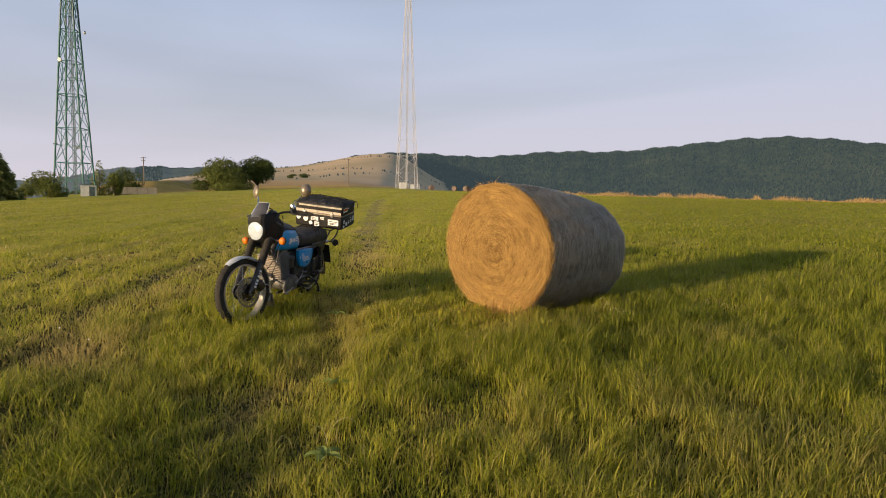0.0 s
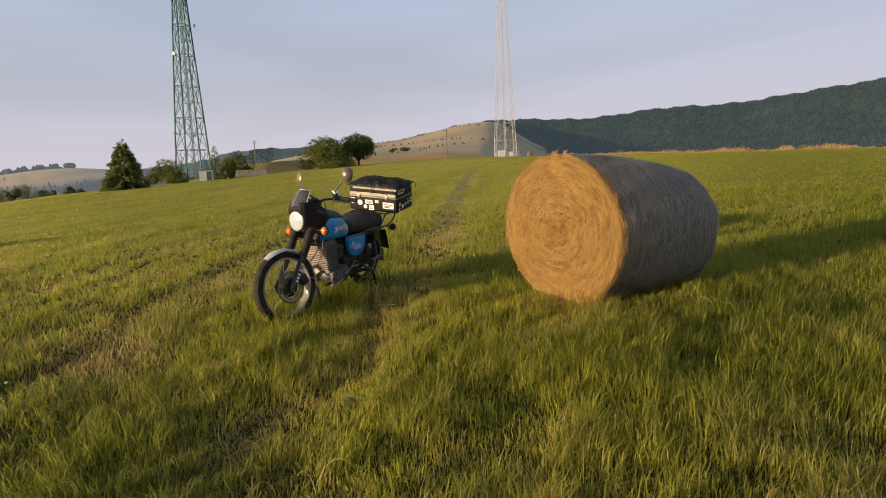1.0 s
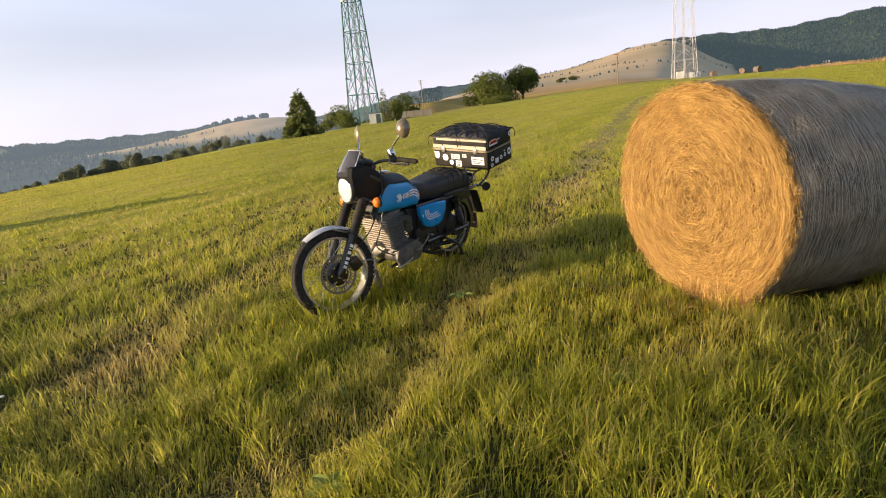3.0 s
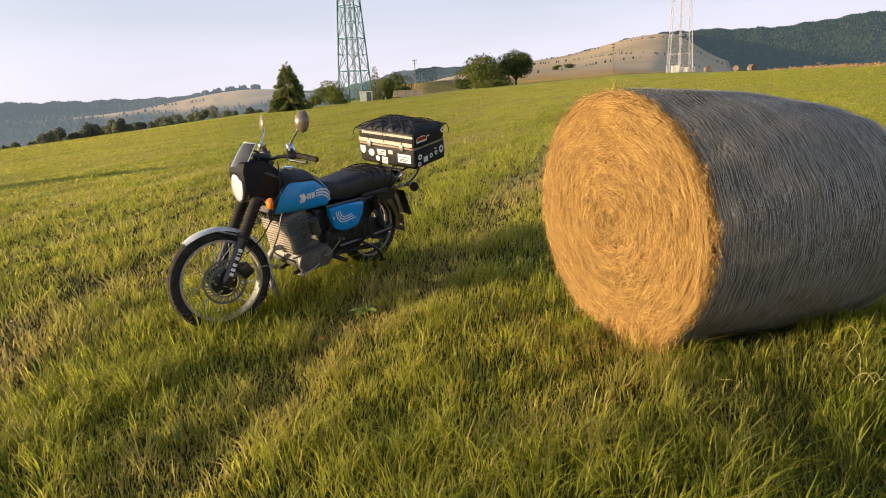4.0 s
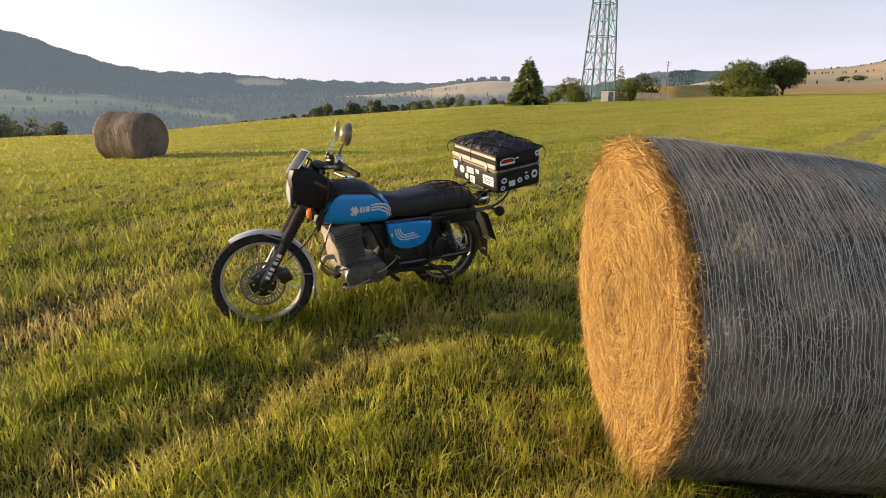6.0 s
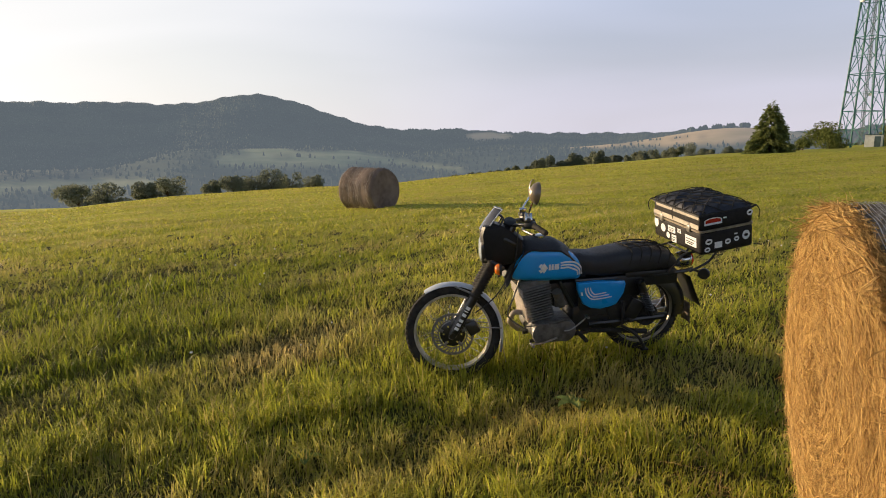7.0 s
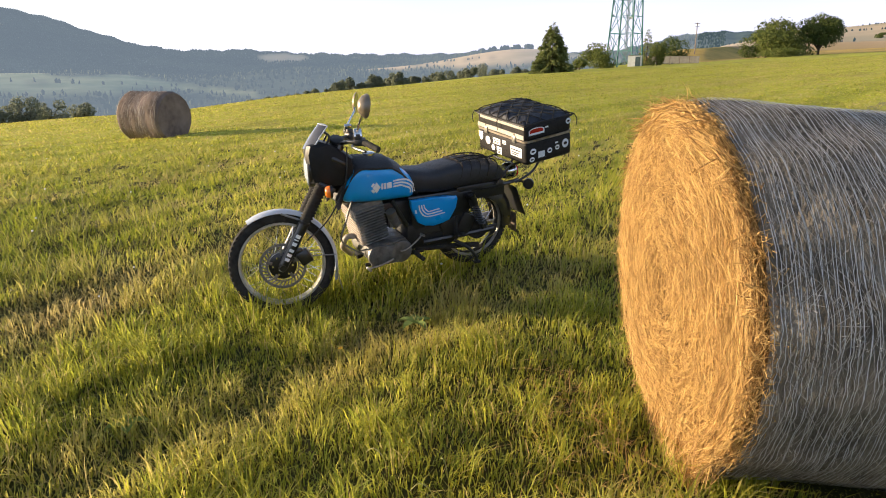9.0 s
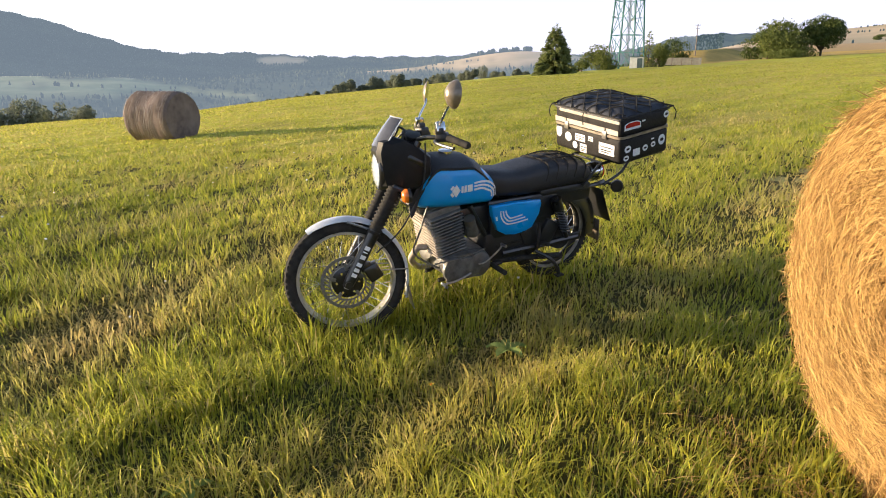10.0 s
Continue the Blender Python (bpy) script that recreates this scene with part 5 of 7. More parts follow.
for x, z in ((0.175, 0.300), (0.168, 0.245), (0.08, 0.222), (-0.02, 0.226), (-0.065, 0.285), (-0.030, 0.328), (0.08, 0.334)):
    bm = bmesh.new()
    lathe(bm, [(0.118, 0.007), (0.131, 0.007), (0.134, 0.004)], 8, Matrix.Translation((x, 0, z)))
    bpart("cover_screw", bm, M_STEEL, engine, "")
CYL = Matrix.Translation((0.112, 0, 0.312)) @ Matrix.Rotation(radians(11), 4, "Y")
# the barrel is painted black to give shade in the gaps between fins
bm = bmesh.new()
box(bm, (0, 0, 0.13), (0.12, 0.14, 0.25), 0.01)
bm.transform(CYL)
bpart("barrel", bm, M_BLACK_PAINT, engine, "barrel blackened for the shade between the fins")
for k in range(13):
    z = 0.045 + 0.0175 * k
    bm = bmesh.new()
    wx, wy = (0.168, 0.238) if k < 9 else (0.182, 0.246)
    box(bm, (0.0, 0, z), (wx, wy, 0.0060), 0.0015, seg=1)
    bm.transform(CYL)
    fin = bpart("cooling_fin", bm, M_FIN, engine, "")
    # a paler dusty lip on every fin's leading edge stands in for its sunlit front
    bm = bmesh.new()
    box(bm, (wx / 2 + 0.001, 0, z), (0.014, wy * 0.97, 0.0095), 0.0025, seg=1)
    bm.transform(CYL)
    bpart("fin_edge", bm, M_ALU_WARM, fin, "pale dusty edge, coloured as sunlit")
for k in range(7):
    bm = bmesh.new()
    box(bm, (0.0, -0.09 + 0.03 * k, 0.268), (0.19, 0.006, 0.045), 0.002, seg=1)
    bm.transform(CYL)
    bpart("head_fin", bm, M_FIN, engine, "")
bm = bmesh.new()
tube(bm, smooth_pts([CYL @ Vector((0.09, 0.0, 0.07)), (0.262, -0.005, 0.365), (0.275, -0.03, 0.325), (0.265, -0.075, 0.27), (0.17, -0.15, 0.18), (0.0, -0.17, 0.16)], 6), 0.017, 12)
tube(bm, smooth_pts([(0.0, -0.17, 0.16), (-0.2, -0.175, 0.175), (-0.3, -0.18, 0.19)], 4), [0.021 + 0.002 * k for k in range(9)], 12)
tube(bm, [(-0.3, -0.18, 0.19), (-0.33, -0.18, 0.193), (-0.95, -0.185, 0.255), (-0.99, -0.185, 0.26)], [0.037, 0.045, 0.045, 0.03], 16)
bpart("exhaust", bm, M_ALU_WARM, engine, "dull pale exhaust pipe")
bm = bmesh.new()
tube(bm, smooth_pts([(-0.02, 0.15, 0.275), (-0.06, 0.16, 0.285), (-0.13, 0.165, 0.335), (-0.155, 0.165, 0.365)], 4), 0.005, 8)
tube(bm, [(-0.155, 0.155, 0.365), (-0.155, 0.20, 0.368)], 0.008, 8)
bpart("kick_starter", bm, M_STEEL, engine, "chrome kick lever")
bm = bmesh.new()
tube(bm, smooth_pts([(0.03, 0.155, 0.235), (0.12, 0.165, 0.215), (0.20, 0.165, 0.21)], 4), 0.006, 8)
tube(bm, [(0.20, 0.15, 0.21), (0.20, 0.20, 0.21)], 0.009, 8)
bpart("gear_lever", bm, M_STEEL, engine, "")
bm = bmesh.new()
tube(bm, smooth_pts([(0.03, 0.12, 0.53), (0.0, 0.10, 0.46), (-0.02, 0.09, 0.43)], 4), 0.03, 12)
box(bm, (-0.03, 0.03, 0.455), (0.09, 0.10, 0.09), 0.02)
box(bm, (0.02, 0.10, 0.47), (0.03, 0.03, 0.10), 0.008)
tube(bm, smooth_pts([(0.25, 0.10, 0.66), (0.31, 0.11, 0.50), (0.33, 0.09, 0.38), (0.22, 0.15, 0.30)], 5), 0.005, 6)
tube(bm, smooth_pts([(0.24, 0.145, 0.325), (0.10, 0.155, 0.335), (-0.05, 0.155, 0.36)], 5), 0.004, 6)
bpart("carburettor", bm, M_ALU, engine, "")

# tube chassis, swing arm, dampers, chain guard
bm = bmesh.new()
tube(bm, smooth_pts([(0.36, 0, 0.72), (0.30, 0, 0.62), (0.0, 0, 0.58), (-0.45, 0, 0.60)], 4), 0.03, 10)
for s in (1, -1):
    tube(bm, smooth_pts([(0.0, 0.07 * s, 0.58), (-0.10, 0.075 * s, 0.40), (-0.20, 0.08 * s, 0.27)], 4), 0.016, 8)
    tube(bm, smooth_pts([(-0.10, 0.09 * s, 0.58), (-0.45, 0.095 * s, 0.58), (-0.80, 0.095 * s, 0.585), (-0.93, 0.06 * s, 0.585)], 4), 0.013, 8)
    tube(bm, smooth_pts([(-0.20, 0.08 * s, 0.27), (-0.40, 0.085 * s, 0.44), (-0.52, 0.09 * s, 0.59)], 4), 0.013, 8)
    tube(bm, [(0.18, 0.07 * s, 0.19), (-0.2, 0.10 * s, 0.23)], 0.012, 8)
bpart("chassis", bm, M_BLACK_PAINT, bike, "black steel tube frame")
bm = bmesh.new()
for s in (1, -1):
    tube(bm, [(-0.20, 0.10 * s, 0.285), (-0.45, 0.11 * s, 0.29), (-0.72, 0.105 * s, 0.295)], 0.018, 8)
    box(bm, (-0.70, 0.105 * s, 0.295), (0.10, 0.014, 0.05), 0.008)
bpart("swing_arm", bm, M_BLACK_PAINT, bike, "")
for s in (1, -1):
    bm = bmesh.new()
    a, b = Vector((-0.505, 0.145 * s, 0.575)), Vector((-0.625, 0.130 * s, 0.315))
    tube(bm, [a, b], 0.014, 10)
    tube(bm, [a + (b - a) * 0.05, a + (b - a) * 0.30], 0.030, 14)
    damper = bpart("damper", bm, M_BLACK_PAINT, bike, "black rear spring damper")
    bm = bmesh.new()
    pts = []
    for k in range(120):
        f = k / 119
        c = a + (b - a) * (0.28 + 0.60 * f)
        th = 2 * math.pi * 9 * f
        pts.append(c + Vector((0.027 * math.cos(th), 0.027 * math.sin(th), 0)))
    tube(bm, pts, 0.0048, 6)
    bpart("spring", bm, M_BLACK_PAINT, damper, "")
    # foot rests, rear rests and brackets
    bm = bmesh.new()
    tube(bm, [(-0.13, 0.10 * s, 0.235), (-0.13, 0.24 * s, 0.235)], 0.014, 10)
    bpart("foot_rest", bm, M_RUBBER, bike, "")
    bm = bmesh.new()
    tube(bm, [(-0.44, 0.13 * s, 0.31), (-0.44, 0.20 * s, 0.325)], 0.012, 10)
    box(bm, (-0.42, 0.135 * s, 0.36), (0.02, 0.015, 0.15), 0.004)
    bpart("foot_rest", bm, M_RUBBER, bike, "")
bm = bmesh.new()
for z0, z1 in ((0.345, 0.375), (0.215, 0.185)):
    tube(bm, smooth_pts([(-0.16, 0.085, 0.28 + (0.05 if z0 > 0.3 else -0.04)), (-0.40, 0.085, z0), (-0.62, 0.085, z1)], 4), 0.017, 10)
lathe(bm, [(0.07, 0.02), (0.07, 0.078), (0.10, 0.074), (0.105, 0.02)], 28, Matrix.Translation(AX_R))
bpart("chain_case", bm, M_RUBBER, bike, "black rubber chain case")
bm = bmesh.new()
tube(bm, smooth_pts([(-0.42, 0.11, 0.26), (-0.50, 0.15, 0.21), (-0.55, 0.160, 0.15), (-0.565, 0.162, 0.105)], 5), 0.011, 8)
box(bm, (-0.568, 0.162, 0.10), (0.05, 0.035, 0.012), 0.004)
bpart("side_stand", bm, M_BLACK_PAINT, bike, "black prop stand")
for name, c, size, bev, turn, lab in (
        ("air_box", (-0.43, 0.0, 0.43), (0.22, 0.20, 0.26), 0.02, 0, "black air box below the seat"),
        ("inner_guard", (-0.34, 0.02, 0.33), (0.20, 0.15, 0.20), 0.03, 0, ""),
        ("battery_box", (-0.26, 0.0, 0.46), (0.28, 0.20, 0.20), 0.02, 0, ""),
        ("gearbox_cover", (-0.27, 0.0, 0.325), (0.36, 0.20, 0.17), 0.02, 0, ""),
        ("intake_duct", (-0.03, 0.0, 0.49), (0.20, 0.15, 0.16), 0.02, 0, ""),
        ("tail_box", (-0.64, 0.0, 0.550), (0.36, 0.17, 0.10), 0.02, 0, ""),
        ("tool_box", (-0.46, 0.0, 0.52), (0.20, 0.225, 0.15), 0.025, 0, ""),
        ("brake_arm_cover", (-0.50, 0.10, 0.36), (0.10, 0.05, 0.14), 0.012, -0.5, ""),
        ("footrest_plate", (-0.40, 0.095, 0.33), (0.12, 0.03, 0.16), 0.01, 0.4, "")):
    bm = bmesh.new()
    box(bm, c, size, bev, Matrix.Rotation(turn, 4, "Y"))
    bpart(name, bm, M_BLACK, bike, lab)
bm = bmesh.new()
box(bm, (-0.61, 0.0, 0.590), (0.36, 0.22, 0.05), 0.015)
bpart("seat_base", bm, M_BLACK, bike, "black pan below the seat")
# rear mudguard, lamp, flap, plate with its text as bars
bm = bmesh.new()
rows_o = []
for k in range(26):
    th = radians(42 + (188 - 42) * k / 25)
    rr = 0.310
    ring = []
    for s, j in [(0, q) for q in range(9)] + [(1, q) for q in range(8, -1, -1)]:
        u = (j - 4) / 4
        drop = 0.105 * abs(u) ** 4.0 + s * 0.003
        ring.append(AX_R + Vector(((rr - drop) * math.cos(th), 0.080 * u, (rr - drop) * math.sin(th))))
    rows_o.append(ring)
loft(bm, rows_o)
guard = bpart("rear_mudguard", bm, M_BLACK_PAINT, bike, "black rear mudguard")
bm = bmesh.new()
box(bm, (-0.945, 0.0, 0.440), (0.005, 0.19, 0.23), 0.003, Matrix.Rotation(radians(24), 4, "Y"))
bpart("number_plate_holder", bm, M_BLACK, guard, "black plate holder")
bm = bmesh.new()
box(bm, (-0.950, 0.0, 0.270), (0.006, 0.10, 0.14), 0.003, Matrix.Rotation(radians(5), 4, "Y"))
bpart("mud_flap", bm, mat("dusty_flap", (0.15, 0.115, 0.085), (0.09, 0.07, 0.05), 20, 0.85), guard, "dusty brown flap")
bm = bmesh.new()
lathe(bm, [(-0.05, 0.045), (-0.03, 0.055), (0.02, 0.055), (0.03, 0.05)], 24, Matrix.Translation((-0.90, 0, 0.635)) @ Matrix.Rotation(radians(90), 4, "Z"))
tail = bpart("tail_lamp", bm, M_CHROME, bike, "round tail lamp")
bm = bmesh.new()
lathe(bm, [(0.028, 0.05), (0.045, 0.046), (0.052, 0.03)], 24, Matrix.Translation((-0.90, 0, 0.635)) @ Matrix.Rotation(radians(90), 4, "Z"))
bpart("lens", bm, M_RED, tail, "red lens")
for s in (1, -1):
    bm = bmesh.new()
    tube(bm, [(-0.91, 0.05 * s, 0.585), (-0.965, 0.115 * s, 0.575)], 0.008, 8)
    lathe(bm, [(-0.028, 0.012), (-0.022, 0.028), (-0.006, 0.036), (0.012, 0.036), (0.018, 0.03)], 22, Matrix.Translation((-0.968, 0.135 * s, 0.572)) @ Matrix.Rotation(radians(-40 if s > 0 else 220), 4, "Z"))
    bpart("rear_indicator", bm, M_BLACK, bike, "round black indicator")
# rack below the suitcase
bm = bmesh.new()
for s in (1, -1):
    tube(bm, smooth_pts([(-0.72, 0.12 * s, 0.60), (-0.80, 0.125 * s, 0.69), (-0.85, 0.125 * s, 0.716), (-1.18, 0.125 * s, 0.757)], 4), 0.008, 8)
    tube(bm, smooth_pts([(-0.88, 0.11 * s, 0.585), (-1.00, 0.125 * s, 0.65), (-1.06, 0.125 * s, 0.740)], 4), 0.008, 8)
for x in (-0.85, -0.95, -1.06, -1.17):
    tube(bm, [(x, -0.125, 0.716 + (x + 0.85) * -0.123), (x, 0.125, 0.716 + (x + 0.85) * -0.123)], 0.007, 8)
bpart("luggage_rack", bm, M_BLACK_PAINT, bike, "black tube rack")


# ---- suitcase on the rack ----
CASE_W, CASE_D, CASE_H = 0.555, 0.365, 0.265
case = new("suitcase")
case.matrix_world = bike.matrix_world @ (Matrix.Translation((-0.855, -0.030, 0.728)) @ Matrix.Rotation(radians(7), 4, "Y"))
tagged(case, "battered black suitcase with pale bands and stickers strapped to the rack", "suitcase")


def case_box(z0, z1, grow, bev):
    bm = bmesh.new()
    box(bm, (-CASE_D / 2, 0, (z0 + z1) / 2), (CASE_D + grow, CASE_W + grow, z1 - z0), bev, seg=4)
    return bm


body = part("case_body", case_box(0.0, 0.150, 0.0, 0.024), M_CASE, case)
lid = part("case_lid", case_box(0.152, CASE_H, 0.0, 0.028), M_CASE, case)


def band(z0, z1, grow, m, lab, name="band"):
    bm = bmesh.new()
    r = 0.026
    ring0 = []
    for cx, cy, a0 in ((0, 1, 0), (-1, 1, 90), (-1, -1, 180), (0, -1, 270)):
        for j in range(5):
            th = radians(a0 + 22.5 * j)
            ring0.append(((-r if cx == 0 else -CASE_D + r) + (r + grow) * math.cos(th), cy * (CASE_W / 2 - r) + (r + grow) * math.sin(th)))
    rows = [[(x, y, z0) for x, y in ring0], [(x, y, z1) for x, y in ring0]]
    inner = [(-CASE_D / 2 + (x + CASE_D / 2) * 0.96, y * 0.97) for x, y in ring0]
    rows = [[(x, y, z0) for x, y in inner]] + rows + [[(x, y, z1) for x, y in inner]]
    loft(bm, rows, cap=False)
    return part(name, bm, m, case, lab)


band(0.146, 0.160, 0.004, M_CASE_BAND, "worn aluminium band")
for y0, y1 in ((0.268, 0.172), (0.164, -0.158), (-0.166, -0.262)):
    bm = bmesh.new()
    box(bm, (0.0015, -(y0 + y1) / 2, 0.179), (0.005, abs(y0 - y1), 0.030), 0.0015, seg=1)
    part("cream_plate", bm, M_CASE_STRIP, case, "cream plate on the front")
bm = bmesh.new()
box(bm, (0.0005, 0.02, 0.238), (0.006, 0.50, 0.018), 0.0015, seg=1)
part("lid_edge", bm, M_CASE_STRIP, case, "pale worn lid edge")
for x, y, z, w, h, rot, shape, m in (
        (0, 0.235, 0.100, 0.062, 0.076, 0, "shield", M_DECAL), (0, 0.150, 0.085, 0.072, 0.068, 0, "disc", M_DECAL), (0, 0.045, 0.098, 0.105, 0.052, 0, "box", M_DECAL), (0, 0.090, 0.047, 0.052, 0.052, 0, "disc", M_DECAL),
        (0, 0.018, 0.040, 0.070, 0.062, 0, "box", M_DECAL), (0, -0.045, 0.108, 0.05, 0.034, 0, "box", M_DECAL), (0, -0.175, 0.075, 0.150, 0.078, 0, "box", M_DECAL)):
    bm = bmesh.new()
    yy, w, h = -y, 0.82 * w, 0.82 * h
    if shape == "disc":
        vs = [(0.0025, yy + w / 2 * math.cos(t), z + h / 2 * math.sin(t)) for t in [2 * math.pi * k / 24 for k in range(24)]]
    elif shape == "shield":
        vs = [(0.0025, yy + w / 2 * u, z + h / 2 * v) for u, v in ((-1, 1), (1, 1), (1, -0.2), (0.6, -0.75), (0, -1), (-0.6, -0.75), (-1, -0.2))]
    else:
        vs = [(0.0025, yy + w / 2 * u, z + h / 2 * v) for u, v in ((-1, 1), (1, 1), (1, -1), (-1, -1))]
    bm.faces.new([bm.verts.new(v) for v in vs])
    st = part("sticker", bm, m, case, "white paper sticker")
    if shape == "box":
        bm = bmesh.new()
        for k, dz in enumerate((0.16, -0.12, -0.3)):
            ln = (0.42, 0.34, 0.25)[k]
            bm.faces.new([bm.verts.new((0.0035, yy + w * (u * ln - 0.04 * k), z + h * (dz + v))) for u, v in ((-1, 0.05), (1, 0.05), (1, -0.05), (-1, -0.05))])
        part("printed_lines", bm, M_CASE, st, "dark lines of print")
for x, z, w, h, shape in ((-0.055, 0.085, 0.060, 0.050, "disc"), (-0.045, 0.035, 0.05, 0.04, "disc"), (-0.12, 0.055, 0.065, 0.05, "box"), (-0.185, 0.065, 0.05, 0.045, "disc"), (-0.245, 0.072, 0.045, 0.040, "disc"), (-0.31, 0.085, 0.065, 0.075, "disc"), (-0.335, 0.225, 0.050, 0.050, "disc"), (-0.24, 0.105, 0.028, 0.012, "box"), (-0.165, 0.222, 0.03, 0.012, "box")):
    bm = bmesh.new()
    y, w, h = CASE_W / 2 + 0.0025, 0.80 * w, 0.80 * h
    if shape == "disc":
        vs = [(x + w / 2 * math.cos(t), y, z + h / 2 * math.sin(t)) for t in [2 * math.pi * k / 24 for k in range(24)]]
    else:
        vs = [(x + w / 2 * u, y, z + h / 2 * v) for u, v in ((-1, 1), (1, 1), (1, -1), (-1, -1))]
    bm.faces.new([bm.verts.new(v) for v in vs])
    st = part("sticker", bm, M_DECAL, case, "white sticker")
    if shape == "disc":
        bm = bmesh.new()
        k = 0.55
        bm.faces.new([bm.verts.new((x + w / 2 * k * math.cos(t), y + 0.001, z + h / 2 * k * 0.6 * math.sin(t))) for t in [2 * math.pi * q / 16 for q in range(16)]])
        part("print", bm, M_CASE, st, "dark print")
bm = bmesh.new()
y = CASE_W / 2 + 0.003
bm.faces.new([bm.verts.new((-0.085 + 0.06 * u, y, 0.212 + 0.024 * v)) for u, v in ((-1, -0.9), (1, -0.9), (1, 0.4), (0.6, 0.85), (0, 1), (-0.6, 0.85), (-1, 0.4))])
st = part("sticker", bm, M_DECAL, case, "white and red sticker")
bm = bmesh.new()
bm.faces.new([bm.verts.new((-0.085 + 0.052 * u, y + 0.001, 0.215 + 0.014 * v)) for u, v in ((-1, -0.8), (1, -0.8), (1, 0.4), (0.5, 1), (-0.5, 1), (-1, 0.4))])
part("print", bm, M_RED, st, "red print")
for s in (1, -1):
    bm = bmesh.new()
    box(bm, (0.006, 0.16 * s, 0.155), (0.010, 0.035, 0.045), 0.003)
    part("latch", bm, M_STEEL, case, "steel latch")
# waterproof jacket spread on the lid, held by an elastic net
cloth = new("folded_jacket")
cloth.matrix_world = case.matrix_world @ Matrix.Translation((-CASE_D / 2, 0, CASE_H))
tagged(cloth, "dark waterproof jacket folded flat on the suitcase under a net", "jacket")
bm = bmesh.new()
nx, ny = 30, 44
grid = []
for i in range(nx + 1):
    row = []
    for j in range(ny + 1):
        u, v = 2 * i / nx - 1, 2 * j / ny - 1
        x, yv = u * (CASE_D / 2 + 0.004), v * (CASE_W / 2 - 0.005)
        e = max(abs(u), abs(v)) ** 14
        h = 0.012 * (1 - abs(u) ** 7) * (1 - abs(v) ** 7) + 0.016 * noise.noise((x * 9, yv * 13, 2)) + 0.010 * noise.noise((x * 30, yv * 28, 7)) + 0.012 + 0.010 * (0.5 - v * 0.5)
        row.append(bm.verts.new((x, yv, max(h * (1 - e) - 0.012 * e, -0.012) if e < 0.9 else -0.012)))
    grid.append(row)
for i in range(nx):
    for j in range(ny):
        bm.faces.new((grid[i][j], grid[i + 1][j], grid[i + 1][j + 1], grid[i][j + 1]))
low = bmesh.ops.extrude_face_region(bm, geom=list(bm.faces))
bmesh.ops.translate(bm, vec=(0, 0, -0.006), verts=[g for g in low["geom"] if isinstance(g, bmesh.types.BMVert)])
part("cloth", bm, M_CLOTH, cloth, sharp=2)
net = new("bungee_net")
net.matrix_world = cloth.matrix_world.copy()
tagged(net, "black elastic cargo net hooked over the suitcase", "cargo net")


def over(u, v):
    x, yv = u * (CASE_D / 2 + 0.012), v * (CASE_W / 2 + 0.01)
    e = max(abs(u), abs(v)) ** 8
    h = 0.012 * (1 - abs(u) ** 7) * (1 - abs(v) ** 7) + 0.016 * noise.noise((x * 9, yv * 13, 2)) + 0.022 + 0.010 * (0.5 - v * 0.5)
    return Vector((x, yv, h * (1 - e) - 0.004 * e))


for s in (1, -1):
    for k in range(9):
        bm = bmesh.new()
        c = -1.6 + 0.4 * k
        line = [over(u, s * (u * 0.7) + c * 0.9) for u in np.linspace(-1, 1, 15) if abs(s * (u * 0.7) + c * 0.9) <= 1.0]
        if len(line) > 2:
            tube(bm, line, 0.0035, 6)
            part("cord", bm, M_RUBBER, net)
        else:
            bm.free()
bm = bmesh.new()
tube(bm, [over(u, v) + Vector((0, 0, 0.002)) for u, v in [(-1, q) for q in np.linspace(-1, 1, 14)] + [(q, 1) for q in np.linspace(-0.9, 1, 9)] + [(1, q) for q in np.linspace(0.9, -1, 14)] + [(q, -1) for q in np.linspace(0.9, -0.9, 9)]], 0.0045, 6, close=True)
part("border_cord", bm, M_RUBBER, net)
for u, v in ((-1, -1), (1, -1), (-1, 1), (1, 1), (-1, 0), (1, 0)):
    bm = bmesh.new()
    p = over(u, v)
    tube(bm, smooth_pts([p, p + Vector((0.012 * u, 0.012 * v, -0.03)), p + Vector((0.008 * u, 0.008 * v, -0.075))], 3), 0.003, 6)
    part("hook", bm, M_RUBBER, net)


# ---- trees and bushes ----
def polar(a, r):
    return EYE0[0] - r * math.sin(radians(a)), EYE0[1] + r * math.cos(radians(a))


def leaf_cloud(rng, centres, radii, count, size):
    """Many small leaf clumps near the skins of several uneven lobes."""
    k = rng.integers(0, len(centres), count)
    d = rng.normal(0, 1, (count, 3))
    d /= np.linalg.norm(d, axis=1, keepdims=True)
    f = rng.uniform(0.55, 1.08, count) ** 0.6
    p = centres[k] + d * radii[k] * f[:, None]
    n = d + rng.normal(0, 0.6, (count, 3))
    n /= np.linalg.norm(n, axis=1, keepdims=True)
    t = np.cross(n, rng.normal(0, 1, (count, 3)))
    t /= np.linalg.norm(t, axis=1, keepdims=True)
    b = np.cross(n, t)
    s = size * rng.uniform(0.6, 1.4, count)[:, None]
    v = np.stack([p - t * s, p + b * s * 0.55, p + t * s, p - b * s * 0.55 + n * s * 0.3], 1).reshape(-1, 3)
    return v, np.arange(count * 4).reshape(-1, 4)


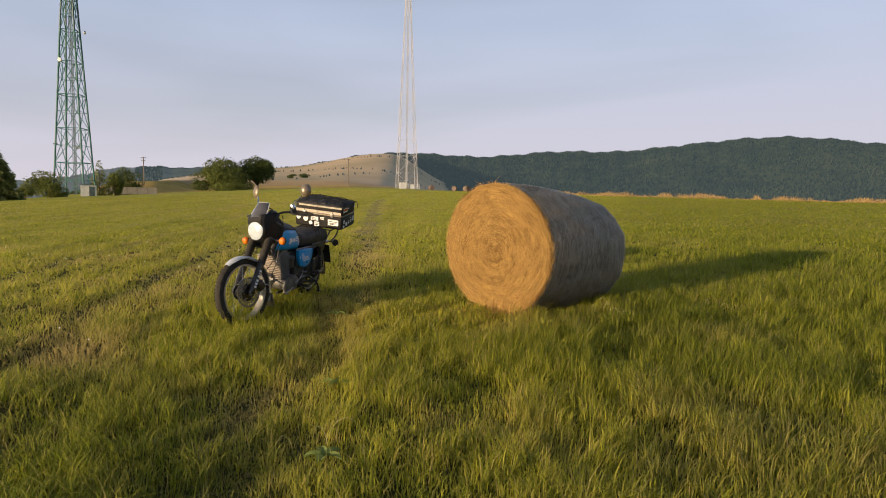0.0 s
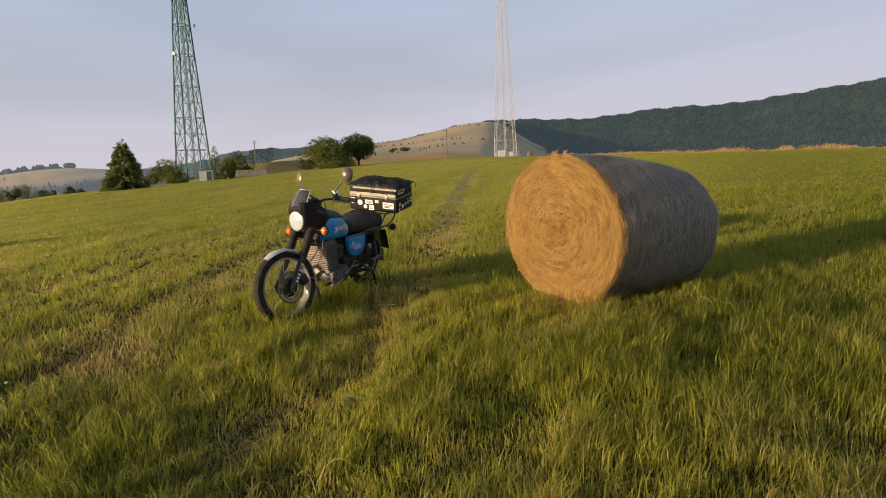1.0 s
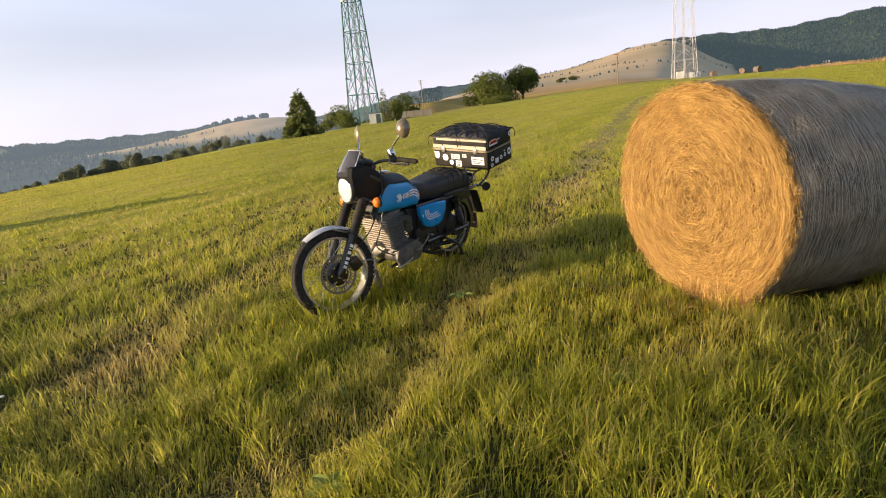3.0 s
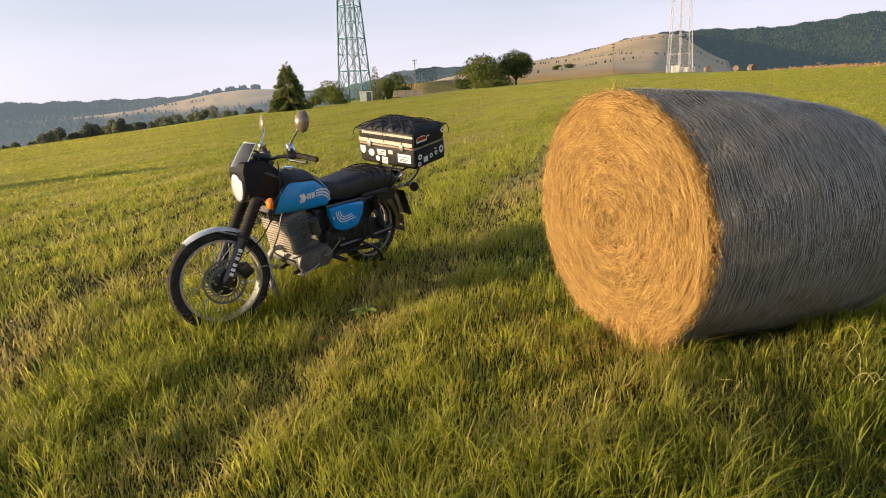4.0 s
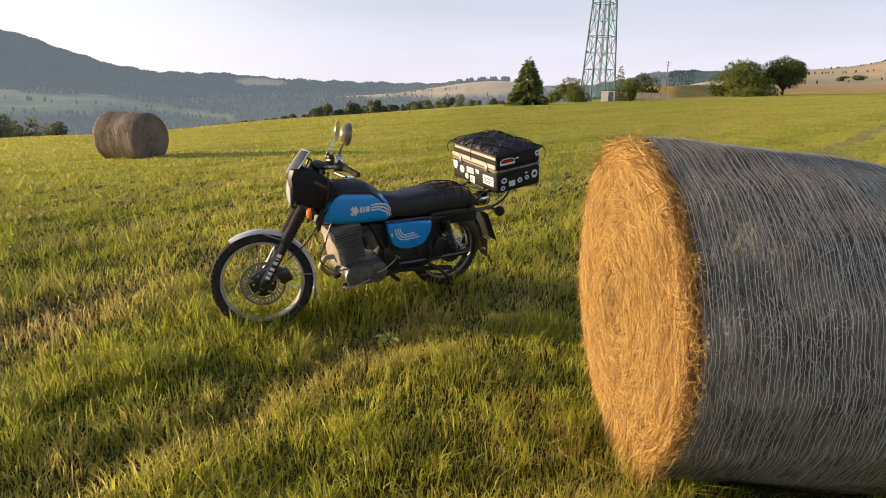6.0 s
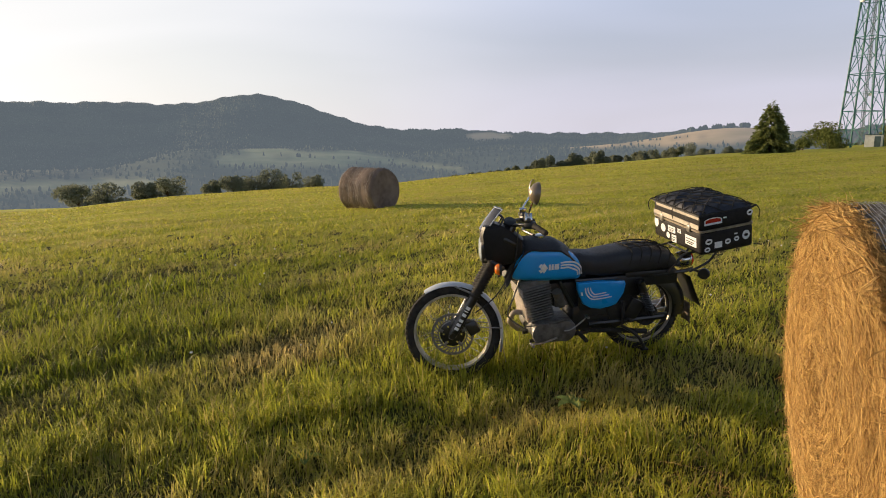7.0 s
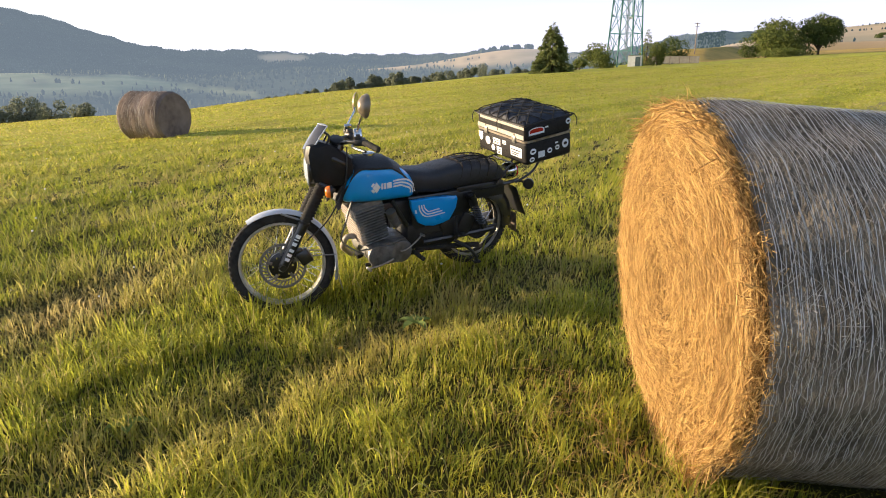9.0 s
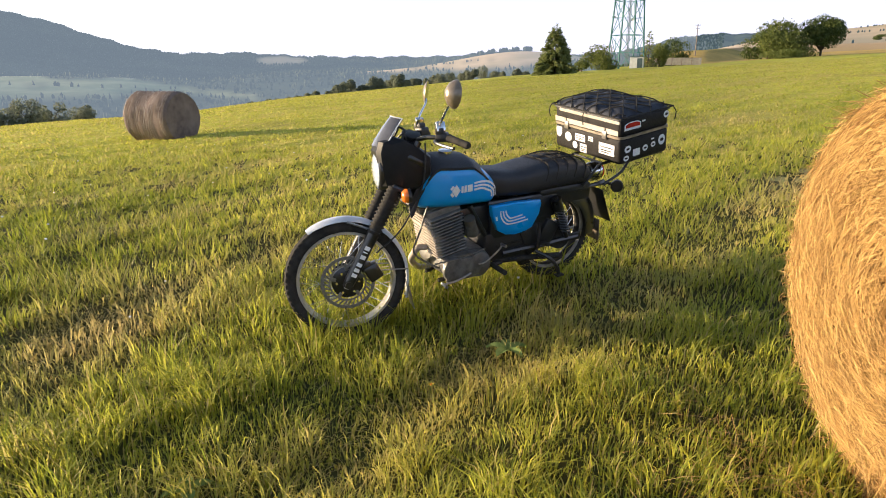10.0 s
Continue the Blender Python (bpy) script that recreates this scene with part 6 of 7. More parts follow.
def leafy(rng, name, width, height, lobes, count, size, material, label, category, stem=0.12, low=0.03):
    """A broadleaf bush or tree: tapered trunk with limbs, and a crown of leaf clumps in uneven lobes."""
    root = new(name)
    bm = bmesh.new()
    tube(bm, [(0, 0, -0.3), (0.05, 0, height * 0.25), (0.0, 0.1, height * 0.6)], [stem, stem * 0.7, stem * 0.25], 8)
    cs, rs = [], []
    for k in range(lobes):
        th, q = rng.uniform(0, 6.28), rng.uniform(0.15, 1.0) ** 0.6
        z = low + 0.08 + (0.68 - low) * rng.uniform(0, 1) ** 1.1
        span = math.sqrt(max(0.1, 1 - ((z - 0.36) / 0.55) ** 2))
        c = np.array([math.cos(th) * q * width * 0.40 * span, math.sin(th) * q * width * 0.40 * span, z * height])
        rad = rng.uniform(0.16, 0.27)
        cs.append(c)
        rs.append([width * rad, width * rad, min(height * rad * 1.15, c[2] * 0.95)])
        tube(bm, [(0, 0, height * 0.12), tuple(c * 0.6 + np.array([0, 0, height * 0.05])), tuple(c)], [stem * 0.6, stem * 0.3, stem * 0.1], 5)
    part("trunk", bm, M_BARK, root)
    v, q = leaf_cloud(rng, np.array(cs), np.array(rs), count, size)
    v[:, 2] = np.maximum(v[:, 2], low * height * 0.3)
    raw_mesh("crown", v, q, material, root)
    return tagged(root, label, category)


def spruce(rng, height, width, count, label):
    """A spruce: straight trunk, whorls of drooping boughs hung with needle sprays."""
    root = new("spruce_tree")
    bm = bmesh.new()
    tube(bm, [(0, 0, -0.3), (0, 0, height * 0.5), (0, 0, height * 0.98)], [height * 0.022, height * 0.013, 0.01], 8)
    vs, base = [], []
    tiers = 19
    for k in range(tiers):
        f = k / (tiers - 1)
        z = height * (0.06 + 0.92 * f)
        reach = width * 0.5 * (1 - f) ** 0.72 * rng.uniform(0.85, 1.1) + 0.06
        for j in range(max(4, int(11 * (1 - f) + 4))):
            th = rng.uniform(0, 6.28)
            tip = np.array([math.cos(th) * reach, math.sin(th) * reach, z - reach * 0.34 + 0.05 * height * 0.2])
            root_p = np.array([0, 0, z])
            if k < 14 and j < 6:
                tube(bm, [tuple(root_p), tuple((root_p + tip) / 2 + np.array([0, 0, reach * 0.05])), tuple(tip)], [0.03, 0.02, 0.006], 4)
            m = max(6, int(count * (reach / width) / 60))
            s = rng.uniform(0.2, 1.0, m)
            p = root_p + (tip - root_p) * s[:, None] + rng.normal(0, 0.05 * width * 0.35, (m, 3))
            d = (tip - root_p) / (np.linalg.norm(tip - root_p) + 1e-6)
            d = d + rng.normal(0, 0.35, (m, 3)) + np.array([0, 0, -0.25])
            d /= np.linalg.norm(d, axis=1, keepdims=True)
            sd = np.cross(d, rng.normal(0, 1, (m, 3)))
            sd /= np.linalg.norm(sd, axis=1, keepdims=True)
            ln = rng.uniform(0.20, 0.42, m)[:, None] * height / 6
            vs.append(np.stack([p, p + d * ln * 0.5 + sd * ln * 0.20, p + d * ln, p + d * ln * 0.5 - sd * ln * 0.20], 1).reshape(-1, 3))
    part("trunk", bm, M_BARK, root)
    v = np.concatenate(vs)
    raw_mesh("crown", v, np.arange(len(v)).reshape(-1, 4), M_NEEDLE, root)
    return tagged(root, label, "tree")


rng = np.random.default_rng(11)


def plant(ob, a, r, yaw=0, sink=0.1):
    x, y = polar(a, r)
    ob.matrix_world = pose(x, y, on_ground(x, y) - sink, 0, 0, yaw)
    return ob


plant(spruce(rng, 6.2, 5.4, 30000, "dark green spruce standing at the rim of the meadow"), 72.7, 84, 0, 0.4)
plant(spruce(rng, 6.6, 3.8, 2600, "spruce growing beside the lattice mast"), 65.35, 134)
plant(leafy(rng, "bush", 6.2, 4.4, 12, 5200, 0.13, M_LEAF, "broad green bush beside the mast", "bush"), 68.9, 112)
plant(leafy(rng, "bush", 3.0, 2.0, 7, 1500, 0.12, M_LEAF, "low green bush beside the mast", "bush"), 70.6, 104)
plant(leafy(rng, "bush", 2.7, 4.1, 9, 2600, 0.12, M_LEAF, "upright green bush in front of the mast", "bush"), 64.4, 112)
plant(leafy(rng, "tree", 6.0, 5.6, 12, 4200, 0.15, M_LEAF_DARK, "dark round tree behind the fence", "tree", 0.2), 63.3, 140)
plant(leafy(rng, "bush", 13.0, 6.8, 22, 13000, 0.19, M_LEAF, "large spreading green bush at the rim of the meadow", "bush", 0.2), 56.5, 132)
plant(leafy(rng, "tree", 8.4, 7.4, 16, 8000, 0.18, M_LEAF_DARK, "dark broad tree with a bare stem beside a bush", "tree", 0.22, 0.3), 53.0, 136)
plant(leafy(rng, "bush", 7.0, 1.6, 9, 2200, 0.13, M_LEAF, "low scrub in front of larger bushes", "bush", 0.08, 0.05), 55.4, 122)
plant(leafy(rng, "bush", 5.0, 2.2, 8, 1800, 0.15, M_LEAF_DARK, "low scrub behind the rim of the meadow", "bush", 0.08, 0.05), 34.8, 205)
rng_hedge = np.random.default_rng(41)
for a, w, h in ((33.4, 6.0, 2.6), (32.2, 7.0, 3.1), (30.9, 6.5, 2.4)):
    plant(leafy(rng_hedge, "bush", w, h, 8, 1600, 0.16, M_LEAF_DARK, "dark hedge bush behind the rim of the meadow", "bush", 0.08, 0.05), a, 205)
plant(leafy(rng, "bush", 20.0, 7.0, 8, 2400, 0.45, M_LEAF_DARK, "dark hedge on the stubble field", "bush", 0.1, 0.05), 49.6, 1000)
plant(leafy(rng, "bush", 22.0, 7.4, 8, 2400, 0.45, M_LEAF_DARK, "dark hedge on the stubble field", "bush", 0.1, 0.05), 48.6, 1010)
# scrub and trees below the lower rim of the meadow
for a, r, w, h, m in ((124.6, 52, 2.0, 1.5, M_LEAF_HAZED), (123.0, 54, 3.0, 1.9, M_LEAF_HAZED), (119.5, 58, 2.2, 1.3, M_LEAF_HAZED), (117.9, 60, 2.6, 1.7, M_LEAF_HAZED), (116.2, 62, 3.0, 1.8, M_LEAF_HAZED),
                      (114.6, 62, 2.6, 2.3, M_LEAF_HAZED), (113.2, 66, 2.8, 2.1, M_LEAF_HAZED), (111.0, 68, 2.4, 1.7, M_LEAF_HAZED),
                      (127.5, 52, 3.2, 1.9, M_LEAF_HAZED), (129.5, 50, 3.0, 2.0, M_LEAF_HAZED)):
    x, y = polar(a, r)
    ground = on_ground(x, y) - 0.1
    # tall enough to look over the rim from below it
    tall = max(h, math.tan(radians(float(edge_angle(a)))) * r + EYE0[2] + 0.02 * h - ground)
    b = leafy(rng, "bush", max(w, 0.55 * tall), tall, 11, 2600, 0.08, m, "green scrub beyond the lower rim of the meadow", "bush", 0.07, 0.05)
    b.matrix_world = pose(x, y, ground, 0, 0, rng.uniform(0, 360))


# a loose row of trees that stands down the slope and looks over the rim
rng_row = np.random.default_rng(77)
a = 75.6
while a < 99:
    r = float(edge_radius(a)) * rng_row.uniform(1.2, 1.5)
    x, y = polar(a, r)
    ground = on_ground(x, y) - 0.15
    over = float(np.interp(a, (75.5, 78, 81, 84, 87, 90, 92, 94, 96, 99), (0.45, 1.0, 1.05, 1.0, 1.2, 1.15, 0.8, 0.5, 0.35, 0.2))) * rng_row.uniform(0.5, 1.15)
    tall = math.tan(radians(float(edge_angle(a)) + over)) * r + EYE0[2] - ground
    wide = r * radians(rng_row.uniform(1.3, 3.0))
    t = leafy(rng_row, "tree", min(wide, 1.1 * tall), tall, int(rng_row.integers(7, 14)), 3600, 0.14, M_LEAF_HAZED, "green tree in a loose row beyond the rim of the meadow", "tree", 0.10, 0.12)
    t.matrix_world = pose(x, y, ground, 0, 0, rng_row.uniform(0, 360))
    a += rng_row.uniform(0.35, 1.15)


def far_woods(rng):
    """Thousands of small far crowns as one sheet of woodland."""
    spots = []

    def add(n, a0, a1, r0, r1, test=None, h=(9, 15)):
        a, r = rng.uniform(a0, a1, n), np.sqrt(rng.uniform(r0 ** 2, r1 ** 2, n))
        use = land_use(a, r)
        keep = use == 3
        if test is not None:
            keep = test(a, r, use)
        a, r = a[keep], r[keep]
        spots.append(np.stack([a, r, rng.uniform(*h, len(a))], 1))
    add(26000, -30, 48, 2100, 4250, None, (9, 15))
    add(8000, -30, 60, 4150, 4560, None, (3, 6))
    add(2600, -30, 40, 720, 1900, None, (12, 22))
    add(19000, 60, 140, 2100, 4250, None, (9, 14))
    add(10000, 60, 140, 4150, 4560, None, (2, 4.5))
    add(4200, 88, 140, 720, 2300, None, (6, 11))
    add(1900, 66, 92, 710, 2100, None, (5, 9))
    # hedges and belts on the stubble fields
    add(4200, 36, 60, 800, 1900, lambda a, r, u: (np.abs(r - 1250 - 19 * (a - 45)) < 13) | (np.abs(r - 1600 - 11 * (a - 45)) < 9) | (np.abs(r - 980 + 24 * (a - 48)) < 8), (2.5, 5))
    add(420, 75, 80, 1770, 1820, lambda a, r, u: np.sin(a * 6) > -0.2, (8, 14))
    s = np.concatenate(spots)
    n = len(s)
    x, y = EYE0[0] - s[:, 1] * np.sin(np.radians(s[:, 0])), EYE0[1] + s[:, 1] * np.cos(np.radians(s[:, 0]))
    z = ground_height(x, y)
    h = s[:, 2]
    pine = rng.uniform(0, 1, n) < 0.55
    k = 3
    th = np.linspace(0, 2 * np.pi, k, endpoint=False)[None, :] + rng.uniform(0, 6, n)[:, None]
    rings = []
    for f_z, w_p, w_b in ((0.05, 0.25, 0.30), (0.60, 0.13, 0.36)):
        w = np.where(pine, w_p, w_b)[:, None] * h[:, None] * rng.uniform(0.8, 1.25, (n, k))
        rings.append(np.stack([x[:, None] + w * np.cos(th), y[:, None] + w * np.sin(th), (z + h * f_z)[:, None] + rng.normal(0, 0.04, (n, k)) * h[:, None]], -1))
    tip = np.stack([x, y, z + h], -1)[:, None, :]
    v = np.concatenate(rings + [tip], 1)
    m = 2 * k + 1
    faces = []
    for lv in range(1):
        for j in range(k):
            a0, a1 = lv * k + j, lv * k + (j + 1) % k
            faces += [(a0, a1, a1 + k), (a0, a1 + k, a0 + k)]
    for j in range(k):
        faces.append((k + j, k + (j + 1) % k, 2 * k))
    # haze is in the wood's emission, so each side takes its own copy
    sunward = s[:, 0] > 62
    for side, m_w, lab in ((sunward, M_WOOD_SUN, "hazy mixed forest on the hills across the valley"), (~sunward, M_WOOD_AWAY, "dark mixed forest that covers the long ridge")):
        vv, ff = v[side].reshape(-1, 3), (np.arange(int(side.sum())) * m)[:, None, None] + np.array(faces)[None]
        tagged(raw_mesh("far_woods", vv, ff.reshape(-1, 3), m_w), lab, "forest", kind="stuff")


far_woods(rng)


# ---- lattice masts ----
def lattice_mast(name, legs, bays, base, top, height, leg_r, m_low, m_high, split, label):
    """A tapered lattice mast with crossed braces in every bay; its legs and bays are parts."""
    root = new(name)

    def corner(k, z):
        w = (base + (top - base) * min(1, z / (height * 0.80))) / 2 * (math.sqrt(2) if legs == 4 else 1.155)
        th = 2 * math.pi * k / legs + math.pi / 4
        return Vector((w * math.cos(th), w * math.sin(th), z))
    zs = [height * (1 - (1 - k / bays) ** 1.18) for k in range(bays + 1)]
    for k in range(legs):
        for nm, part_z, m in (("leg", [z for z in zs if z <= split + 0.01], m_low), ("leg", [max(z for z in zs if z <= split + 0.01)] + [z for z in zs if z > split + 0.01], m_high)):
            if len(part_z) > 1:
                bm = bmesh.new()
                tube(bm, [corner(k, z) for z in part_z], leg_r, 6)
                part(nm, bm, m, root)
    for i in range(bays):
        z0, z1 = zs[i], zs[i + 1]
        bm = bmesh.new()
        for k in range(legs):
            a0, b0, a1, b1 = corner(k, z0), corner((k + 1) % legs, z0), corner(k, z1), corner((k + 1) % legs, z1)
            tube(bm, [a0, b1], leg_r * 0.42, 4)
            tube(bm, [b0, a1], leg_r * 0.42, 4)
            tube(bm, [a1, b1], leg_r * 0.55, 4)
            if legs == 4:
                tube(bm, [(a0 + b1) / 2, (a1 + b1) / 2], leg_r * 0.35, 4)
                tube(bm, [a0 + (a1 - a0) * 0.5, a0 + (b1 - a0) * 0.5], leg_r * 0.3, 4)
                tube(bm, [b0 + (b1 - b0) * 0.5, b0 + (a1 - b0) * 0.5], leg_r * 0.3, 4)
        part("bracing", bm, m_low if z0 < split else m_high, root)
    bm = bmesh.new()
    q = 0.28
    for sx in (-q, q):
        tube(bm, [(sx, 0.3, 0.5), (sx, 0.1, height * 0.97)], 0.05, 5)
    for k in range(int(height / 1.2)):
        box(bm, (0, 0.3 - 0.2 * (k * 1.2) / height, 0.8 + k * 1.2), (2 * q, 0.05, 0.05))
    for sx in (-0.1, 0.0, 0.1):
        tube(bm, [(sx, 0.38, 0.5), (sx, 0.15, height * 0.95)], 0.04, 4)
    part("cable_ladder", bm, m_high, root)
    return tagged(root, label, "lattice mast")


mast = lattice_mast("lattice_mast", 4, 9, 5.0, 1.5, 47.0, 0.155, M_GREEN_STEEL, M_GALV, 30.0, "tall green and grey lattice radio mast with panel antennas")
mx, my = polar(67.1, 128.0)
mast.matrix_world = pose(mx, my, on_ground(mx, my) - 0.2, 0, 0, 66.35 - 22)
for k in range(6):
    th = radians(60 * k + 15)
    bm = bmesh.new()
    box(bm, (1.75 * math.cos(th), 1.75 * math.sin(th), 38.6), (0.18, 0.34, 2.3), 0.04, Matrix.Rotation(th, 4, "Z"))
    part("panel_antenna", bm, M_WHITE, mast, "white panel antenna")
bm = bmesh.new()
for z in (37.6, 39.6):
    tube(bm, [(1.65 * math.cos(radians(a)), 1.65 * math.sin(radians(a)), z) for a in range(0, 360, 30)], 0.05, 5, close=True)
part("antenna_ring", bm, M_GALV, mast)
for z, th, s in ((23.5, 250, 0.35), (9.0, 100, 0.3), (29, 30, 0.3)):
    bm = bmesh.new()
    w = 3.1 - z * 0.035
    lathe(bm, [(0, 0.05), (0.08, s), (0.30, s), (0.34, s * 0.6)], 16, Matrix.Translation((w * math.cos(radians(th)), w * math.sin(radians(th)), z)) @ Matrix.Rotation(radians(th - 90), 4, "Z"))
    part("dish_antenna", bm, M_WHITE, mast, "small dish")
bm = bmesh.new()
tube(bm, [(-3.0, 2.8, 9.4), (-4.6, 3.9, 9.6)], 0.05, 5)
box(bm, (-4.7, 4.0, 9.7), (0.7, 0.25, 0.3), 0.05)
part("floodlight_arm", bm, M_GALV, mast)
mast2 = lattice_mast("lattice_mast", 4, 17, 7.0, 1.5, 84.0, 0.09, M_TOWER_WHITE, M_TOWER_WHITE, 400, "tall pale painted lattice radio mast on the rise")
nx_, ny_ = polar(39.55, 222.0)
mast2.matrix_world = pose(nx_, ny_, on_ground(nx_, ny_) - 0.1, 0, 0, 39.55 + 8)
bm = bmesh.new()
box(bm, (-1.6, -2.0, 1.1), (2.2, 1.5, 2.2))
box(bm, (1.6, -2.4, 0.8), (1.2, 1.0, 1.6))
part("cabinet", bm, M_WHITE, mast2, "pale equipment cabinets")
bm = bmesh.new()
for k in range(9):
    box(bm, (-4 + k, -3.9, 0.8), (0.08, 0.08, 1.6))
for z in (0.3, 0.9, 1.5):
    box(bm, (0, -3.9, z), (8.1, 0.05, 0.06))
part("fence", bm, M_WHITE, mast2, "pale fence")

# white cabinet and fence at the foot of the nearer mast
cab = new("equipment_cabinet")
cx, cy = polar(66.2, 123.0)
cab.matrix_world = pose(cx, cy, on_ground(cx, cy) - 0.2, 0, 0, 66)
tagged(cab, "white equipment hut at the foot of the mast", "hut")
bm = bmesh.new()
box(bm, (0, 0, 1.0), (2.4, 2.0, 2.1))
part("wall", bm, M_WHITE, cab)
bm = bmesh.new()
box(bm, (0, 0, 2.12), (2.6, 2.2, 0.12))
part("roof", bm, M_GALV, cab)
bm = bmesh.new()
box(bm, (0.5, -1.02, 0.95), (0.85, 0.05, 1.8))
part("door", bm, M_GALV, cab)
fen = new("fence")
fx, fy = polar(62.6, 122.0)
fen.matrix_world = pose(fx, fy, on_ground(fx, fy) - 0.1, 0, 0, 62.6)
tagged(fen, "weathered grey panel fence beside the mast", "fence")
for k in range(5):
    bm = bmesh.new()
    box(bm, (-4.2 + 1.6 * k, 0, 0.80), (1.54, 0.06, 1.2))
    part("panel", bm, M_CONCRETE, fen)
    bm = bmesh.new()
    box(bm, (-5.0 + 1.6 * k, 0, 0.75), (0.10, 0.10, 1.5))
    part("post", bm, M_WOOD_POLE, fen)


def power_pole(a, r, h):
    root = new("power_pole")
    x, y = polar(a, r)
    root.matrix_world = pose(x, y, on_ground(x, y) - 0.2, 0, 0, a + 30)
    bm = bmesh.new()
    tube(bm, [(0, 0, 0), (0, 0, h)], [0.17, 0.12], 8)
    part("pole", bm, M_WOOD_POLE, root)
    for z, w in ((h - 0.25, 1.7), (h - 1.1, 1.3)):
        bm = bmesh.new()
        box(bm, (0, 0, z), (w, 0.1, 0.12), 0.01)
        part("cross_arm", bm, M_WOOD_POLE, root)
        for s in (-0.45, 0, 0.45):
            bm = bmesh.new()
            lathe(bm, [(0, 0.03), (0.05, 0.07), (0.16, 0.06), (0.24, 0.04)], 8, Matrix.Translation((s * w, 0, z + 0.05)) @ Matrix.Rotation(radians(90), 4, "X"))
            part("insulator", bm, M_WHITE, root)
    return tagged(root, "weathered wooden power pole with cross arms", "power pole", group="power poles")


poles = [power_pole(61.85, 205, 8.8), power_pole(44.85, 205, 9.2), power_pole(29.5, 205, EYE0[2] + 205 * math.tan(radians(1.04)) - on_ground(*polar(29.5, 205)) + 0.2)]


# ---- grass ----
def build_grass(rng):
    """The meadow's blades, thick where the path runs and thinning with distance, drier along the wheel tracks."""
    path = np.array([(-0.95, 0.75), (-1.05, 1.7), (-1.3, 2.4), (-1.75, 3.2), (-1.8, 4.2), (-1.85, 4.9), (-2.5, 4.3)])
    pts = []
    for x0, x1, y0, y1, cap in ((-12, 8, -9, 15, 5700), (-32, 26, -24, 36, 900), (-70, 30, -20, 75, 120)):
        n = int((x1 - x0) * (y1 - y0) * cap)
        p = np.stack([rng.uniform(x0, x1, n), rng.uniform(y0, y1, n)], 1).astype(np.float32)
        d = np.min(np.hypot(p[:, None, 0] - path[None, :, 0], p[:, None, 1] - path[None, :, 1]), 1)
        want = 5700 * np.minimum(1, (2.3 / np.maximum(d, 0.1)) ** 1.7)
        low = {5700: 900, 900: 120, 120: 0}[cap]
        keep = (want > low) & (rng.uniform(0, 1, n) < want / cap)
        if cap == 5700:
            keep &= want > 900
        elif cap == 900:
            keep &= (want <= 900)
        else:
            keep &= (want <= 120)
        a = np.degrees(np.arctan2(-(p[:, 0] + 1.5), p[:, 1] - 3.0))
        aside = ~(((a > -42) & (a < 150)) | (d < 2.0))   # thinner, with broader blades, where the path never looks
        keep &= ~aside | (rng.uniform(0, 1, n) < 0.13)
        pts.append(np.concatenate([p[keep], d[keep][:, None], aside[keep][:, None]], 1))
    p = np.concatenate(pts)
    n = len(p)
    broad = 1 + 1.6 * p[:, 3].astype(float)
    x, y, d = p[:, 0].astype(float), p[:, 1].astype(float), p[:, 2].astype(float)
    c = 0.8 * x + 0.6 * y
    s = 0.6 * x - 0.8 * y
    wob = 0.05 * np.sin(1.1 * s) + 0.05 * np.sin(2.6 * s + 1) + 0.10 * (value_noise(x, y, 0.6, 31) - 0.5)
    hue = value_noise(x, y, 0.8, 4) * 0.6 + value_noise(x, y, 0.23, 5) * 0.4
    # two wheel tracks: a narrow worn one and a broad dry one
    worn_c = worn_offset(x, y)[0]
    broad_c = c + wob - np.interp(s, (-40, -20, -12, -8.8, -7.5, -6.2, -4.5, -2, 4), (-7.0, -4.9, -4.1, -3.62, -3.42, -3.2, -2.75, -2.3, -1.9))
    gap = 0.35 + 0.65 * ease((value_noise(x, y, 0.45, 33) - 0.3) / 0.35)
    worn = np.exp(-(worn_c / (0.17 + 0.02 * np.clip(-9 - s, 0, 12))) ** 2) * gap * (1 - 0.55 * ease((s + 10) / 0.8) * ease((-6.6 - s) / 0.6))
    lanes = worn + 0.75 * np.exp(-((worn_c - 0.30) / 0.16) ** 2) * (1 - 0.5 * gap) + 0.85 * np.exp(-(broad_c / 0.36) ** 2) * gap
    lanes += sum(w * np.exp(-((broad_c - k) / 0.30) ** 2) for k, w in ((-2.1, 0.5), (-4.4, 0.7), (-6.3, 0.6), (-9.3, 0.6), (-12, 0.7), (-15, 0.6), (-19, 0.6)))
    # rows left by the mower
    left = ease((-0.9 - worn_c) / 1.2)
    swath = 0.5 + 0.5 * np.sin(2 * np.pi * broad_c / 0.66 + 2.2 * (value_noise(x, y, 1.7, 34) - 0.5) + 0.5 * np.sin(0.7 * s))
    blot = 0.10 * value_noise(x, y, 1.3, 1) + 0.25 * value_noise(x, y, 0.38, 2) + 0.36 * value_noise(x, y, 0.14, 3) + 0.29 * value_noise(x, y, 0.07, 9)
    away = ease((d - 5) / 14)
    tuft = ease((blot - 0.30) / 0.40) * (1 - 0.5 * away) + 0.22 * away
    rows = streaks(x, y)
    dry = np.clip(0.03 + 0.22 * ease((0.5 - c) / 2.5) * (1 - rows) * hue + 0.85 * lanes * (0.35 + 0.65 * hue) + 0.30 * ease((hue - 0.50) / 0.35) + 0.42 * left * (1 - swath) * (0.3 + 0.7 * hue) + rng.normal(0, 0.15, n), 0, 1)
    dry = np.where(rng.uniform(0, 1, n) < 0.07, 0.85, dry)
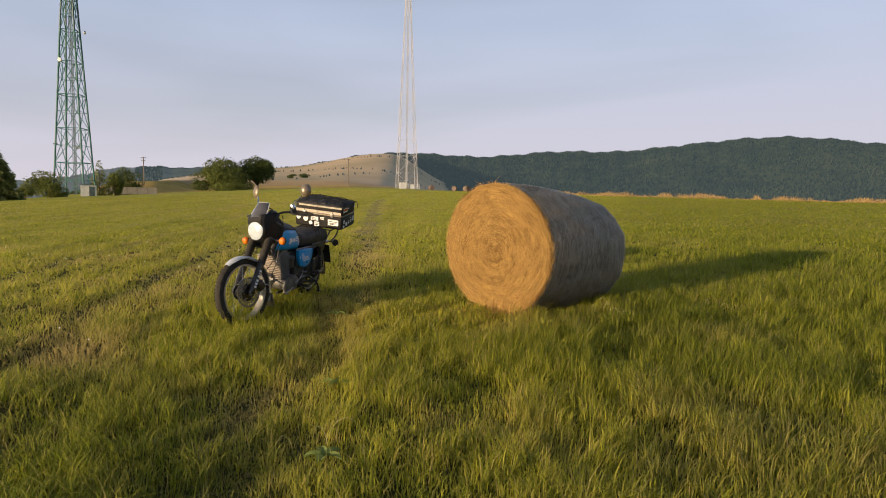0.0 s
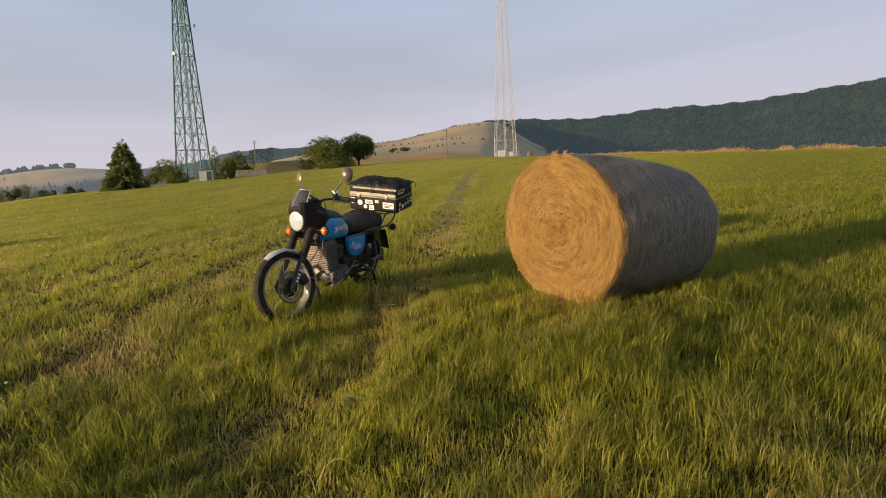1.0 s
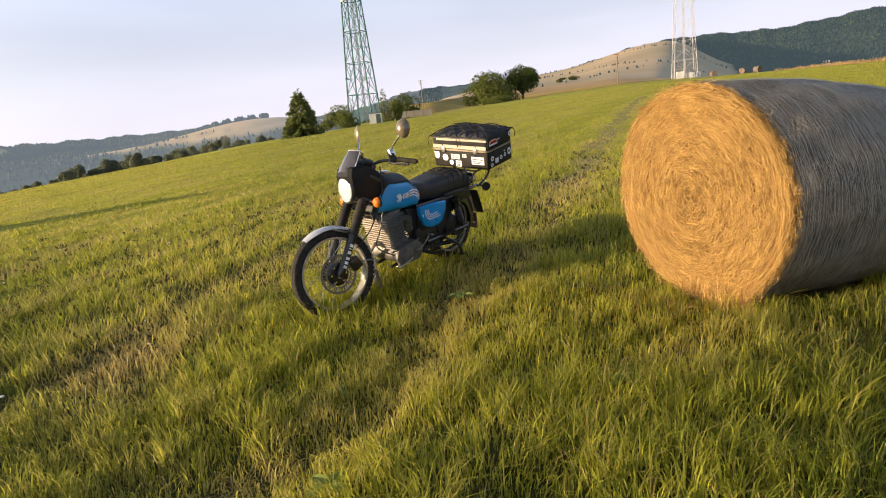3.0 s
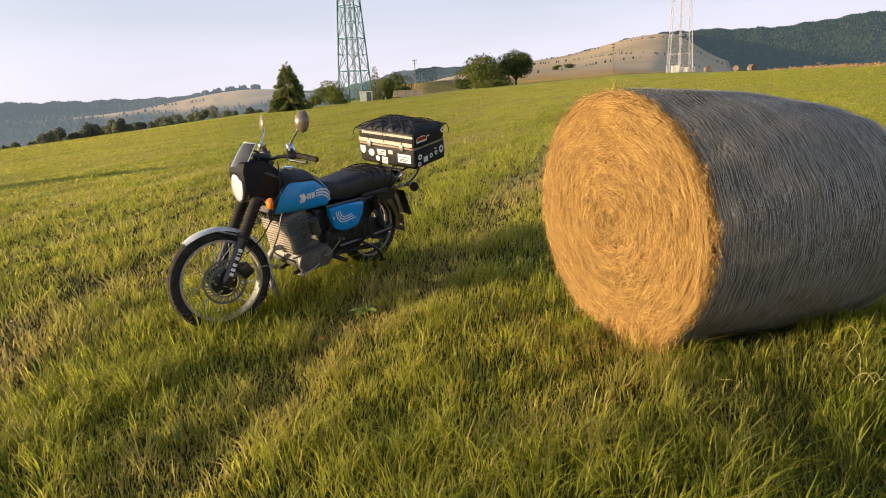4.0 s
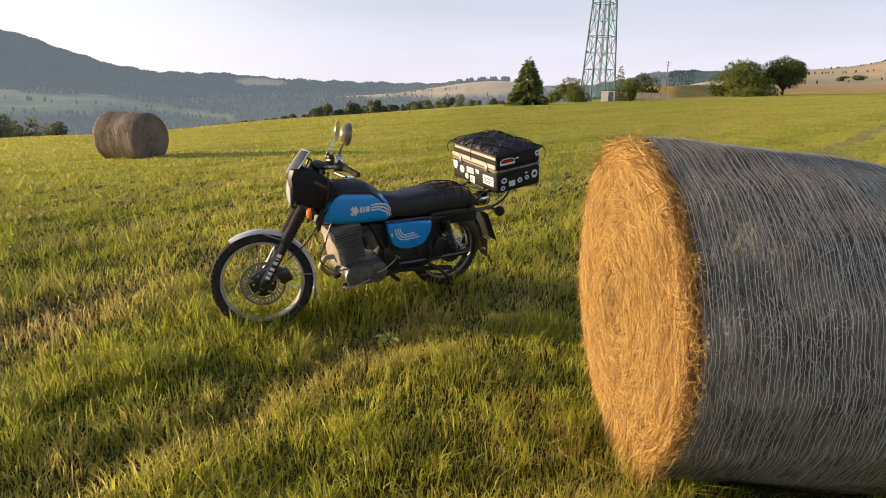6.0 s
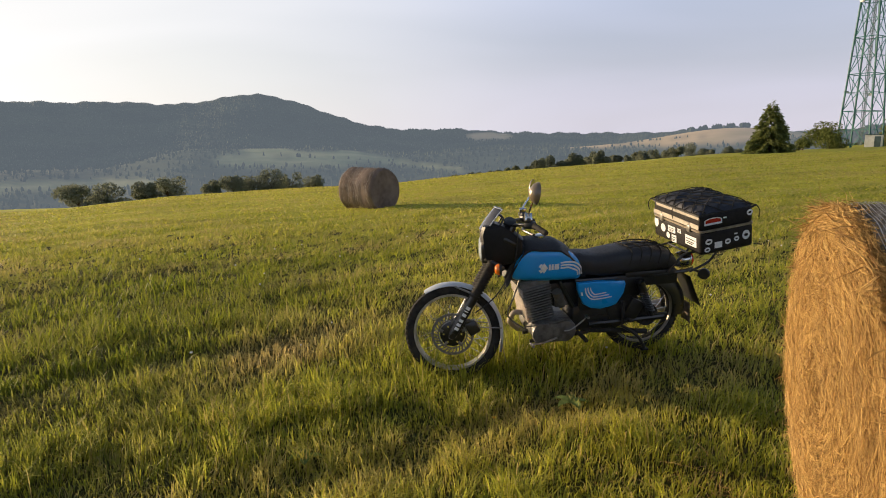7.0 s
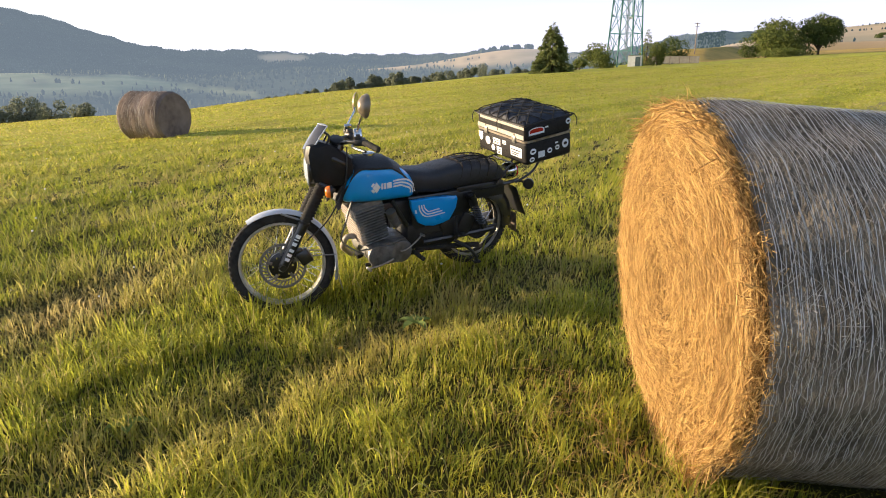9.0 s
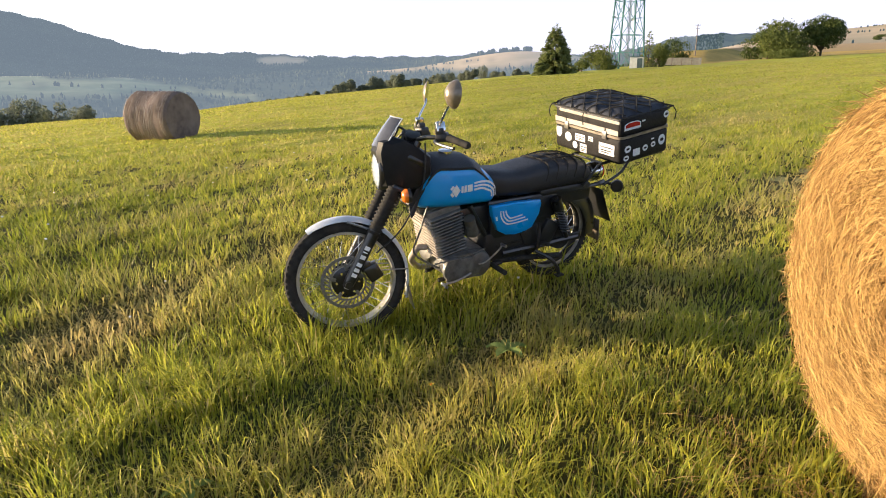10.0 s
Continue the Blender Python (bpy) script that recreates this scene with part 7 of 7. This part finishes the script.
    height = (0.050 + 0.100 * tuft ** 1.5) * rng.uniform(0.45, 1.35, n) * (1 - 0.55 * np.clip(lanes, 0, 1) * (0.5 + 0.5 * hue)) * (1 + left * (0.75 * swath - 0.33))
    tall = rng.uniform(0, 1, n) < np.where(d < 6, 0.013, 0.003) * (0.4 + 1.2 * tuft) * (1 - 0.8 * np.clip(lanes, 0, 1))
    height = np.where(tall, rng.uniform(0.09, 0.175, n), height)
    bare = rng.uniform(0, 1, n) < 0.38 * np.clip(worn * 1.15, 0, 1) * ease((-7.5 - s) / 2.5) * ease((s + 42) / 14)   # earth shows where the track climbs
    height = np.where(bare, 0.004, height)
    thatch = rng.uniform(0, 1, n) < 0.50 * np.clip(worn + 0.9 * np.exp(-(broad_c / 0.34) ** 2) * gap, 0, 1)   # flattened dead blades in the wheel tracks
    height = np.where(thatch, rng.uniform(0.02, 0.05, n), height)
    dry = np.where(thatch, rng.uniform(0.75, 1.0, n), dry)
    under = np.hypot((x + 3.82) / 0.66, (y - 6.25) / 0.72) < 0.62   # pressed flat below the bale
    height = np.where(under, 0.01, height)
    # longer below and behind the motorcycle, where no wheel has pressed it
    along, across = 0.38 * (x + 5.85) - 0.924 * (y - 4.74), 0.924 * (x + 5.85) + 0.38 * (y - 4.74)
    shelter = np.exp(-((across + 0.10) / 0.30) ** 2) * ease((1.0 - np.abs(along)) / 0.3)
    height = height * (1 + 0.9 * shelter)
    height = height * (1 - 0.42 * away)
    # darker tint for lush growth, and for the shade beside the bale
    lush_shade = ease((x + 3.0 + 0.20 * (y - 3)) / 2.4) * (0.30 + 0.35 * ease((value_noise(x, y, 0.30, 6) - 0.2) / 0.6)) * np.clip(1.15 - 0.09 * d, 0.3, 1) * (1 - 0.6 * away) + 0.75 * np.exp(-((x + 2.7) / 0.75) ** 2 - ((y - 5.8) / 1.5) ** 2) + (0.20 * ease((0.5 - hue) / 0.3) + 0.85 * ease((3.6 - y) / 2.4)) * (1 - away) + 0.8 * dim_grass(x, y) + 0.22 * rows
    lush_shade = np.clip(lush_shade + rng.normal(0, 0.12, n), 0, 1)
    height = height * (1 + 0.12 * ease(lush_shade))
    width = 0.0045 * rng.uniform(0.6, 1.5, n) * np.clip(d / 2.3, 1, 40) ** 0.88 * broad
    z = ground_height(x, y) - 0.006
    th = 4 * np.pi * value_noise(x, y, 0.11, 12) + rng.normal(0, 1.0, n)
    lean = (np.abs(rng.normal(0, 0.52, n)) + 0.22 * tuft + 0.08) * (1 + 1.1 * away) + np.where(thatch, 1.6, 0.0)
    comb = 0.9 + 0.5 * np.sin(0.8 * x) * np.cos(0.7 * y)
    lx, ly = np.cos(th) * lean + 0.07 * np.cos(comb), np.sin(th) * lean + 0.07 * np.sin(comb)
    sx, sy = -np.sin(th), np.cos(th)
    root = np.stack([x, y, z], 1)
    side = np.stack([sx, sy, np.zeros(n)], 1) * (width / 2)[:, None]
    mid = root + np.stack([lx * height * 0.35, ly * height * 0.35, height * 0.62], 1)
    tip = root + np.stack([lx * height * 1.05, ly * height * 1.05, height * (1.0 - 0.16 * lean)], 1)
    near = d < 4.2
    v_near = np.stack([root - side, root + side, mid + side * 0.8, mid - side * 0.8, tip], 1)[near]
    v_far = np.stack([root - side * 1.2, root + side * 1.2, tip], 1)[~near]
    n1, n2 = len(v_near), len(v_far)
    f1 = (np.arange(n1) * 5)[:, None, None] + np.array([(0, 1, 2), (0, 2, 3), (3, 2, 4)])[None]
    f2 = n1 * 5 + np.arange(n2 * 3).reshape(-1, 3)
    verts = np.concatenate([v_near.reshape(-1, 3), v_far.reshape(-1, 3)])
    ob = raw_mesh("grass", verts, np.concatenate([f1.reshape(-1, 3), f2]), M_GRASS)
    at = ob.data.attributes.new("dry", "FLOAT", "POINT")
    at.data.foreach_set("value", np.concatenate([np.repeat(dry[near], 5), np.repeat(dry[~near], 3)]).astype(np.float32))
    at = ob.data.attributes.new("lush_shade", "FLOAT", "POINT")
    at.data.foreach_set("value", np.concatenate([np.repeat(lush_shade[near], 5), np.repeat(lush_shade[~near], 3)]).astype(np.float32))
    tagged(ob, "short mown meadow grass, green with drier yellow tracks", "grass", kind="stuff")


build_grass(np.random.default_rng(5))


def dry_margin(rng):
    """Tall dry stalks along the upper rim of the meadow."""
    n = 28000
    a = rng.uniform(-30, 33, n)
    r = edge_radius(a) * rng.uniform(0.90, 1.02, n)
    clump = value_noise(a, r * 0.05, 2.4, 21) * 0.6 + value_noise(a, r * 0.1, 0.5, 22) * 0.4
    h = (0.12 + 0.62 * ease((clump - 0.36) / 0.4) * (0.45 + 0.55 * bell(a, 16, 12))) * rng.uniform(0.3, 1.15, n)
    x, y = EYE0[0] - r * np.sin(np.radians(a)), EYE0[1] + r * np.cos(np.radians(a))
    z = ground_height(x, y) - 0.02
    th = rng.uniform(0, 6.28, n)
    w = 0.005 * rng.uniform(0.7, 1.6, n)
    lean = rng.normal(0, 0.16, (n, 2)) * h[:, None]
    root = np.stack([x, y, z], 1)
    side = np.stack([np.cos(th), np.sin(th), np.zeros(n)], 1) * w[:, None]
    top = root + np.stack([lean[:, 0], lean[:, 1], h], 1)
    v = np.stack([root - side, root + side, top + side * 1.3, top - side * 1.3], 1).reshape(-1, 3)
    ob = raw_mesh("dry_stalks", v, np.arange(n * 4).reshape(-1, 4), M_DRYGRASS)
    tagged(ob, "tall dry stalks along the upper rim of the meadow", "dry grass", kind="stuff")


dry_margin(np.random.default_rng(8))


# ---- small things in the grass ----
def scattered_straw(rng):
    """Stalks that fell from the cut end of the bale."""
    m = 420
    x = -3.92 + rng.normal(0, 0.36, m)
    y = 5.52 - np.abs(rng.normal(0, 0.20, m)) + 0.13 * (x + 3.9)
    z = ground_height(x, y) + rng.uniform(0.03, 0.085, m)
    th = rng.uniform(0, 6.28, m)
    d = np.stack([np.cos(th), np.sin(th), rng.normal(0, 0.25, m)], 1)
    d /= np.linalg.norm(d, axis=1, keepdims=True)
    up = np.stack([rng.normal(0, 0.3, m), rng.normal(0, 0.3, m), np.ones(m)], 1)
    v, q = strands(rng, np.stack([x, y, z], 1), d, up, rng.uniform(0.03, 0.13, m), rng.uniform(0.0012, 0.0028, m), rng.uniform(0, 0.012, m))
    tagged(raw_mesh("scattered_straw", v, q, M_STRAW), "loose golden straw fallen on the grass before the bale", "straw", kind="stuff")


scattered_straw(np.random.default_rng(14))


def seed_stalks(rng):
    """Pale overlong stalks that lean over the shorter grass."""
    bm = bmesh.new()
    for cx, cy, n in ((-3.06, 6.12, 6), (-2.90, 5.95, 6), (-3.12, 6.62, 5), (-3.75, 4.78, 4), (-1.2, 3.0, 3), (-3.1, 2.6, 3), (-2.2, 6.9, 5)):
        for k in range(n):
            x, y = cx + rng.normal(0, 0.07), cy + rng.normal(0, 0.07)
            th, ln = rng.uniform(0, 6.28), rng.uniform(0.09, 0.18)
            z = on_ground(x, y)
            lean = rng.uniform(0.4, 1.0)
            dx, dy = math.cos(th) * ln * lean, math.sin(th) * ln * lean
            tube(bm, smooth_pts([(x, y, z), (x + dx * 0.25, y + dy * 0.25, z + ln * 0.55), (x + dx * 0.65, y + dy * 0.65, z + ln * 0.78), (x + dx, y + dy, z + ln * (0.80 - 0.3 * lean))], 3), [0.0016] * 7 + [0.0014, 0.0012, 0.0008], 4)
    tagged(part("seed_stalks", bm, mat("pale_stalks", (0.52, 0.48, 0.22), (0.40, 0.40, 0.15), 9, 0.6, translucent=0.3)), "pale overlong grass stalks leaning over the meadow", "grass stalks", kind="stuff")


seed_stalks(np.random.default_rng(4))


def yellow_flower(x, y, h, yaw):
    """A small hawkbit: stem, ring of petals and a darker middle."""
    root = new("yellow_flower")
    root.matrix_world = pose(x, y, on_ground(x, y) - 0.01, 0, 0, yaw)
    bm = bmesh.new()
    tube(bm, smooth_pts([(0, 0, 0), (0.006, 0, h * 0.5), (0.014, 0.004, h)], 4), 0.0016, 5)
    part("stem", bm, M_LEAF, root)
    bm = bmesh.new()
    for k in range(12):
        th = 2 * math.pi * k / 12
        c, s = math.cos(th), math.sin(th)
        q = [(0.014 + r * c - w * s, 0.004 + r * s + w * c, h + dz) for r, w, dz in ((0.002, -0.001, 0.0), (0.010, -0.0028, 0.003), (0.0145, 0.0, 0.002), (0.010, 0.0028, 0.003), (0.002, 0.001, 0.0))]
        bm.faces.new([bm.verts.new(p) for p in q])
    part("petals", bm, M_FLOWER, root)
    bm = bmesh.new()
    lathe(bm, [(-0.004, 0.001), (-0.003, 0.004), (0.001, 0.005), (0.004, 0.002)], 10, Matrix.Translation((0.014, 0.004, h + 0.001)) @ Matrix.Rotation(radians(90), 4, "X"))
    part("flower_head", bm, M_ORANGE, root, "deep yellow middle")
    return tagged(root, "small yellow wildflower standing in the grass", "flower", group="wildflowers")


for x, y, h, yaw in ((-3.18, 6.88, 0.13, 20), (-4.83, 4.46, 0.09, 100), (-3.22, 6.45, 0.07, 200)):
    yellow_flower(x, y, h, yaw)


def broad_weed(x, y, size, yaw, count):
    """A low weed: a rosette of broad pale leaves."""
    root = new("broad_leaf_weed")
    root.matrix_world = pose(x, y, on_ground(x, y), 0, 0, yaw)
    for k in range(count):
        bm = bmesh.new()
        th = 2 * math.pi * k / count
        rows = []
        for q in range(7):
            f = q / 6
            r, w, z = size * f, size * 0.26 * math.sin(math.pi * (0.08 + 0.90 * f)), 0.05 + size * (0.55 * f - 0.55 * f * f)
            rows.append([bm.verts.new((r * math.cos(th) - u * w * math.sin(th), r * math.sin(th) + u * w * math.cos(th), z - 0.012 * (1 - abs(u)))) for u in (-1, 0, 1)])
        for a, b in zip(rows, rows[1:]):
            for u in (0, 1):
                bm.faces.new((a[u], a[u + 1], b[u + 1], b[u]))
        part("leaf", bm, M_WEED, root)
    return tagged(root, "low weed with broad pale green leaves in the grass", "weed", group="weeds")


M_WEED = mat("weed_leaves", (0.26, 0.33, 0.10), (0.18, 0.25, 0.07), 20, 0.75, translucent=0.3, spec=0.15)
for x, y, size, yaw, count in ((-5.17, 4.86, 0.10, 30, 5), (-3.62, 3.35, 0.09, 110, 4), (-4.35, 3.65, 0.08, 200, 4), (-3.45, 4.62, 0.08, 60, 5), (-2.95, 2.62, 0.09, 10, 5)):
    broad_weed(x, y, size, yaw, count)


def clover_heads(rng):
    """Small white flower heads scattered over the mown field."""
    bm = bmesh.new()
    for _ in range(60):
        a, r = radians(rng.uniform(62, 118)), rng.uniform(4, 14)
        x, y = EYE0[0] - r * math.sin(a), EYE0[1] + r * math.cos(a)
        z = on_ground(x, y) + rng.uniform(0.07, 0.11)
        v = bmesh.ops.create_icosphere(bm, subdivisions=1, radius=rng.uniform(0.007, 0.013))["verts"]
        bmesh.ops.scale(bm, vec=(1, 1, 0.8), verts=v)
        bmesh.ops.translate(bm, vec=(x, y, z), verts=v)
    tagged(part("clover_heads", bm, M_DECAL), "small white clover heads scattered in the meadow", "clover", kind="stuff")


clover_heads(np.random.default_rng(19))
